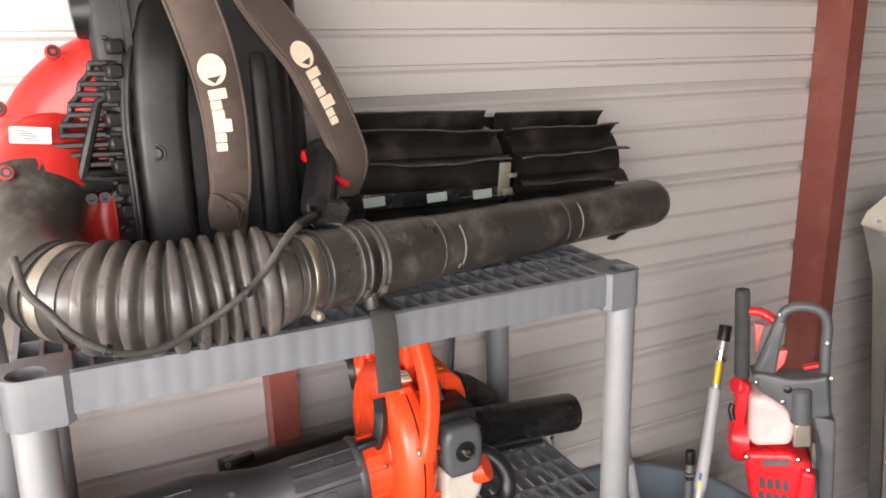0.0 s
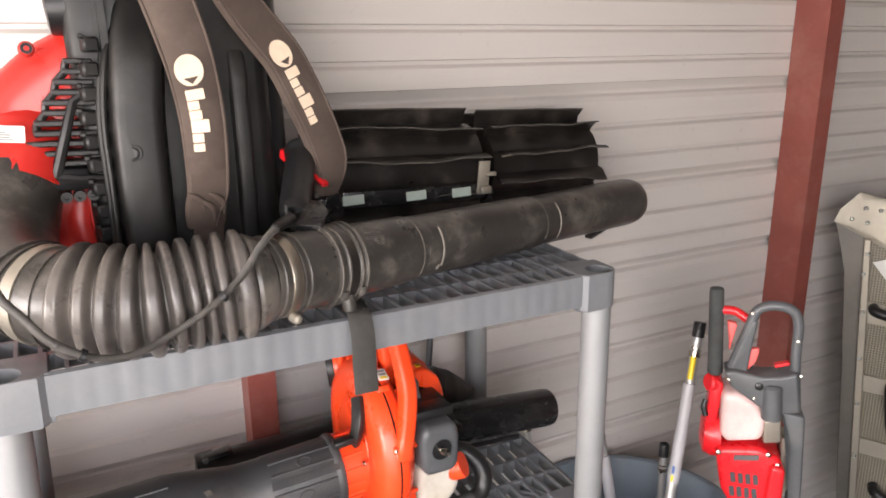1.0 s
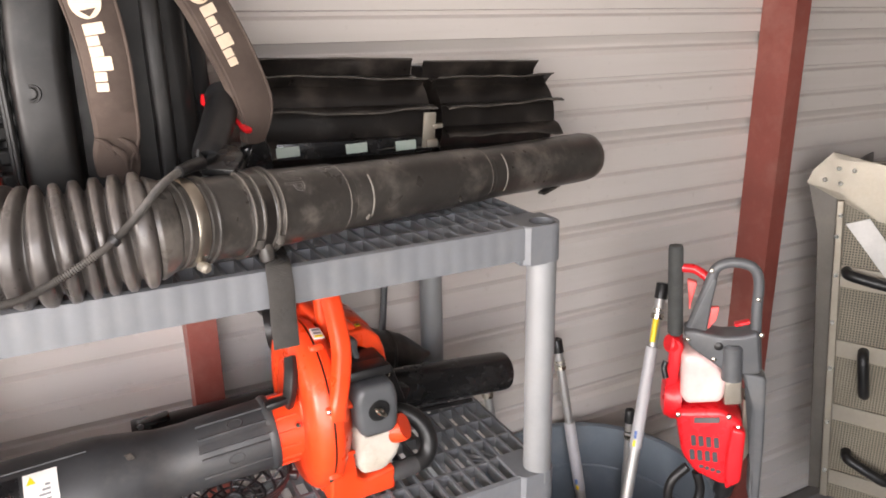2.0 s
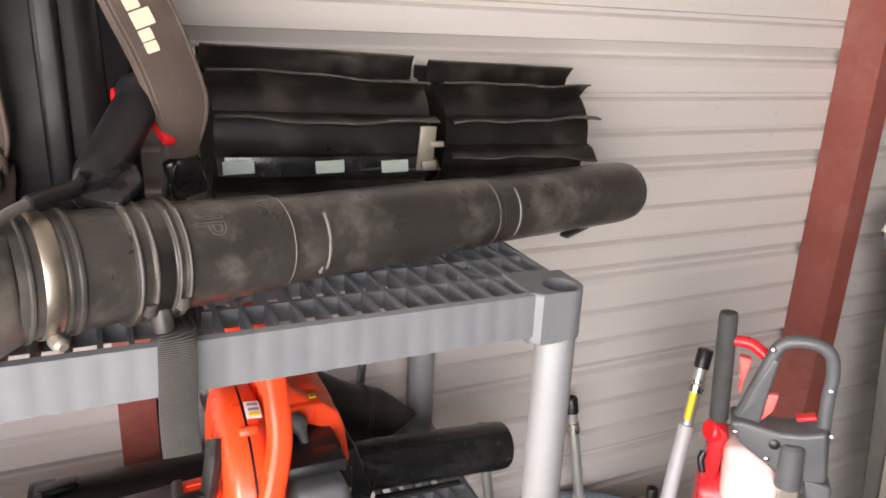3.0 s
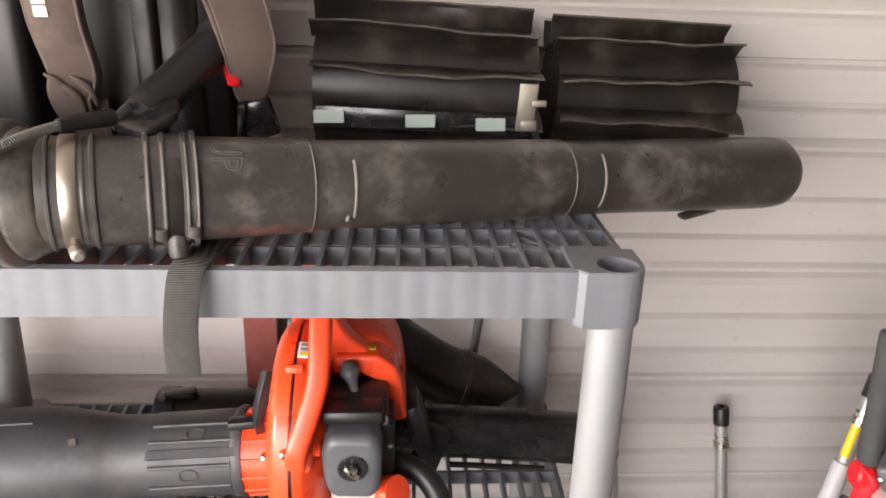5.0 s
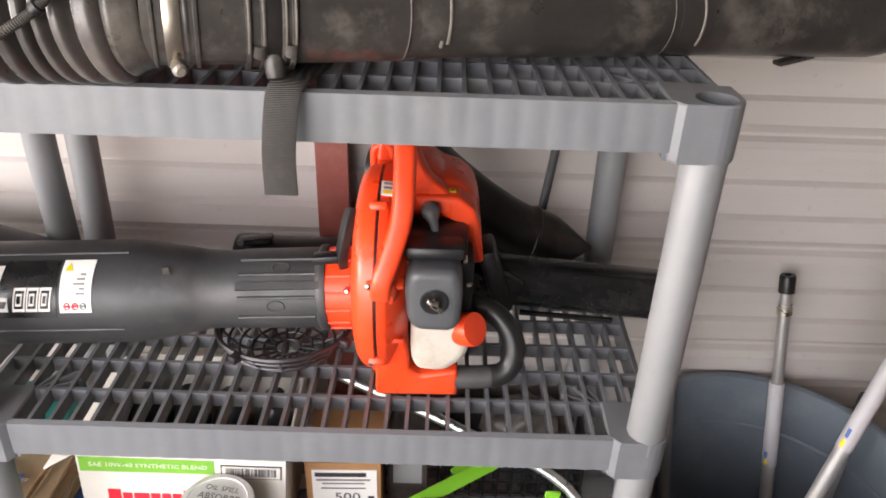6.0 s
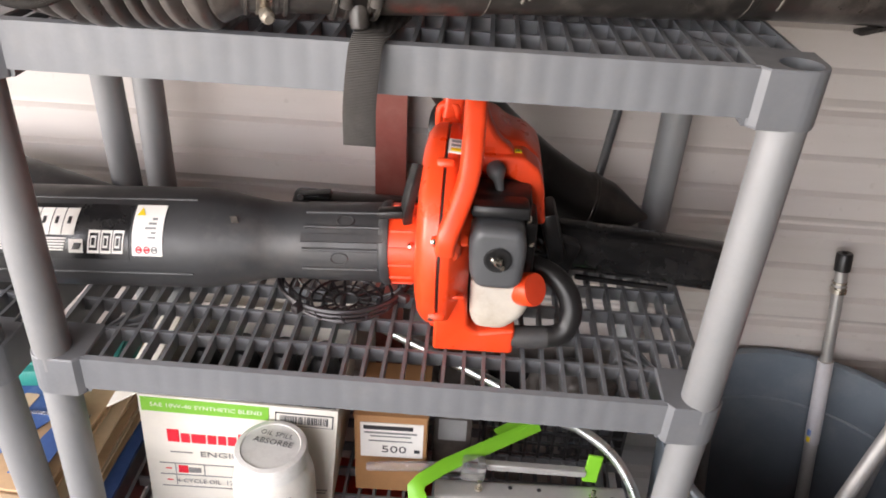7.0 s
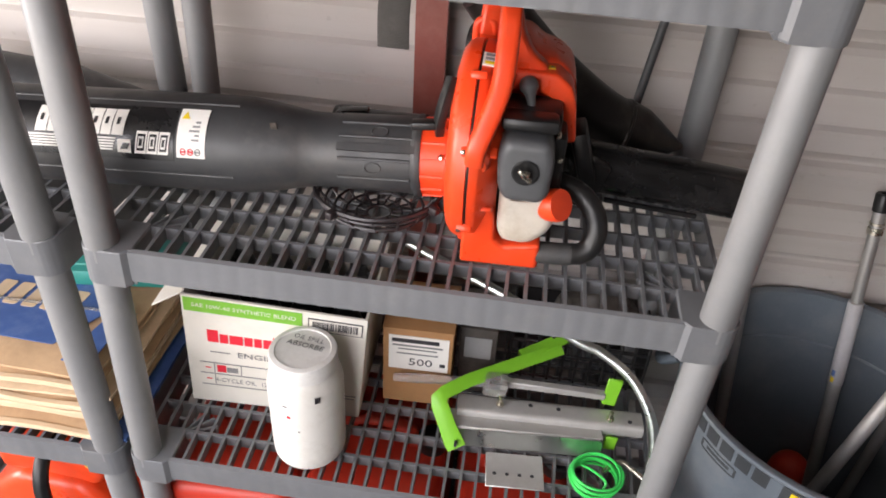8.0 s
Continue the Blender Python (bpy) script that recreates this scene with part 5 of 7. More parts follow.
# air filter cover, choke, tank, foot and rear handle
fc = part("filter_cover", xz(rounded([(-0.2345, 1.108), (-0.1900, 1.1065), (-0.1795, 1.118), (-0.1775, 1.168), (-0.1840, 1.1905), (-0.2390, 1.1915), (-0.2475, 1.170), (-0.2440, 1.124)], 0.012), 0.0445, 0.100, 0.011, 4), "grey_plastic", vac)
part("knob_recess", along((-0.2115, 0.0440, 1.152), (-0.2115, 0.0420, 1.152), [(0, 0.0165), (0.001, 0.0170), (0.0015, 0.0155), (0.0005, 0.012), (0.0004, 0.004)], 24), "black", fc)
bm = bmesh.new()
box(bm, (-0.2115, 0.0360, 1.152), (0.022, 0.008, 0.0060), (0, 42, 0), bevel=0.002)
lathe(bm, [(0.0062, 0), (0.0062, 0.006), (0.003, 0.010)], facing((-0.2115, 0.0420, 1.152), (0, -1, 0)), 14)
part("wing_knob", bm, "steel", fc, "bright metal wing knob")
bm = bmesh.new()
box(bm, (-0.2120, 0.098, 1.198), (0.070, 0.060, 0.016), (-6, 0, 0), bevel=0.005)
box(bm, (-0.1790, 0.118, 1.140), (0.030, 0.060, 0.080), bevel=0.006)
box(bm, (-0.2130, 0.130, 1.150), (0.080, 0.060, 0.11), bevel=0.006)
carb = part("carburettor", bm, "black", vac)
for x, z in ((-0.2440, 1.176), (-0.1765, 1.182), (-0.1700, 1.150)):
    part("bolt", along((x, 0.098, z), (x, 0.086, z), [(0, 0.0042), (0.009, 0.0042), (0.012, 0.002)], 10), "steel", carb)
bm = bmesh.new()
tube(bm, curve([(-0.2215, 0.150, 1.222), (-0.2195, 0.136, 1.224), (-0.2170, 0.130, 1.218), (-0.2125, 0.124, 1.202), (-0.2090, 0.122, 1.186)], 3), [0.0085, 0.0105, 0.0122, 0.0125, 0.0122, 0.0110, 0.0085, 0.0062, 0.0055, 0.0052, 0.0050, 0.0050, 0.0045], 14)
part("choke_lever", bm, "grey_plastic", vac)
bm = bmesh.new()
tube(bm, curve([(-0.190, 0.126, 1.176), (-0.184, 0.108, 1.190), (-0.176, 0.104, 1.178), (-0.172, 0.112, 1.150), (-0.176, 0.110, 1.120)], 5), 0.0030, 8)
part("fuel_line", bm, "black_gloss", vac)
part("tank_cradle", xz(rounded([(-0.252, 1.106), (-0.250, 1.030), (-0.236, 1.018), (-0.196, 1.018), (-0.170, 1.046), (-0.170, 1.10)], 0.012), 0.104, 0.150, 0.008), "black", vac)
tank = part("fuel_tank", xz(rounded([(-0.2400, 1.112), (-0.2400, 1.046), (-0.2310, 1.0300), (-0.1950, 1.0275), (-0.1690, 1.0520), (-0.1620, 1.0840), (-0.1780, 1.1100)], 0.013), 0.066, 0.135, 0.014, 4), "tank", vac, "milky fuel tank")
part("tank_seam", xz(rounded([(-0.2410, 1.112), (-0.2410, 1.046), (-0.2315, 1.0290), (-0.1945, 1.0265), (-0.1680, 1.0515), (-0.1610, 1.0845), (-0.1775, 1.1110)], 0.013), 0.099, 0.102, 0.001, 1), "tank", tank)
cap = part("fuel_cap", along((-0.1830, 0.088, 1.0830), (-0.1560, 0.066, 1.1000), [(0, 0.018), (0.004, 0.0200), (0.012, 0.0210), (0.028, 0.0218), (0.0330, 0.0205), (0.0340, 0.010)], 28), "orange_cap", tank, "orange fuel cap")
part("foot", xz(rounded([(-0.2845, MID + 0.001), (-0.1790, MID + 0.003), (-0.1790, 1.0310), (-0.2280, 1.0225), (-0.2400, 1.0300), (-0.2440, 1.0700), (-0.2580, 1.0880), (-0.2845, 1.0700)], 0.005), 0.0690, 0.190, 0.005), "orange", vac)
bm = bmesh.new()
tube(bm, curve([(-0.182, 0.084, 1.0105), (-0.160, 0.084, 1.0110), (-0.135, 0.085, 1.0125)], 5), [0.0150, 0.0152, 0.0152, 0.0152, 0.0152, 0.0152, 0.0152, 0.0152, 0.0152, 0.0155, 0.0150], 18)
grip_ = part("rear_handle", bm, "vacpipe", vac, "black rubber rear handle")
bm = bmesh.new()
tube(bm, curve([(-0.140, 0.085, 1.0125), (-0.122, 0.087, 1.0150), (-0.110, 0.091, 1.0260), (-0.106, 0.098, 1.0480), (-0.114, 0.110, 1.0700), (-0.134, 0.124, 1.0860), (-0.166, 0.138, 1.0920)], 7), 0.0148, 16)
part("handle_bow", bm, "black", grip_)
bm = bmesh.new()
box(bm, (-0.1330, 0.200, 1.110), (0.024, 0.060, 0.080), (0, -18, 0), bevel=0.006)
part("tube_latch", bm, "black", vac)
bm = bmesh.new()
sweep(bm, curve([(-0.328, 0.118, 1.158), (-0.326, 0.108, 1.180), (-0.321, 0.112, 1.205), (-0.315, 0.128, 1.228)], 5), lambda i, n: rounded([(-0.010, -0.006), (0.010, -0.006), (0.010, 0.006), (-0.010, 0.006)], 0.003, 2), up=(-1, -0.4, 0))
box(bm, (-0.346, 0.112, 1.168), (0.034, 0.018, 0.011), (0, -6, 0), bevel=0.003)
part("cover_latch", bm, "black", vac)
part("bolt", along((-0.3205, 0.100, 1.1300), (-0.3205, 0.089, 1.1335), [(0, 0.0042), (0.008, 0.0042), (0.011, 0.002)], 10), "steel", vac)

# suction pipe
PA, PB = Vector((-0.312, 0.150, 1.1040)), Vector((-1.02, 0.156, 1.0610))
inlet = part("inlet", along(PA, PB, [(-0.004, 0.054), (0.040, 0.0535), (0.043, 0.050)], 40), "orange", vac)
for k in range(7):
    d, r_, a_ = 0.012, 0.0538, radians(-50 + 24 * k)
    bm = bmesh.new()
    ax_ = (PB - PA).normalized()
    sweep(bm, [PA + ax_ * (0.006 + 0.010 * j) + Vector((0, -math.cos(a_), math.sin(a_))) * r_ for j in range(4)], lambda i, n: [(-0.0016, -0.001), (0.0016, -0.001), (0.0016, 0.0016), (-0.0016, 0.0016)], up=(0, -1, 0.2))
    part("rib", bm, "orange", inlet)
R1, R2 = 0.0535, 0.0685
sp = part("suction_pipe", along(PA, PB, [(0.036, 0.048), (0.036, 0.0560), (0.042, 0.0575), (0.047, 0.0560), (0.049, R1), (0.150, R1 - 0.001), (0.153, R1 - 0.0022), (0.185, R1 - 0.0015), (0.200, R1 - 0.0005), (0.203, R1 + 0.0005), (0.240, R1 + 0.0075), (0.272, R2 - 0.0020), (0.290, R2), (0.700, R2 + 0.001), (0.700, R2 - 0.004), (0.60, R2 - 0.005)], 64), "vacpipe", vac, "charcoal plastic suction pipe with black decal")
axis = (PB - PA).normalized()


def on_pipe(d, ang, r):
    """A place on the suction pipe: distance from its inlet, angle up from the front, radius."""
    return PA + axis * d + Vector((0, -math.cos(radians(ang)), math.sin(radians(ang)))) * r


def patch(d0, d1, a0, a1, r, n=10, skew=0.0):
    bm = bmesh.new()
    rows = [[[bm.verts.new(on_pipe(d0 + (d1 - d0) * i / 6 + skew * k / n, a0 + (a1 - a0) * k / n, rr)) for k in range(n + 1)] for i in range(7)] for rr in (r, r - 0.0015)]
    for lay in rows:
        for u, w in zip(lay, lay[1:]):
            for k in range(n):
                bm.faces.new((u[k], u[k + 1], w[k + 1], w[k]))
    for i in range(6):
        for k in (0, n):
            bm.faces.new((rows[0][i][k], rows[0][i + 1][k], rows[1][i + 1][k], rows[1][i][k]))
    for k in range(n):
        for i in (0, 6):
            bm.faces.new((rows[0][i][k], rows[0][i][k + 1], rows[1][i][k + 1], rows[1][i][k]))
    return bm


decal = part("decal", patch(0.371, 0.66, 4, 66, R2 + 0.0012), "decal_black", sp, "glossy black decal")
q = R2 + 0.0020


def pipe_frame(d0, d1, a0, a1, wd, wa, skew=0.0):
    """A hollow printed frame on the decal."""
    for e0, e1, f0, f1 in ((d0, d1, a1 - wa, a1), (d0, d1, a0, a0 + wa), (d0, d0 + wd, a0 + wa, a1 - wa), (d1 - wd, d1, a0 + wa, a1 - wa)):
        k0 = skew * (f0 - a0) / (a1 - a0)
        part("decal_line", patch(e0 - k0, e1 - k0, f0, f1, q, 4, -skew * (f1 - f0) / (a1 - a0)), "paper", decal)


for d0, w in ((0.4440, 0.0165), (0.4620, 0.0145), (0.4780, 0.0165), (0.4960, 0.006), (0.5035, 0.0165), (0.5215, 0.0165), (0.5395, 0.0155), (0.5565, 0.0165)):
    part("decal_block", patch(d0, d0 + w, 30, 60, q, 6, -0.003), "paper", decal)
    part("decal_notch", patch(d0 + w * 0.35, d0 + w * 0.62, 42, 50, q + 0.0006, 3, -0.001), "decal_black", decal)
for k in range(5):
    part("decal_line", patch(0.4540 + 0.0012 * k, 0.64, 25.5 - 3.1 * k, 27.3 - 3.1 * k, q, 2), "paper", decal)
part("decal_block", patch(0.4320, 0.4510, 11, 26, q, 4), "paper", decal)
part("decal_notch", patch(0.4365, 0.4465, 15, 22, q + 0.0006, 3, -0.004), "decal_black", decal)
for d0, w in ((0.3790, 0.0145), (0.3950, 0.0145), (0.4110, 0.0155)):
    pipe_frame(d0, d0 + w, 11, 36, 0.0018, 3.0, 0.003)
    pipe_frame(d0 + 0.0040, d0 + w - 0.0040, 17, 30, 0.0012, 2.4, 0.0018)
sticker = part("safety_label", patch(0.3265, 0.3665, 9, 66, R2 + 0.0014), "paper", sp, "white safety label with red signs")
q += 0.0004
bm = bmesh.new()
tri = [on_pipe(d, a, q) for d, a in ((0.3630, 53), (0.3520, 53), (0.3575, 62))]
vs = [bm.verts.new(v) for v in tri] + [bm.verts.new(v - (v - PA).cross(axis).cross(axis).normalized() * 0.0) for v in [on_pipe(d, a, q - 0.0008) for d, a in ((0.3630, 53), (0.3520, 53), (0.3575, 62))]]
bm.faces.new(vs[:3])
bm.faces.new(vs[3:][::-1])
for k in range(3):
    bm.faces.new((vs[k], vs[(k + 1) % 3], vs[3 + (k + 1) % 3], vs[3 + k]))
part("warning_sign", bm, "yellow", sticker)
for d0, mt in ((0.3535, "red_print"), (0.3430, "red_print"), (0.3330, "grey_ink")):
    bm = bmesh.new()
    tube(bm, [on_pipe(d0 + 0.0035 + 0.0035 * math.cos(t), 16 + 3.4 * math.sin(t), q) for t in [2 * math.pi * k / 16 for k in range(16)]], 0.0007, 6, closed=True)
    part("sign_ring", bm, mt, sticker)
    part("sign_bar", patch(d0 + 0.001, d0 + 0.006, 15, 17, q, 2), mt, sticker)
for a0 in (48, 43, 38, 33, 28):
    part("label_print", patch(0.3355, 0.3415 + 0.004 * (a0 % 3), a0, a0 + 2.2, q, 2), "grey_ink", sticker)
for ang in (76, -14):
    bm = bmesh.new()
    tube(bm, [on_pipe(0.29 + 0.36 * i / 6, ang, R2) for i in range(7)], 0.0020, 8)
    part("moulded_line", bm, "vacpipe", sp)
for ang in (74, 50, 18, -12):
    bm = bmesh.new()
    tube(bm, [on_pipe(0.050 + 0.098 * i / 4, ang, R1 + 0.0002) for i in range(5)], 0.0024, 8)
    part("moulded_line", bm, "vacpipe", sp)
bm = bmesh.new()
sweep(bm, [on_pipe(0.045 + 0.105 * i / 4, 34, R1 + 0.001) for i in range(5)], lambda i, n: [(-0.005, -0.002), (0.005, -0.002), (0.005, 0.0035), (-0.005, 0.0035)], up=(0, -1, 1))
part("pipe_key", bm, "vacpipe", sp)
for ang, d0 in ((60, 0.095), (5, 0.10)):
    bm = bmesh.new()
    tube(bm, [on_pipe(d0 + 0.011 * math.cos(t), ang + 8 * math.sin(t), R1) for t in [2 * math.pi * k / 16 for k in range(16)]], 0.0012, 6, closed=True)
    part("moulded_ring", bm, "vacpipe", sp)
part("scuff", patch(0.232, 0.241, 50, 58, 0.0620, 4, 0.004), "rubber_edge", sp, "small pale scuff mark")

# blower tube that lies behind the orange blower
ta, tb = Vector((-0.175, 0.250, 1.066)), Vector((0.135, 0.2722, 1.0202))
bt = thing("blower_nozzle", (0.0, 0.28, MID), "smooth black blower nozzle tube lying on the lattice", "nozzle tube")
part("tube", along(ta, tb, [(0, 0.038), (0.02, 0.0415), (0.05, 0.0415), (0.052, 0.0385), (0.318, 0.0385), (0.325, 0.0375), (0.325, 0.033), (0.22, 0.033)], 36), "black_gloss", bt)
bm = bmesh.new()
sweep(bm, [(-0.09, 0.222, 1.019), (0.0, 0.228, 1.007), (0.05, 0.232, 1.000)], lambda i, n: [(-0.003, -0.003), (0.003, -0.003), (0.003, 0.003), (-0.003, 0.003)])
part("locating_rib", bm, "black", bt)
bm = bmesh.new()
box(bm, (-0.118, 0.215, 1.050), (0.035, 0.03, 0.075), (0, 20, 8), bevel=0.006)
part("coupling", bm, "black", bt)

fl = thing("flared_nozzle", (-0.1, 0.37, MID), "matt black tapered nozzle leaning behind the blower", "nozzle tube")
bm = bmesh.new()
fp = curve([(-0.300, 0.375, 1.270), (-0.235, 0.385, 1.190), (-0.160, 0.390, 1.118), (-0.090, 0.392, 1.066), (-0.055, 0.395, 1.052), (0.0, 0.397, 1.038), (0.044, 0.400, 1.030)], 8)
fr = [np.interp(i / (len(fp) - 1), [0, 0.25, 0.5, 0.66, 0.75, 1.0], [0.040, 0.045, 0.050, 0.051, 0.046, 0.004]).item() for i in range(len(fp))]
tube(bm, fp, fr, 26)
part("body", bm, "rubber", fl)
part("seam_ring", along(fp[30], fp[33], [(0, 0.050), (0.002, 0.0525), (0.006, 0.0525), (0.008, 0.050)], 30), "rubber", fl)

bm = bmesh.new()
tube(bm, [(-0.058, 0.440, MID - 0.001), (-0.036, 0.462, 1.054), (-0.018, 0.475, 1.172), (0.006, 0.495, 1.33)], 0.0075, 10)
solid("metal_rod", bm, "grey_plastic", "thin grey metal rod leaning on the wall siding", "rod")

sp2 = thing("pipe_section", (-0.4, 0.37, MID), "short black plastic pipe with a latch, behind the blower", "pipe")
part("pipe", along((-0.540, 0.375, 1.016), (-0.250, 0.365, 1.016), [(0, 0.034), (0, 0.041), (0.006, 0.0425), (0.03, 0.0425), (0.032, 0.040), (0.29, 0.040)], 32), "black", sp2)
bm = bmesh.new()
box(bm, (-0.505, 0.362, 1.058), (0.055, 0.022, 0.012), (0, -6, 0), bevel=0.004)
part("latch", bm, "black_gloss", sp2)
part("latch_pin", along((-0.526, 0.348, 1.060), (-0.526, 0.344, 1.060), [(0, 0.005), (0.004, 0.005), (0.004, 0.002)], 12), "grey_plastic", sp2)

sp3 = thing("suction_tube", (-1.0, 0.36, MID), "dark tapered vacuum tube lying at the back of the shelf", "pipe")
part("tube", along((-0.850, 0.385, 1.008), (-1.30, 0.385, 1.050), [(0, 0.024), (0.01, 0.029), (0.15, 0.054), (0.17, 0.058), (0.44, 0.060)], 36), "vacpipe", sp3)

# wire fan guard under the pipe
fg = thing("fan_guard", (-0.42, 0.165, MID), "dark plastic fan guard bowl lying on the lattice", "fan guard")
GC = Vector((-0.420, 0.162, MID))
for r, h in ((0.092, 0.050), (0.088, 0.040), (0.079, 0.026), (0.066, 0.014), (0.050, 0.007), (0.034, 0.005), (0.018, 0.004)):
    bm = bmesh.new()
    tube(bm, [GC + Vector((r * math.cos(t), r * math.sin(t), h)) for t in [2 * math.pi * k / 40 for k in range(40)]], 0.0022 if r < 0.09 else 0.0034, 6, closed=True)
    part("ring", bm, "wire", fg)
for k in range(16):
    t = 2 * math.pi * k / 16 + 0.1
    bm = bmesh.new()
    tube(bm, [GC + Vector((r * math.cos(t + (0.092 - r) * 3), r * math.sin(t + (0.092 - r) * 3), h)) for r, h in ((0.092, 0.050), (0.085, 0.034), (0.070, 0.016), (0.05, 0.0065), (0.018, 0.004))], 0.002, 6)
    part("rib", bm, "wire", fg)
for t in (2.7, 4.2, 5.8):
    bm = bmesh.new()
    box(bm, tuple(GC + Vector((0.098 * math.cos(t), 0.098 * math.sin(t), 0.048))), (0.016, 0.012, 0.012), (0, 0, math.degrees(t)), bevel=0.003)
    part("lug", bm, "wire", fg)

# ---- third shelf ----
LOW = TIERS[2]


def frame_of(c, ahead):
    """Local axes at c: x across to the right, y away along ahead, z up."""
    d = Vector((ahead[0], ahead[1], 0)).normalized()
    m = Matrix(((d.y, d.x, 0), (-d.x, d.y, 0), (0, 0, 1))).to_4x4()
    m.translation = c
    return m


def lpart(name, bm, material, parent, m, label=""):
    bm.transform(m)
    return part(name, bm, material, parent, label)


# oil carton with its flaps half open
oil = thing("oil_carton", (-0.595, 0.25, LOW), "white carton of engine oil with green and red print", "carton")
OM = pose(-0.597, 0.132, LOW, 0, 0, 2.0)
W, D, H = 0.312, 0.25, 0.268
t = 0.004
bm = bmesh.new()
rim = [(-W / 2, 0), (W / 2, 0), (W / 2, D), (-W / 2, D)]
ins = [(-W / 2 + t, t), (W / 2 - t, t), (W / 2 - t, D - t), (-W / 2 + t, D - t)]
o0, o1 = [bm.verts.new((*q, 0)) for q in rim], [bm.verts.new((*q, H)) for q in rim]
i0, i1 = [bm.verts.new((*q, t)) for q in ins], [bm.verts.new((*q, H)) for q in ins]
for k in range(4):
    j = (k + 1) % 4
    bm.faces.new((o0[k], o0[j], o1[j], o1[k]))
    bm.faces.new((o1[k], o1[j], i1[j], i1[k]))
    bm.faces.new((i1[k], i1[j], i0[j], i0[k]))
bm.faces.new(o0[::-1])
bm.faces.new(i0)
body = lpart("body", bm, "carton", oil, OM)
for c, s, r in (((-W / 2 - 0.026, D / 2, H - 0.020), (0.003, D - 0.01, 0.07), (0, 55, 0)), ((0, D + 0.022, H - 0.020), (W - 0.006, 0.003, 0.05), (-40, 0, 0))):
    bm = bmesh.new()
    box(bm, c, s, r, bevel=0.001, seg=1)
    lpart("flap", bm, "carton", oil, OM)
for k in range(8):
    bm = bmesh.new()
    lathe(bm, [(0.030, 0.010), (0.0345, 0.014), (0.0345, 0.185), (0.020, 0.225), (0.017, 0.228), (0.017, 0.252), (0.012, 0.254)], Matrix.Translation((-0.110 + 0.073 * (k % 4), 0.066 + 0.105 * (k // 4), 0.0)), 16)
    lpart("bottle", bm, "black", oil, OM, "black oil bottle inside")


def face_box(x, z, w, h, mat_name, nm, lab="", lift=0.0012, parent=None):
    bm = bmesh.new()
    box(bm, (x, -lift / 2, z), (w, lift, h))
    return lpart(nm, bm, mat_name, parent or body, OM, lab)


face_box(-0.052, 0.248, 0.20, 0.030, "green_print", "green_banner", "green printed banner")
face_box(0.104, 0.240, 0.092, 0.030, "ink", "barcode_frame")
face_box(0.104, 0.240, 0.088, 0.026, "carton", "barcode_field", lift=0.0018)
rng = random.Random(8)
bm = bmesh.new()
x = 0.066
while x < 0.142:
    w = rng.choice((0.0008, 0.0014, 0.0022))
    box(bm, (x, -0.0012, 0.241), (w, 0.0022, 0.018))
    x += w + rng.choice((0.0008, 0.0013))
lpart("barcode", bm, "ink", body, OM)
fm = OM @ facing((0, -0.0016, 0), (0, -1, 0))
for text, size, x, z, mt in (("SAE 10W-40 SYNTHETIC BLEND", 0.0125, -0.05, 0.248, "carton"), ("ENGINES", 0.0185, -0.020, 0.136, "grey_ink"), ("4-CYCLE OIL  12", 0.0155, -0.061, 0.064, "grey_ink")):
    part("lettering", letters(text, size, fm @ pose(x, z, 0), {"E": 1.25, "4": 0.86}.get(text[0], 1.0)), mt, body)
# brand word as plain red blocks
x = -0.118
for w, h, slope in ((0.022, 0.029, 0), (0.017, 0.021, 0), (0.026, 0.021, 0), (0.017, 0.021, 0), (0.016, 0.021, 0), (0.017, 0.021, 0), (0.018, 0.029, 0), (0.006, 0.029, 0)):
    face_box(x + w / 2, 0.163 + h / 2, w - 0.003, h, "red_print", "brand_block")
    x += w
face_box(-0.096, 0.094, 0.016, 0.018, "red_print", "brand_block")
face_box(-0.0765, 0.0925, 0.020, 0.012, "grey_ink", "brand_block")
for z in (0.094, 0.064):
    face_box(-0.1205, z, 0.010, 0.0018, "red_print", "arrow")
    face_box(-0.1090, z, 0.0014, 0.024, "grey_ink", "rule_line")
face_box(-0.0605, 0.094, 0.0014, 0.024, "grey_ink", "rule_line")
for x, z, w in ((-0.0965, 0.137, 0.036), (-0.035, 0.108, 0.20), (-0.045, 0.079, 0.18), (-0.045, 0.048, 0.18), (0.122, 0.060, 0.05), (0.122, 0.052, 0.045)):
    face_box(x, z, w, 0.0016, "grey_ink", "rule_line")

# white jar with a handwritten lid
jar = thing("plastic_jar", (-0.533, 0.078, LOW), "white plastic jar with a dusty lid marked by hand", "jar")
JM = Matrix.Translation((-0.533, 0.078, LOW))
bm = bmesh.new()
lathe(bm, [(0.050, 0), (0.058, 0.003), (0.0615, 0.010), (0.0625, 0.03), (0.0625, 0.165), (0.060, 0.180), (0.053, 0.195), (0.051, 0.200)], JM, 44)
lpart("body", bm, "white", jar, Matrix())
bm = bmesh.new()
lathe(bm, [(0.052, 0.198), (0.0545, 0.200), (0.0548, 0.226), (0.053, 0.2295), (0.045, 0.231), (0.044, 0.2295), (0.01, 0.2292)], JM, 44)
lid = lpart("lid", bm, "lid", jar, Matrix())
lm = Matrix.Translation((-0.533, 0.078, LOW + 0.2318))
for text, x, y, sz, rot in (("OIL SPILL", 0.004, 0.022, 0.0130, -9), ("ABSORBE", 0.002, 0.006, 0.0150, -8)):
    part("handwriting", letters(text, sz, lm @ pose(x, y, 0, 0, 0, rot) @ Matrix.Shear("XY", 4, (0.25, 0))), "marker", lid)
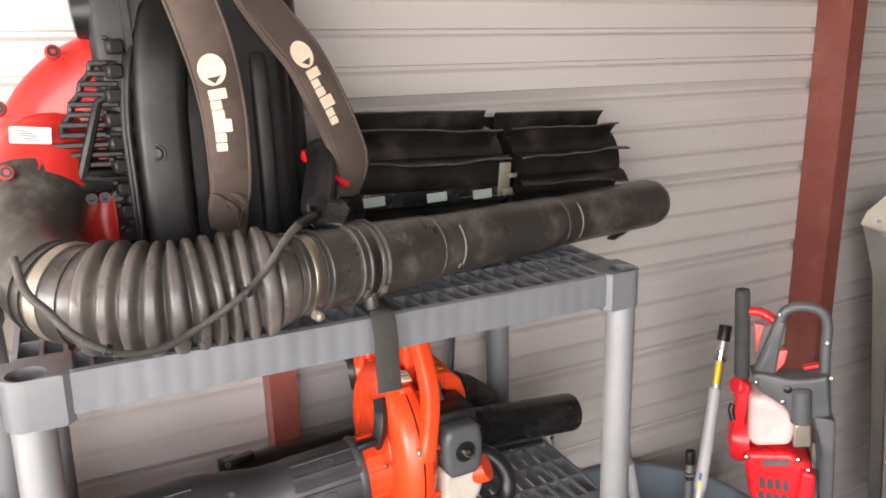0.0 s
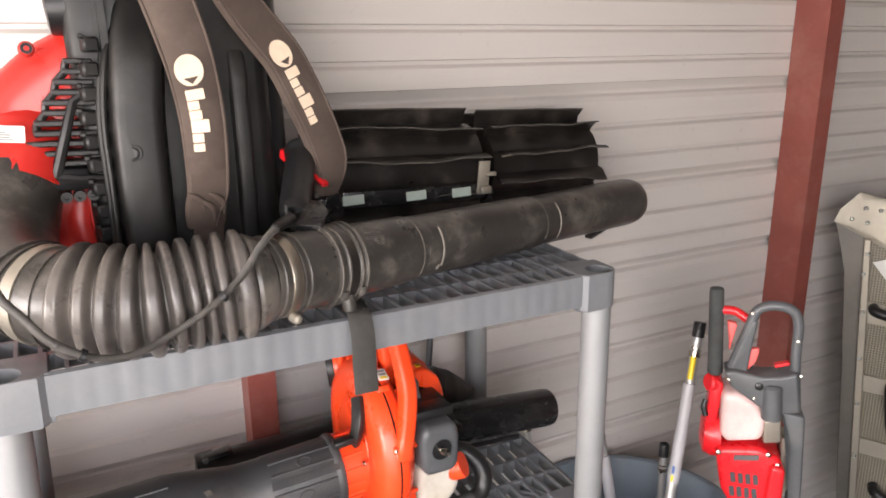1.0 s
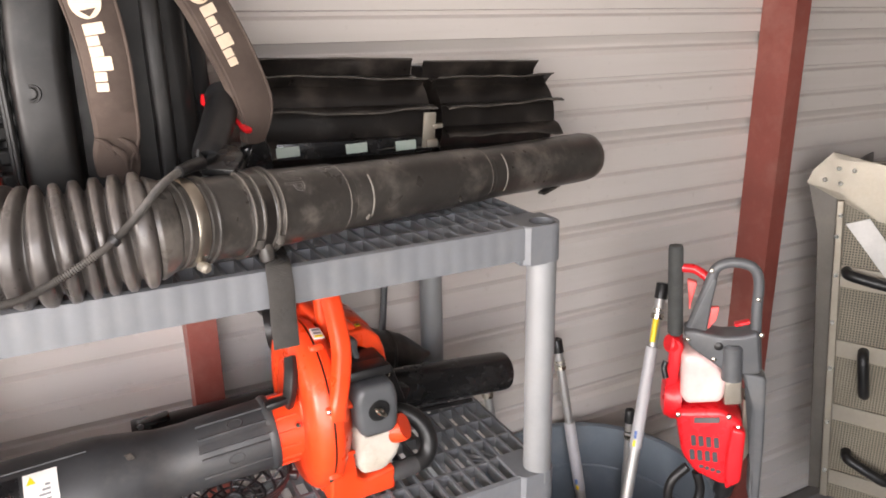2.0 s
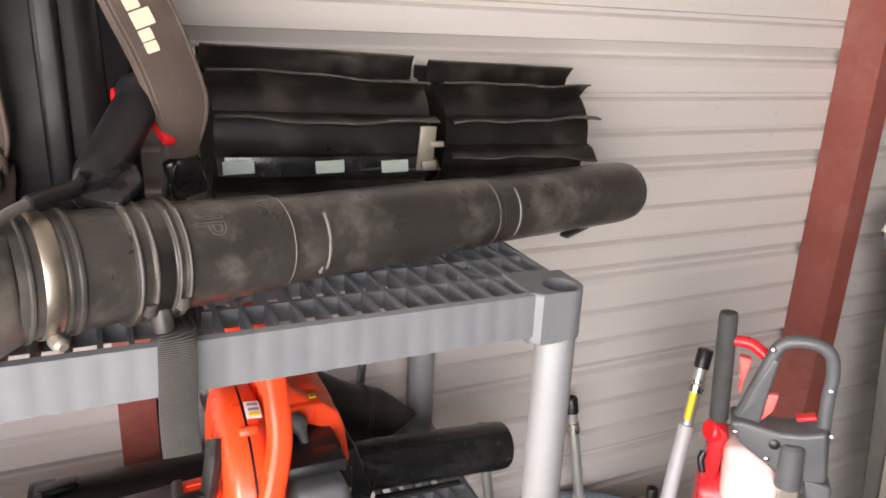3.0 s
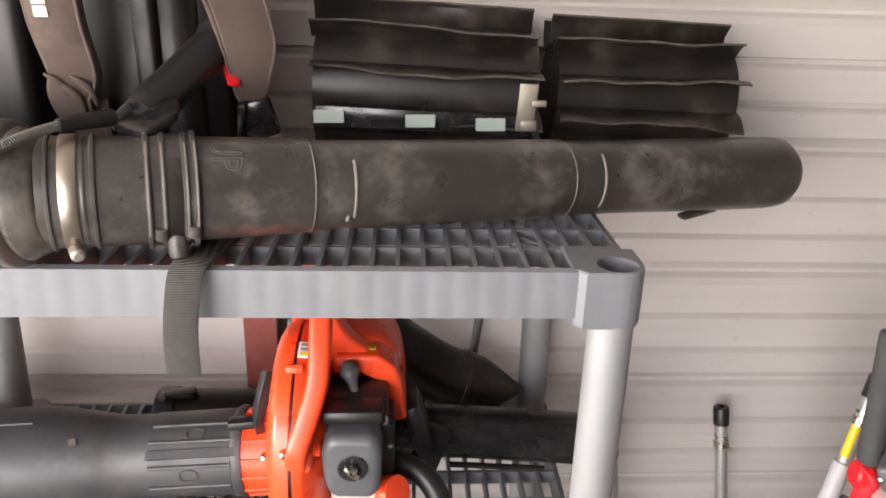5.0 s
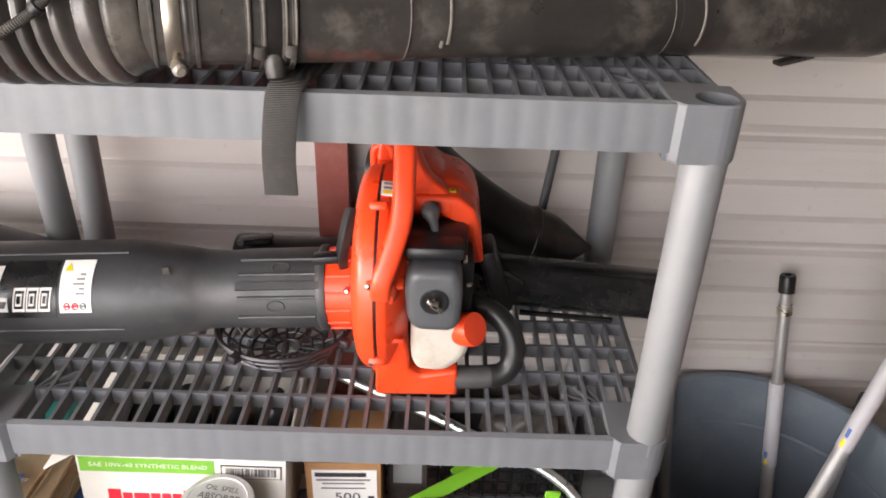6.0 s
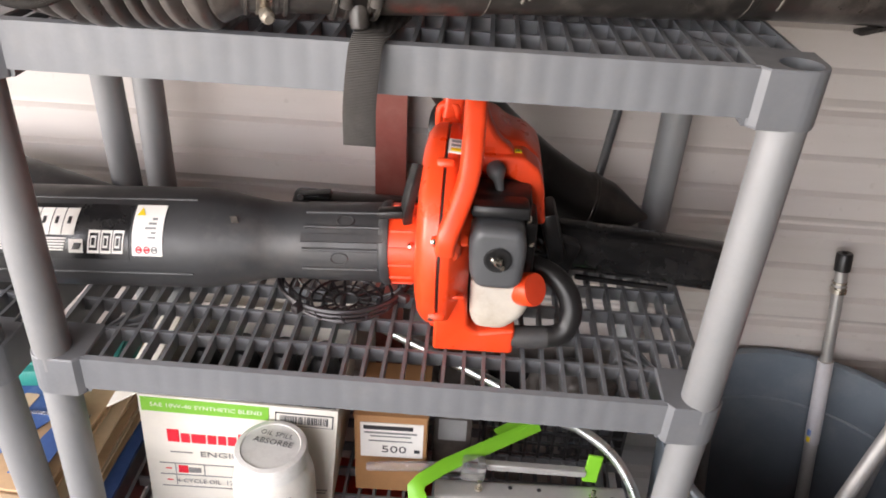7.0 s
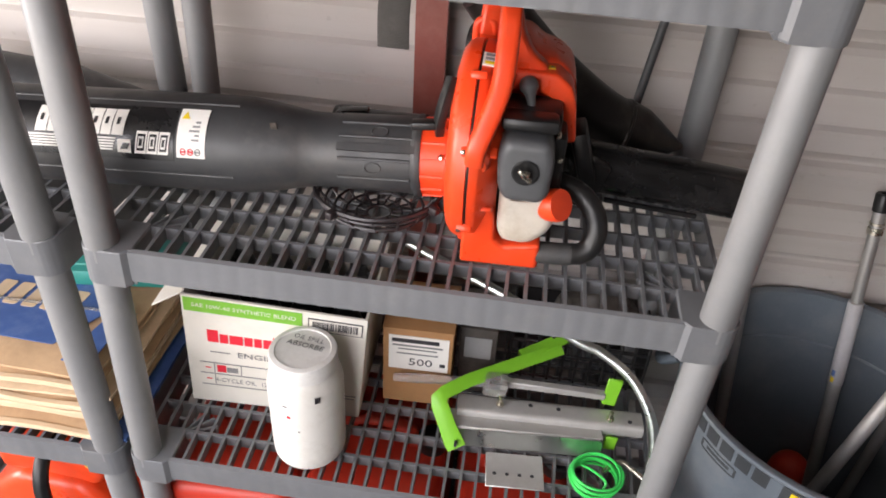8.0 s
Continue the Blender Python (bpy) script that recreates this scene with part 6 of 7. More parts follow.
for ang, h, w, hh, mt in ((-100, 0.135, 0.006, 0.005, "red_print"), (-86, 0.104, 0.004, 0.002, "grey_ink"), (-58, 0.172, 0.003, 0.012, "ink"), (-55, 0.172, 0.003, 0.012, "ink"), (-52, 0.172, 0.0016, 0.012, "ink"), (-105, 0.158, 0.008, 0.003, "grey_ink")):
    a = radians(ang)
    bm = bmesh.new()
    box(bm, (-0.533 + 0.0626 * math.cos(a), 0.078 + 0.0626 * math.sin(a), LOW + h), (0.001, w, hh), (0, 0, ang))
    part("mark", bm, mt, jar)

# brown box marked 500
cb = thing("parts_box", (-0.367, 0.265, LOW), "brown cardboard parts box with a white end label", "box")
CM = pose(-0.367, 0.206, LOW, 0, 0, 1.5)
bm = bmesh.new()
box(bm, (0, 0.065, 0.09), (0.126, 0.13, 0.18), bevel=0.003)
cbody = lpart("body", bm, "carton_brown", cb, CM)
bm = bmesh.new()
box(bm, (0, 0.066, 0.183), (0.128, 0.132, 0.004), (2, 0, 0), bevel=0.001)
lpart("lid", bm, "carton_brown", cb, CM)
bm = bmesh.new()
box(bm, (0.002, -0.0008, 0.128), (0.108, 0.0014, 0.080))
lab = lpart("label", bm, "paper", cbody, CM)
cf = CM @ facing((0, -0.0022, 0), (0, -1, 0))
part("lettering", letters("500", 0.024, cf @ pose(0.006, 0.107, 0), 1.25), "ink", lab)
for x, z, w, h, mt in ((-0.004, 0.158, 0.085, 0.008, "ink"), (0.0, 0.146, 0.09, 0.003, "grey_ink"), (0.0, 0.138, 0.07, 0.002, "grey_ink"), (0.0, 0.127, 0.075, 0.002, "grey_ink"), (0.046, 0.105, 0.010, 0.007, "ink")):
    bm = bmesh.new()
    box(bm, (x, -0.0022, z), (w, 0.0012, h))
    lpart("print", bm, mt, lab, CM)
# second small dark box and a black crate at the back
bx = thing("small_box", (-0.265, 0.31, LOW), "small dark cardboard box beside the parts box", "box")
bm = bmesh.new()
box(bm, (-0.262, 0.315, LOW + 0.08), (0.07, 0.12, 0.16), bevel=0.003)
bb = part("body", bm, "dark_stuff", bx)
bm = bmesh.new()
box(bm, (-0.262, 0.2545, LOW + 0.115), (0.05, 0.0014, 0.05))
part("label", bm, "grey_ink", bb)
cr = thing("plastic_crate", (-0.07, 0.36, LOW), "black slatted plastic crate at the back of the shelf", "crate")
CR = (-0.20, 0.06, 0.315, 0.43, LOW, LOW + 0.135)
for k in range(5):
    z = CR[4] + 0.008 + 0.029 * k
    bm = bmesh.new()
    box(bm, ((CR[0] + CR[1]) / 2, CR[2], z), (CR[1] - CR[0], 0.004, 0.008), bevel=0.001, seg=1)
    part("slat", bm, "black", cr)
for k in range(11):
    x = CR[0] + (CR[1] - CR[0]) * k / 10
    bm = bmesh.new()
    box(bm, (x, CR[2] - 0.0005, (CR[4] + CR[5]) / 2), (0.006, 0.005, CR[5] - CR[4]), bevel=0.001, seg=1)
    part("bar", bm, "black", cr)
bm = bmesh.new()
for x in (CR[0], CR[1]):
    box(bm, (x, (CR[2] + CR[3]) / 2, (CR[4] + CR[5]) / 2), (0.004, CR[3] - CR[2] - 0.006, CR[5] - CR[4]))
box(bm, ((CR[0] + CR[1]) / 2, CR[3], (CR[4] + CR[5]) / 2), (CR[1] - CR[0], 0.004, CR[5] - CR[4]))
part("wall", bm, "black", cr)
# cloudy bag of small parts lying in the crate
bm = bmesh.new()
bmesh.ops.create_icosphere(bm, subdivisions=4, radius=1.0)
for v in bm.verts:
    k = 1 + 0.22 * noise.noise(v.co * 2.2) + 0.10 * noise.noise(v.co * 6)
    v.co = Vector((-0.045 + 0.082 * v.co.x * k, 0.368 + 0.048 * v.co.y * k, LOW + 0.130 + 0.062 * v.co.z * k))
solid("parts_bag", bm, "dark_stuff", "crumpled bag of dark small parts on the crate", "bag", sharp=60)

# lime green and aluminium bracket kit
kit = thing("bracket_kit", (-0.13, 0.16, LOW), "aluminium and lime green rack bracket lying on the lattice", "bracket")
def bar(nm, p0, p1, w, h, mt, up=(0, 0, 1), bev=0.0015):
    bm = bmesh.new()
    sweep(bm, line(p0, p1, 3), lambda i, n: [(-w / 2, -h / 2), (w / 2, -h / 2), (w / 2, h / 2), (-w / 2, h / 2)], up=up)
    bmesh.ops.bevel(bm, geom=bm.edges[:], offset=bev, segments=1, affect="EDGES")
    return part(nm, bm, mt, kit)


bm = bmesh.new()
prism(bm, rounded([(-0.142, -0.021), (0.142, -0.021), (0.142, 0.019), (-0.142, 0.019)], 0.012, 5), 0.003, facing((-0.1655, 0.129, LOW + 0.026), (0.079, -1, 0.12)) @ pose(0, 0, 0, 0, 0, -0.8), bevel=0.0008, seg=1)
part("front_plate", bm, "alu", kit, "satin aluminium plate with rounded corners")
bar("front_lip", (-0.305, 0.139, LOW + 0.049), (-0.026, 0.161, LOW + 0.045), 0.042, 0.003, "bracket")
bm = bmesh.new()
sweep(bm, line((-0.285, 0.168, LOW + 0.050), (0.045, 0.188, LOW + 0.043), 3), lambda i, n: rounded([(-0.0225, -0.014), (0.0225, -0.014), (0.0225, 0.014), (-0.0225, 0.014)], 0.011, 5), up=(0, 0, 1))
rail = part("rail", bm, "bracket", kit)
for x, dy in ((-0.155, 0.006), (-0.105, 0.004), (-0.118, -0.014), (-0.092, -0.014), (-0.066, -0.014), (0.022, -0.008)):
    c = Vector((x, 0.168 + 0.0606 * (x + 0.285) + dy, LOW + 0.0622 - 0.0212 * (x + 0.285) - (0.0018 if dy < -0.01 else 0.0)))
    part("hole", along(c, c + Vector((0, -0.2 if dy < -0.01 else 0, 1)) * 0.003, [(0, 0.0040), (0.0026, 0.0040)], 12), "ink", rail)
for x in (-0.21, -0.015):
    part("bolt", along((x, 0.170, LOW + 0.066), (x, 0.170, LOW + 0.084), [(0, 0.007), (0.004, 0.007), (0.004, 0.004), (0.018, 0.004)], 12), "steel", rail)
bar("cross_bar", (-0.215, 0.205, LOW + 0.088), (-0.025, 0.212, LOW + 0.082), 0.014, 0.014, "bracket")
bm = bmesh.new()
tube(bm, line((-0.405, 0.180, LOW + 0.088), (-0.235, 0.196, LOW + 0.090), 6), [0.007, 0.0085, 0.0085, 0.0085, 0.009, 0.009], 12)
part("clear_handle", bm, "clear", kit, "cloudy plastic handle")
bm = bmesh.new()
box(bm, (-0.222, 0.196, LOW + 0.088), (0.042, 0.034, 0.034), (0, 8, 6), bevel=0.005)
part("clamp", bm, "clear", kit)
bm = bmesh.new()
ribbon(bm, [(-0.105, 0.300, LOW + 0.100), (-0.19, 0.238, LOW + 0.103), (-0.270, 0.181, LOW + 0.104), (-0.308, 0.147, LOW + 0.102), (-0.316, 0.137, LOW + 0.095), (-0.314, 0.131, LOW + 0.086), (-0.296, 0.114, LOW + 0.052), (-0.283, 0.103, LOW + 0.030), (-0.276, 0.098, LOW + 0.020)], [0.024] * 4 + [0.030] * 3 + [0.034] * 2, 0.0032, up=(0.2, -0.6, 0.75))
arm = part("green_arm", bm, "green", kit, "bent lime green steel arm")
part("slot", xz(rounded([(-0.2815, LOW + 0.026), (-0.2765, LOW + 0.026), (-0.2765, LOW + 0.038), (-0.2815, LOW + 0.038)], 0.0012), 0.0945, 0.1000, 0.0), "ink", arm)
bar("green_tab", (-0.016, 0.212, LOW + 0.060), (-0.012, 0.214, LOW + 0.122), 0.026, 0.006, "green", up=(0, -1, 0))
bar("green_tab", (-0.008, 0.158, LOW + 0.004), (-0.006, 0.160, LOW + 0.034), 0.022, 0.006, "green", up=(0, -1, 0))
bar("back_arm", (-0.18, 0.268, LOW + 0.098), (-0.10, 0.318, LOW + 0.112), 0.028, 0.005, "green")

pl = thing("drilled_plate", (-0.172, 0.08, LOW), "small grey steel plate with a row of holes", "plate")
bm = bmesh.new()
box(bm, (-0.172, 0.080, LOW + 0.0035), (0.100, 0.075, 0.003), (-4, 0, 4), bevel=0.001, seg=1)
pb = part("plate", bm, "bracket", pl)
for k in range(4):
    part("hole", along((-0.206 + 0.0215 * k, 0.068 + 0.0015 * k, LOW + 0.0042), (-0.206 + 0.0215 * k, 0.068 + 0.0015 * k, LOW + 0.0062), [(0, 0.0035), (0.0018, 0.0035)], 12), "ink", pb)

coil = thing("trimmer_line", (-0.034, 0.085, LOW), "coil of bright green trimmer line", "trimmer line")
rng = random.Random(4)
for k in range(6):
    bm = bmesh.new()
    r, cx, cy = 0.042 + rng.uniform(-0.004, 0.003), -0.034 + rng.uniform(-0.003, 0.003), 0.085 + rng.uniform(-0.003, 0.003)
    ph = rng.uniform(0, 6)
    tube(bm, [(cx + r * math.cos(t), cy + r * 0.95 * math.sin(t), LOW + 0.004 + 0.0042 * k + 0.002 * math.sin(2 * t + ph)) for t in [2 * math.pi * i / 36 for i in range(36)]], 0.0024, 8, closed=True)
    part("loop", bm, "green_line", coil)
bm = bmesh.new()
tube(bm, curve([(-0.058, 0.100, LOW + 0.020), (-0.040, 0.085, LOW + 0.028), (-0.02, 0.07, LOW + 0.024), (-0.022, 0.06, LOW + 0.012)], 6), 0.0024, 8)
part("loose_end", bm, "green_line", coil)

bm = bmesh.new()
tube(bm, curve([(-0.430, 0.330, LOW + 0.290), (-0.345, 0.310, LOW + 0.262), (-0.20, 0.265, LOW + 0.225), (-0.090, 0.232, LOW + 0.184), (-0.045, 0.222, LOW + 0.172), (0.010, 0.195, LOW + 0.145), (0.048, 0.160, LOW + 0.098), (0.062, 0.135, LOW + 0.045), (0.060, 0.12, LOW + 0.009)], 8), 0.0088, 16)
solid("bent_tube", bm, "alu", "shiny bent aluminium tube resting on the shelf", "tube")

bm = bmesh.new()
tube(bm, curve([(-0.02, 0.105, LOW + 0.006), (0.01, 0.125, LOW + 0.012), (0.03, 0.115, LOW + 0.010), (0.05, 0.10, LOW + 0.006)], 6), 0.0048, 10)
solid("wire_hook", bm, "steel", "small bent zinc wire hook", "hook")

# ---- left unit, third shelf: stack of kraft bags ----
bags = (0, 0)
rng = random.Random(12)
z = LOW + 0.001
for k in range(8):
    blue = k == 0
    h = 0.020 if not blue else 0.014
    dx, dy, rot = rng.uniform(-0.008, 0.008), rng.uniform(-0.008, 0.008), rng.uniform(-2.5, 2.5)
    if blue:
        dx, dy = 0.012, 0.0
    bg = thing("paper_bag", (-1.06 + dx, 0.20 + dy, z), "blue folded paper sack under the stack" if blue else ("brown kraft paper bag with blue print, tied in a stack" if k == 7 else "brown folded kraft paper bag in a stack"), "paper bag", "stack of bags")
    bm = bmesh.new()
    nx, ny = 22, 14
    top, bot = [], []
    for j in range(ny + 1):
        rt, rb = [], []
        for i in range(nx + 1):
            u, w = i / nx, j / ny
            x, y = (u - 0.5) * 0.40, (w - 0.5) * 0.36
            e = min(1.0, 6 * min(u, 1 - u, w, 1 - w) + 0.15)
            s = 0.004 * noise.noise((x * 9 + k * 3, y * 9, k)) + (0.006 * math.sin(x * 14 + k) * (0.5 - w) if not blue else 0)
            q = pose(-1.06 + dx, 0.20 + dy, z, 0, 0, rot) @ Vector((x + 0.003 * noise.noise((y * 12, k, 1)), y + 0.003 * noise.noise((x * 12, k, 5)), 0))
            rt.append(bm.verts.new(q + Vector((0, 0, h * (0.55 + 0.42 * e) + s * 0.6))))
            rb.append(bm.verts.new(q + Vector((0, 0, h * (0.45 - 0.42 * e) + s * 0.6 if k else 0.0))))
        top.append(rt)
        bot.append(rb)
    for lay in (top, bot):
        for a, b in zip(lay, lay[1:]):
            for i in range(nx):
                bm.faces.new((a[i], a[i + 1], b[i + 1], b[i]))
    for i in range(nx):
        for j in (0, ny):
            bm.faces.new((top[j][i], top[j][i + 1], bot[j][i + 1], bot[j][i]))
    for j in range(ny):
        for i in (0, nx):
            bm.faces.new((top[j][i], top[j + 1][i], bot[j + 1][i], bot[j][i]))
    part("bag", bm, "blue" if blue else ("kraft_light" if k in (2, 5) else "kraft"), bg, sharp=70)
    if k in (1, 3, 4, 6):
        bm = bmesh.new()
        ribbon(bm, [pose(-1.06 + dx, 0.20 + dy, z + h * 0.5, 0, 0, rot) @ Vector((-0.2 + 0.4 * i / 10, -0.182, 0.003 * math.sin(i + k))) for i in range(11)], 0.010, h * 0.55)
        part("folded_edge", bm, "kraft_light", bg)
    if k == 7:
        pm = pose(-1.06 + dx, 0.20 + dy, z + h + 0.004, 0, 0, rot)
        for poly, nm, mt, lift in (([(-0.11, -0.13), (0.10, -0.13), (0.15, -0.02), (0.13, 0.08), (-0.12, 0.07), (-0.16, -0.03)], "printed_panel", "blue", 0.0), ([(0.135, -0.16), (0.185, -0.16), (0.185, -0.02), (0.155, -0.02)], "printed_panel", "blue", 0.0)):
            bm = bmesh.new()
            prism(bm, poly, 0.0016, pm @ pose(0, 0, lift))
            pp = part(nm, bm, mt, bg, "blue printed panel")
        for kk in range(5):
            bm = bmesh.new()
            prism(bm, rounded([(-0.085 + 0.036 * kk, -0.06), (-0.058 + 0.036 * kk, -0.06), (-0.055 + 0.036 * kk, 0.0), (-0.082 + 0.036 * kk, 0.0)], 0.006), 0.0012, pm @ pose(0, 0.005, 0.0014))
            part("print_block", bm, "kraft_light", pp)
        bm = bmesh.new()
        ribbon(bm, [pm @ Vector((-0.20 + 0.4 * i / 8, -0.055 + 0.02 * i / 8, 0.006)) for i in range(9)], 0.007, 0.0016)
        part("tie_strap", bm, "clear", bg, "pale plastic tie strap")
    z += h + 0.001
tg = thing("plastic_tray", (-0.93, 0.30, z), "teal plastic tray lying on the paper bags", "tray")
bm = bmesh.new()
box(bm, (-0.95, 0.30, z + 0.022), (0.20, 0.14, 0.036), (0, 0, 8), bevel=0.008)
part("tray", bm, "teal", tg)
bm = bmesh.new()
box(bm, (-0.95, 0.30, z + 0.043), (0.17, 0.11, 0.006), (0, 0, 8), bevel=0.003)
part("rim", bm, "teal", tg)
fst = thing("spray_cap", (-0.90, 0.20, z), "small clear cap standing on the bags", "cap")
bm = bmesh.new()
lathe(bm, [(0.012, 0), (0.013, 0.002), (0.012, 0.022), (0.008, 0.026)], Matrix.Translation((-0.905, 0.165, z + 0.003)), 16)
part("cap", bm, "clear", fst)

# ---- bottom shelf ----
BOT = TIERS[3]
def fuel_can(x, y, w, d, h, rot):
    c = thing("fuel_can", (x, y, BOT), "dusty red plastic fuel can on the bottom shelf", "fuel can", "fuel cans")
    m = pose(x, y, BOT, 0, 0, rot)
    bm = bmesh.new()
    prism(bm, rounded([(-w / 2, -d / 2), (w / 2, -d / 2), (w / 2, d / 2), (-w / 2, d / 2)], 0.035, 5), h, m, bevel=0.022, seg=4)
    part("body", bm, "can_red", c)
    bm = bmesh.new()
    tube(bm, [m @ Vector(q) for q in curve([(-w * 0.28, 0, h - 0.015), (-w * 0.26, 0, h + 0.035), (0, 0, h + 0.048), (w * 0.2, 0, h + 0.03), (w * 0.24, 0, h - 0.015)], 6)], 0.014, 14)
    part("handle", bm, "can_red", c)
    bm = bmesh.new()
    lathe(bm, [(0.028, h - 0.004), (0.030, h), (0.030, h + 0.025), (0.026, h + 0.03)], m @ Matrix.Translation((w * 0.38, 0.0, 0)), 20)
    part("cap", bm, "black", c)
    return c


for x, y, w, d, h, r in ((-0.70, 0.20, 0.24, 0.34, 0.33, 2), (-0.43, 0.21, 0.25, 0.35, 0.33, -3), (-0.17, 0.22, 0.22, 0.33, 0.29, 4)):
    fuel_can(x, y, w, d, h, r)

saw = thing("chainsaw", (-1.05, 0.14, BOT), "orange chainsaw with black handle on the bottom shelf", "chainsaw")
part("body", xz(rounded([(-1.20, BOT + 0.01), (-0.93, BOT + 0.01), (-0.90, BOT + 0.16), (-0.98, BOT + 0.27), (-1.12, BOT + 0.28), (-1.21, BOT + 0.20)], 0.03), 0.03, 0.24, 0.022), "orange", saw)
part("top_cover", xz(rounded([(-1.16, BOT + 0.27), (-0.96, BOT + 0.25), (-0.94, BOT + 0.31), (-1.05, BOT + 0.345), (-1.16, BOT + 0.33)], 0.02), 0.05, 0.20, 0.016), "orange", saw)
bm = bmesh.new()
tube(bm, curve([(-1.00, -0.005, BOT + 0.16), (-1.02, -0.02, BOT + 0.28), (-1.03, 0.02, BOT + 0.36), (-1.03, 0.12, BOT + 0.385), (-1.03, 0.24, BOT + 0.34)], 8), 0.014, 14)
part("front_handle", bm, "black", saw)
bm = bmesh.new()
tube(bm, curve([(-0.93, 0.09, BOT + 0.26), (-0.88, 0.09, BOT + 0.31), (-0.855, 0.09, BOT + 0.24), (-0.87, 0.09, BOT + 0.10)], 8), 0.015, 14)
part("rear_handle", bm, "black", saw)
bm = bmesh.new()
box(bm, (-0.955, 0.06, BOT + 0.325), (0.03, 0.04, 0.015), (0, 20, 0), bevel=0.004)
part("lever", bm, "yellow", saw)

# ---- beside the shelves: bin with poles, pole saw head, grass catcher ----
CAN = Vector((0.374, 0.246, 0.0))
RIM = 0.695
can = thing("rubbish_bin", CAN, "blue-grey round plastic bin holding poles, beside the shelves", "bin")
bm = bmesh.new()
lathe(bm, [(0.20, 0.002), (0.214, 0.004), (0.218, 0.02), (0.262, RIM - 0.06), (0.264, RIM - 0.016), (0.270, RIM - 0.012), (0.2735, RIM - 0.007), (0.2725, RIM - 0.001), (0.265, RIM), (0.258, RIM - 0.004), (0.256, RIM - 0.03), (0.254, RIM - 0.115), (0.2505, RIM - 0.118), (0.212, 0.03), (0.02, 0.012)], Matrix.Translation(CAN), 72)
cbody = part("body", bm, "can", can)


def on_can(ang, z):
    r = 0.218 + (z - 0.02) * (0.043 / (RIM - 0.08))
    a = radians(ang)
    return CAN + Vector((r * math.cos(a), r * math.sin(a), z)), Vector((math.cos(a), math.sin(a), -0.05))


def can_block(a0, a1, z0, z1, mt, nm, out=0.0):
    bm = bmesh.new()
    n = 4
    rows = [[[bm.verts.new(on_can(a0 + (a1 - a0) * i / n, z)[0] + on_can(a0 + (a1 - a0) * i / n, z)[1] * lift) for i in range(n + 1)] for z in (z0, z1)] for lift in (0.0015 + out, 0.0004 + out)]
    for i in range(n):
        for lay in rows:
            bm.faces.new((lay[0][i], lay[0][i + 1], lay[1][i + 1], lay[1][i]))
        for k in (0, 1):
            bm.faces.new((rows[0][k][i], rows[0][k][i + 1], rows[1][k][i + 1], rows[1][k][i]))
    for i in (0, n):
        bm.faces.new((rows[0][0][i], rows[0][1][i], rows[1][1][i], rows[1][0][i]))
    return part(nm, bm, mt, cbody)


for k in range(5):
    can_block(199.5 + 6.9 * k, 205.0 + 6.9 * k, RIM - 0.047, RIM - 0.017, "can_print", "print_block")
for a0, a1, z0, z1 in ((206, 221, 0.618, 0.621), (206, 221, 0.637, 0.640), (205, 206, 0.620, 0.638), (221, 222, 0.620, 0.638), (208, 219, 0.626, 0.632)):
    can_block(a0, a1, z0, z1, "can_print", "print_bar")
can_block(237, 248, RIM - 0.064, RIM - 0.018, "can_print", "print_block")
can_block(240, 246.5, RIM - 0.056, RIM - 0.024, "yellow", "print_mark", 0.0010)
bm = bmesh.new()
tube(bm, [CAN + Vector((0.2540 * math.cos(t), 0.2540 * math.sin(t), RIM - 0.117)) for t in [2 * math.pi * k / 60 for k in range(60)]], 0.003, 6, closed=True)
part("inner_step", bm, "can", can)
for a in (150, -30):
    p, d = on_can(a, RIM - 0.09)
    bm = bmesh.new()
    tube(bm, curve([p + Vector((-d.y, d.x, 0)) * 0.055 + Vector((0, 0, 0.03)), p + Vector((-d.y, d.x, 0)) * 0.045 + d * 0.035, p + d * 0.042, p - Vector((-d.y, d.x, 0)) * 0.045 + d * 0.035, p - Vector((-d.y, d.x, 0)) * 0.055 + Vector((0, 0, 0.03))], 6), 0.011, 12)
    part("handle", bm, "can", can)


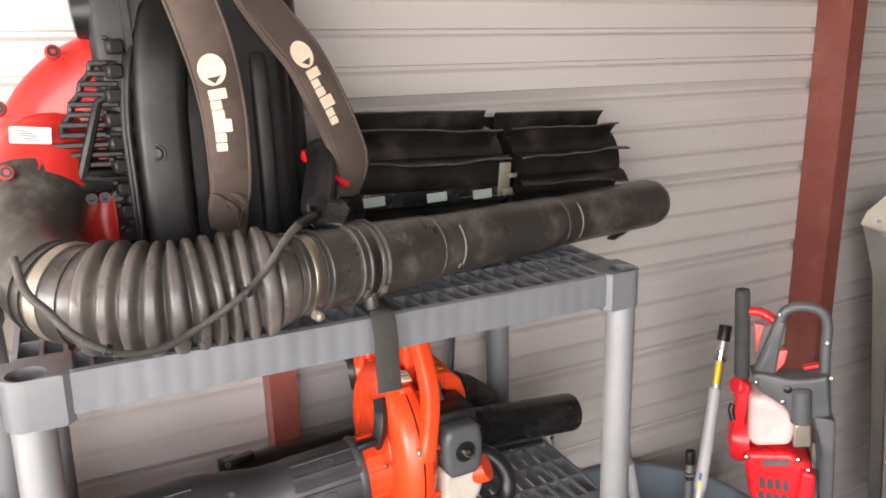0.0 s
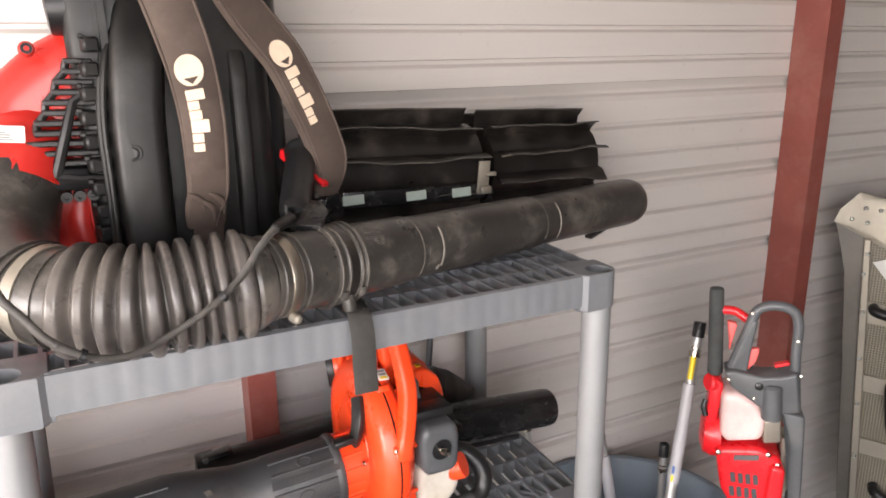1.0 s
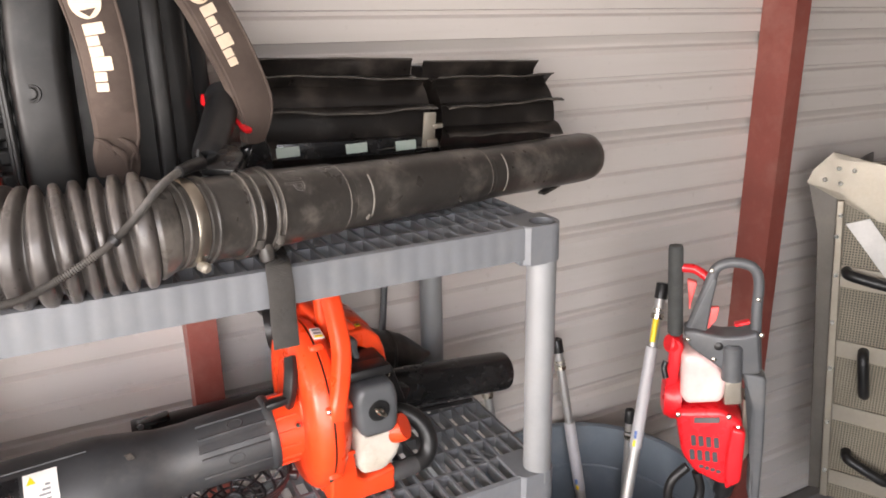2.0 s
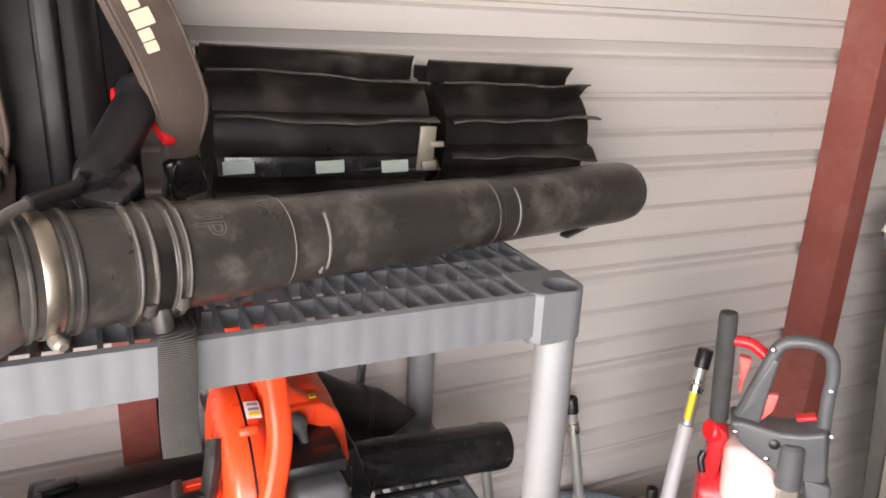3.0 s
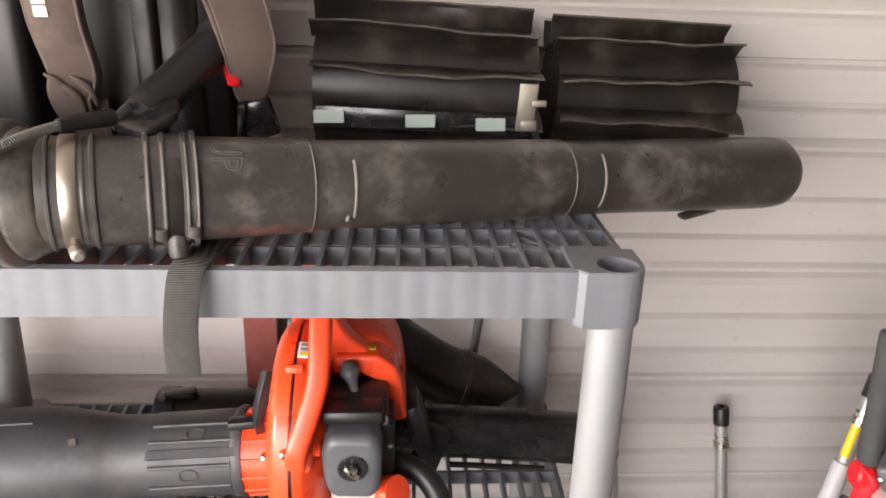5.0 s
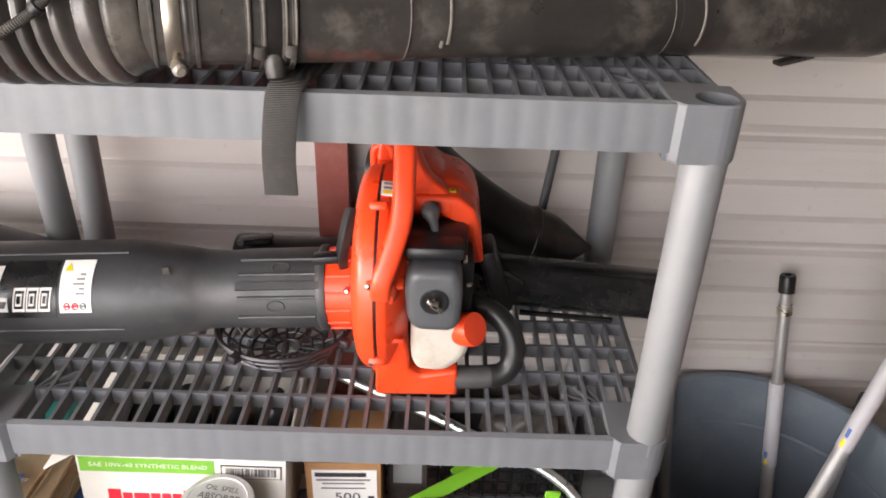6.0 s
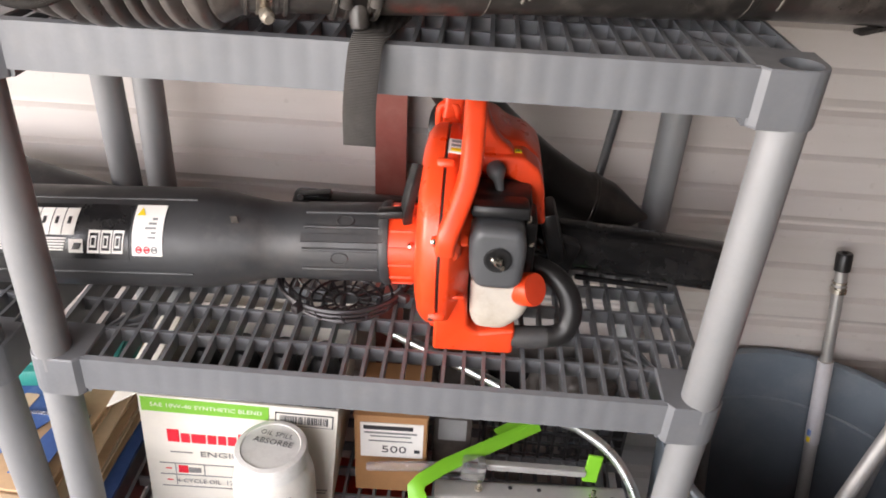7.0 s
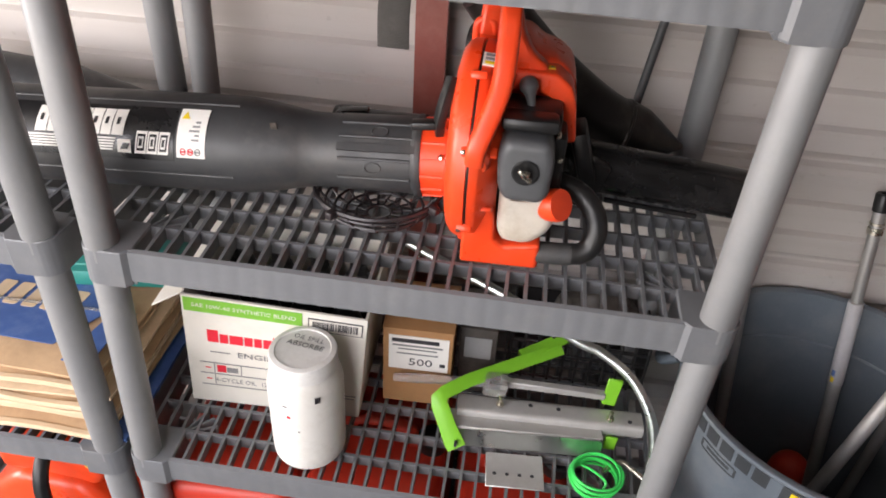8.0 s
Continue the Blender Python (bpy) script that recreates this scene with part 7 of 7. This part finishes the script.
def shaft_pole(name, foot, top, label, yellow=None, r=0.0125, sleeve=0.62, plain=False):
    """An aluminium pole with a black end cap, a steel ferrule and a pale sleeve lower down."""
    a, b = Vector(foot), Vector(top)
    n = (b - a).length
    p = thing(name, a, label, "pole", "poles in the bin")
    part("shaft", along(a, b, [(0, r), (n * sleeve, r), (n * sleeve + 0.001, r * 0.86), (n - 0.02, r * 0.86)], 20), "shaft", p)
    if not plain:
        part("sleeve", along(a, b, [(n * (sleeve - 0.195), r), (n * (sleeve - 0.195), r + 0.0016), (n * sleeve, r + 0.0016), (n * sleeve, r * 0.8)], 20), "sleeve", p, "pale plastic sleeve")
    part("ferrule", along(a, b, [(n - 0.078, r * 0.85), (n - 0.078, r * 1.12), (n - 0.066, r * 1.12), (n - 0.066, r * 0.85)], 20), "steel", p)
    part("ferrule", along(a, b, [(n - 0.060, r * 0.85), (n - 0.060, r * 1.05), (n - 0.056, r * 1.05), (n - 0.056, r * 0.85)], 20), "steel", p)
    part("end_cap", along(a, b, [(n - 0.034, r * 0.9), (n - 0.034, r * 1.14), (n - 0.003, r * 1.16), (n, r * 1.0), (n, r * 0.5), (n - 0.01, r * 0.5)], 20), "black", p)
    if yellow:
        q = (b - a).normalized()
        w = Vector((-0.85, -0.5, 0.1)) * r * 0.55
        part("yellow_label", along(a + w + q * (n - yellow[0]), b + w, [(0, r * 0.55), (yellow[0] - yellow[1], r * 0.55)], 16), "yellow", p, "yellow warning label")
    if not plain:
        for lo, hi, mt in ((0.190, 0.178, "yellow"), (0.174, 0.160, "blue")):
            q = (b - a).normalized()
            w = Vector((-0.85, -0.5, 0.1)) * r * 0.6
            part("sticker", along(a + w + q * n * (sleeve - lo), a + w + q * n * (sleeve - hi), [(0, r * 0.58), (n * (lo - hi), r * 0.58)], 16), mt, p)
    return p


shaft_pole("extension_pole", (0.490, 0.300, 0.018), (0.432, 0.482, 0.936), "aluminium extension pole with black cap leaning on the wall", None, 0.0125, 0.765)
shaft_pole("extension_pole", (0.240, 0.108, 0.018), (0.527, 0.232, 1.144), "aluminium pole with yellow label and black cap", (0.128, 0.076), 0.0118, 0.88)
shaft_pole("extension_pole", (0.30, 0.36, 0.016), (0.232, 0.500, 0.905), "aluminium pole with black cap behind the shelf post", None, 0.0125, 0.80, True)
shaft_pole("extension_pole", (0.525, 0.320, 0.016), (0.553, 0.340, 0.774), "short aluminium pole with black cap standing in the bin", None, 0.0105, 0.80, True)
bm = bmesh.new()
lathe(bm, [(0.030, 0.0), (0.042, 0.003), (0.0435, 0.02), (0.0435, 0.25), (0.0415, 0.272), (0.034, 0.292), (0.022, 0.304), (0.008, 0.309)], Matrix.Translation((0.452, 0.402, 0.0135)), 28)
solid("plastic_bottle", bm, "can_red", "red plastic bottle standing in the bin", "bottle")

# engine head of a pole saw, its shaft down in the bin's side
TF = frame_of((0.690, 0.2125, 0.90), (0.783, 0.621))
saw2 = thing("pole_trimmer", (0.72, 0.20, 0.0), "red petrol trimmer engine with grey loop handle, stood on end", "trimmer")


def uz(poly, v0, v1, bevel=0.006, seg=3):
    """A body with an outline across and up in the trimmer's own axes, from depth v0 to v1."""
    bm = bmesh.new()
    prism(bm, poly, v1 - v0, TF @ Matrix(((1, 0, 0, 0), (0, 0, -1, v1), (0, 1, 0, 0), (0, 0, 0, 1))), bevel, seg)
    return bm


def ut(pts, r, seg=16, n=6, squash=1.0, closed=False):
    bm = bmesh.new()
    q = [TF @ Vector(p) for p in (curve(pts, n) if n else pts)]
    return tube(bm, q, r, seg, squash=squash, closed=closed)


def ua(p0, p1, prof, seg=24):
    return along(TF @ Vector(p0), TF @ Vector(p1), prof, seg)


eng = part("engine_cover", uz(rounded([(-0.074, -0.100), (0.030, -0.086), (0.078, -0.112), (0.083, -0.170), (0.078, -0.268), (0.050, -0.290), (-0.018, -0.262), (-0.052, -0.216)], 0.016), -0.055, 0.070, 0.014), "red_bright", saw2)
for r_ in range(2):
    for k in range(4):
        part("vent_slot", uz(rounded([(-0.035 + 0.017 * k, -0.160 - 0.038 * r_), (-0.024 + 0.017 * k, -0.158 - 0.038 * r_), (-0.020 + 0.017 * k, -0.185 - 0.038 * r_), (-0.031 + 0.017 * k, -0.187 - 0.038 * r_)], 0.003, 2), -0.0565, -0.052, 0.0), "can_print", eng)
for k in range(4):
    part("vent_slot", uz(ellipse(0.0055, 0.0045, 12, (-0.005 + 0.013 * k, -0.240 - 0.003 * k)), -0.0565, -0.052, 0.0), "can_print", eng)
part("starter_housing", ua((-0.060, 0.02, -0.095), (-0.108, 0.02, -0.095), [(0, 0.060), (0.02, 0.060), (0.038, 0.052), (0.046, 0.030)], 32), "red_bright", saw2)
for u, z in ((-0.066, -0.108), (0.045, -0.10), (0.068, -0.125)):
    part("bolt", ua((u, -0.054, z), (u, -0.062, z), [(0, 0.006), (0.006, 0.006), (0.008, 0.003)], 12), "steel", eng)
part("name_plate", uz(rounded([(-0.030, -0.112), (0.026, -0.104), (0.026, -0.118), (-0.030, -0.126)], 0.002), -0.0575, -0.050, 0.001, 1), "grey_plastic", eng)
part("side_block", uz(rounded([(0.052, -0.120), (0.083, -0.125), (0.083, -0.26), (0.050, -0.285), (0.046, -0.20)], 0.010), -0.075, -0.04, 0.008), "red_bright", eng)
tk = part("fuel_tank", uz(rounded([(-0.068, 0.042), (-0.064, -0.068), (-0.048, -0.086), (0.030, -0.072), (0.038, -0.012), (0.014, 0.024), (-0.030, 0.050)], 0.018), -0.050, 0.055, 0.018, 4), "tank_pink", saw2, "milky tank with pink fuel")
part("tank_cap", ua((-0.082, 0.0, 0.048), (-0.100, -0.01, 0.052), [(0, 0.022), (0.016, 0.022), (0.020, 0.018)], 20), "red_bright", tk)
part("tank_strap", uz(rounded([(-0.092, 0.075), (-0.062, 0.055), (-0.072, -0.05), (-0.098, -0.06)], 0.01), -0.02, 0.05, 0.006), "red_bright", saw2)
panel = part("rear_grip_body", uz(rounded([(-0.070, 0.106), (-0.050, 0.112), (0.014, 0.102), (0.058, 0.108), (0.088, 0.120), (0.102, 0.020), (0.035, 0.008), (0.008, 0.030), (-0.052, 0.070)], 0.010), -0.065, 0.0, 0.007), "grey_plastic", saw2)
part("socket", ua((0.038, -0.060, 0.085), (0.042, -0.060, 0.000), [(0, 0.015), (0.006, 0.021), (0.085, 0.0225)], 24), "grey_plastic", panel)
part("loop_handle", ut([(-0.052, -0.035, 0.108), (-0.034, -0.035, 0.170), (-0.016, -0.035, 0.232), (-0.006, -0.035, 0.256), (0.018, -0.035, 0.268), (0.050, -0.035, 0.267), (0.072, -0.035, 0.254), (0.082, -0.035, 0.222), (0.083, -0.035, 0.160), (0.088, -0.035, 0.09), (0.096, -0.035, 0.02)], 0.0115, 16, 6), "grey_plastic", saw2)
part("handle_gusset", uz(rounded([(-0.060, 0.100), (-0.040, 0.17), (-0.016, 0.235), (-0.004, 0.232), (-0.012, 0.17), (-0.018, 0.104)], 0.006), -0.048, -0.022, 0.005), "grey_plastic", saw2)
part("side_arm", uz(rounded([(0.062, 0.012), (0.118, 0.002), (0.128, -0.165), (0.132, -0.33), (0.108, -0.33), (0.094, -0.085)], 0.010), -0.045, 0.01, 0.007), "grey_plastic", saw2)
part("trigger", uz(rounded([(-0.018, 0.160), (0.006, 0.163), (0.001, 0.130), (-0.016, 0.106)], 0.005), -0.040, -0.025, 0.003), "pink", saw2, "faded red trigger")
part("throttle_lock", uz(rounded([(0.038, 0.126), (0.070, 0.137), (0.072, 0.130), (0.042, 0.120)], 0.003), -0.045, -0.025, 0.002), "red_bright", saw2)
part("lever", uz(rounded([(-0.066, 0.212), (-0.043, 0.208), (-0.056, 0.138)], 0.006), -0.01, 0.01, 0.003), "pink", saw2, "faded red lever")
part("cross_bar", ut([(-0.080, 0.0, 0.238), (-0.050, 0.0, 0.236), (-0.020, -0.01, 0.220)], 0.0105, 14), "red_bright", saw2)
part("foam_grip", ua((-0.095, 0.0, 0.292), (-0.083, 0.0, 0.070), [(0, 0.010), (0.002, 0.015), (0.010, 0.0165), (0.215, 0.0175), (0.222, 0.012)], 24), "foam", saw2)
for u, z in ((-0.018, 0.250), (0.083, 0.190), (-0.058, 0.090), (0.000, 0.048), (0.094, 0.115)):
    part("bolt", ua((u, -0.044 if z > 0.15 else -0.064, z), (u, -0.051 if z > 0.15 else -0.071, z), [(0, 0.0048), (0.004, 0.0048), (0.006, 0.002)], 12), "steel", saw2)
part("choke_knob", ua((0.008, -0.062, 0.080), (0.008, -0.072, 0.080), [(0, 0.009), (0.006, 0.0095), (0.009, 0.004)], 16), "black", saw2)
part("primer_arm", ut([(-0.100, -0.01, 0.004), (-0.104, -0.015, -0.012), (-0.098, -0.02, -0.034)], 0.007, 10, 4), "black", saw2)
part("exhaust_guard", uz([(0.078, -0.07), (0.096, -0.075), (0.108, -0.20), (0.086, -0.245), (0.080, -0.16)], -0.02, 0.04, 0.002, 1), "catcher", saw2)
part("carburettor", uz(rounded([(0.030, -0.020), (0.066, -0.005), (0.072, -0.070), (0.034, -0.078)], 0.006), -0.045, 0.03, 0.005), "catcher", saw2)
part("drive_shaft", ua((0.062, 0.0, -0.285), (-0.06, 0.08, -1.190), [(0, 0.024), (0.06, 0.022), (0.065, 0.0135), (0.91, 0.0135)], 20), "black", saw2)
part("guard_loop", ut([(-0.035, -0.03, -0.262), (-0.068, -0.04, -0.300), (-0.075, -0.045, -0.345), (-0.055, -0.045, -0.385), (-0.015, -0.03, -0.38), (0.0, -0.02, -0.33), (-0.012, -0.02, -0.28)], 0.0115, 14), "black", saw2)

# perforated grass catcher with latches, standing by the red column
CF = frame_of((1.30, 0.30, 0.90), (0.859, 0.512))
gc = thing("grass_catcher", (1.38, 0.25, 0.0), "weathered aluminium mower grass catcher with perforated side", "grass catcher")


def cz(poly, v0, v1, bevel=0.0, seg=1):
    bm = bmesh.new()
    prism(bm, poly, v1 - v0, CF @ Matrix(((1, 0, 0, 0), (0, 0, -1, v1), (0, 1, 0, 0), (0, 0, 0, 1))), bevel, seg)
    return bm


def cbox(c, s, rot=(0, 0, 0), bev=0.001):
    bm = bmesh.new()
    box(bm, c, s, rot, bevel=bev, seg=1)
    bm.transform(CF)
    return bm


perf = bpy.data.materials.new("perforated_sheet")
perf.use_nodes = True
pn, pl_ = perf.node_tree.nodes, perf.node_tree.links
pc = pn.new("ShaderNodeTexCoord")
mp = pn.new("ShaderNodeMapping")
mp.inputs["Scale"].default_value = (1, 1, 1)
vo = pn.new("ShaderNodeTexVoronoi")
vo.voronoi_dimensions = "2D"
vo.inputs["Scale"].default_value, vo.inputs["Randomness"].default_value = 135.0, 0.0
nz_ = pn.new("ShaderNodeTexNoise")
nz_.inputs["Scale"].default_value = 9.0
rp = pn.new("ShaderNodeMapRange")
rp.inputs["From Min"].default_value, rp.inputs["From Max"].default_value = 0.26, 0.36
mxa = pn.new("ShaderNodeMix")
mxa.data_type = "RGBA"
mxa.inputs[6].default_value, mxa.inputs[7].default_value = (0.15, 0.13, 0.09, 1), (0.25, 0.22, 0.165, 1)
mxb = pn.new("ShaderNodeMix")
mxb.data_type = "RGBA"
mxb.inputs[6].default_value = (0.035, 0.032, 0.024, 1)
pl_.new(pc.outputs["Object"], vo.inputs["Vector"])
pl_.new(pc.outputs["Object"], nz_.inputs["Vector"])
pl_.new(nz_.outputs["Fac"], mxa.inputs["Factor"])
pl_.new(vo.outputs["Distance"], rp.inputs["Value"])
pl_.new(rp.outputs["Result"], mxb.inputs["Factor"])
pl_.new(mxa.outputs[2], mxb.inputs[7])
pl_.new(mxb.outputs[2], pn["Principled BSDF"].inputs["Base Color"])
pn["Principled BSDF"].inputs["Roughness"].default_value = 0.55
M["perforated"] = perf

bm = bmesh.new()
prism(bm, [(-0.050, 0.300), (0.02, 0.300), (0.40, 0.10), (0.40, -0.62), (0.00, -0.62), (-0.042, 0.0)], 0.004)
screen = new("perforated_side", finish(bm, "perforated_side", "perforated"))
screen.parent = gc
screen.matrix_local = Matrix.Translation(-gc.location) @ TURN @ CF @ Matrix(((1, 0, 0, 0), (0, 0, -1, 0.004), (0, 1, 0, 0), (0, 0, 0, 1)))
tagged(screen, "perforated sheet side")
part("side_sheet", cz([(-0.140, 0.350), (-0.070, 0.332), (-0.050, 0.240), (-0.035, 0.0), (0.006, -0.60), (-0.035, -0.60), (-0.072, -0.10), (-0.100, 0.20)], -0.004, 0.002), "catcher_dark", gc)
part("top_sheet", cz([(-0.142, 0.340), (-0.130, 0.376), (-0.086, 0.428), (-0.078, 0.408), (0.020, 0.404), (0.45, 0.30), (0.45, 0.18), (0.04, 0.250), (-0.052, 0.318)], -0.012, -0.006), "catcher", gc)
part("edge_angle", cz([(-0.062, 0.300), (-0.045, 0.300), (-0.024, 0.0), (0.018, -0.61), (-0.002, -0.61), (-0.044, 0.0)], -0.022, -0.006, 0.002), "catcher", gc)
part("end_panel", cbox((-0.005, 0.16, -0.10), (0.006, 0.31, 0.96), (0, -3.5, -12)), "catcher_dark", gc)
part("back_panel", cbox((0.22, 0.33, -0.20), (0.5, 0.006, 1.1)), "catcher", gc)
part("brace", cz([(-0.035, 0.235), (0.020, 0.255), (0.33, -0.15), (0.29, -0.17)], -0.010, -0.005), "bracket", gc, "pale diagonal brace")
for z0, h in ((0.085, 0.060), (-0.13, 0.05), (-0.33, 0.05), (-0.545, 0.045)):
    part("cross_brace", cz([(-0.032 - z0 * 0.05, z0 + h / 2), (0.42, z0 + h / 2 - 0.02), (0.42, z0 - h / 2 - 0.02), (-0.03 - z0 * 0.05, z0 - h / 2)], -0.008, -0.004), "catcher", gc)
for c, rot in (((0.045, -0.035, 0.090), 80), ((0.062, -0.035, -0.190), 8), ((0.105, -0.035, -0.480), 65), ((0.17, -0.035, 0.062), 80)):
    bm = bmesh.new()
    a = radians(rot)
    d = Vector((math.sin(a), 0, -math.cos(a)))
    tube(bm, [CF @ (Vector(c) + q) for q in curve([d * -0.062 + Vector((0, 0.03, 0)), d * -0.055, d * -0.02 + Vector((0, -0.006, 0)), d * 0.02 + Vector((0, -0.006, 0)), d * 0.055, d * 0.062 + Vector((0, 0.03, 0))], 5)], 0.0145, 14)
    part("latch_handle", bm, "black", gc, "black rubber latch handle")
for u, v, z in ((-0.068, -0.014, 0.385), (-0.032, -0.014, 0.382), (-0.098, -0.014, 0.352), (-0.060, -0.014, 0.345), (-0.048, -0.024, 0.26), (-0.052, -0.024, 0.20), (-0.040, -0.024, 0.09), (-0.033, -0.024, -0.05), (-0.022, -0.024, -0.19), (-0.010, -0.024, -0.36), (0.002, -0.024, -0.52)):
    part("rivet", along(CF @ Vector((u, v + 0.004, z)), CF @ Vector((u, v - 0.004, z)), [(0, 0.006), (0.005, 0.0055), (0.008, 0.002)], 10), "alu", gc)
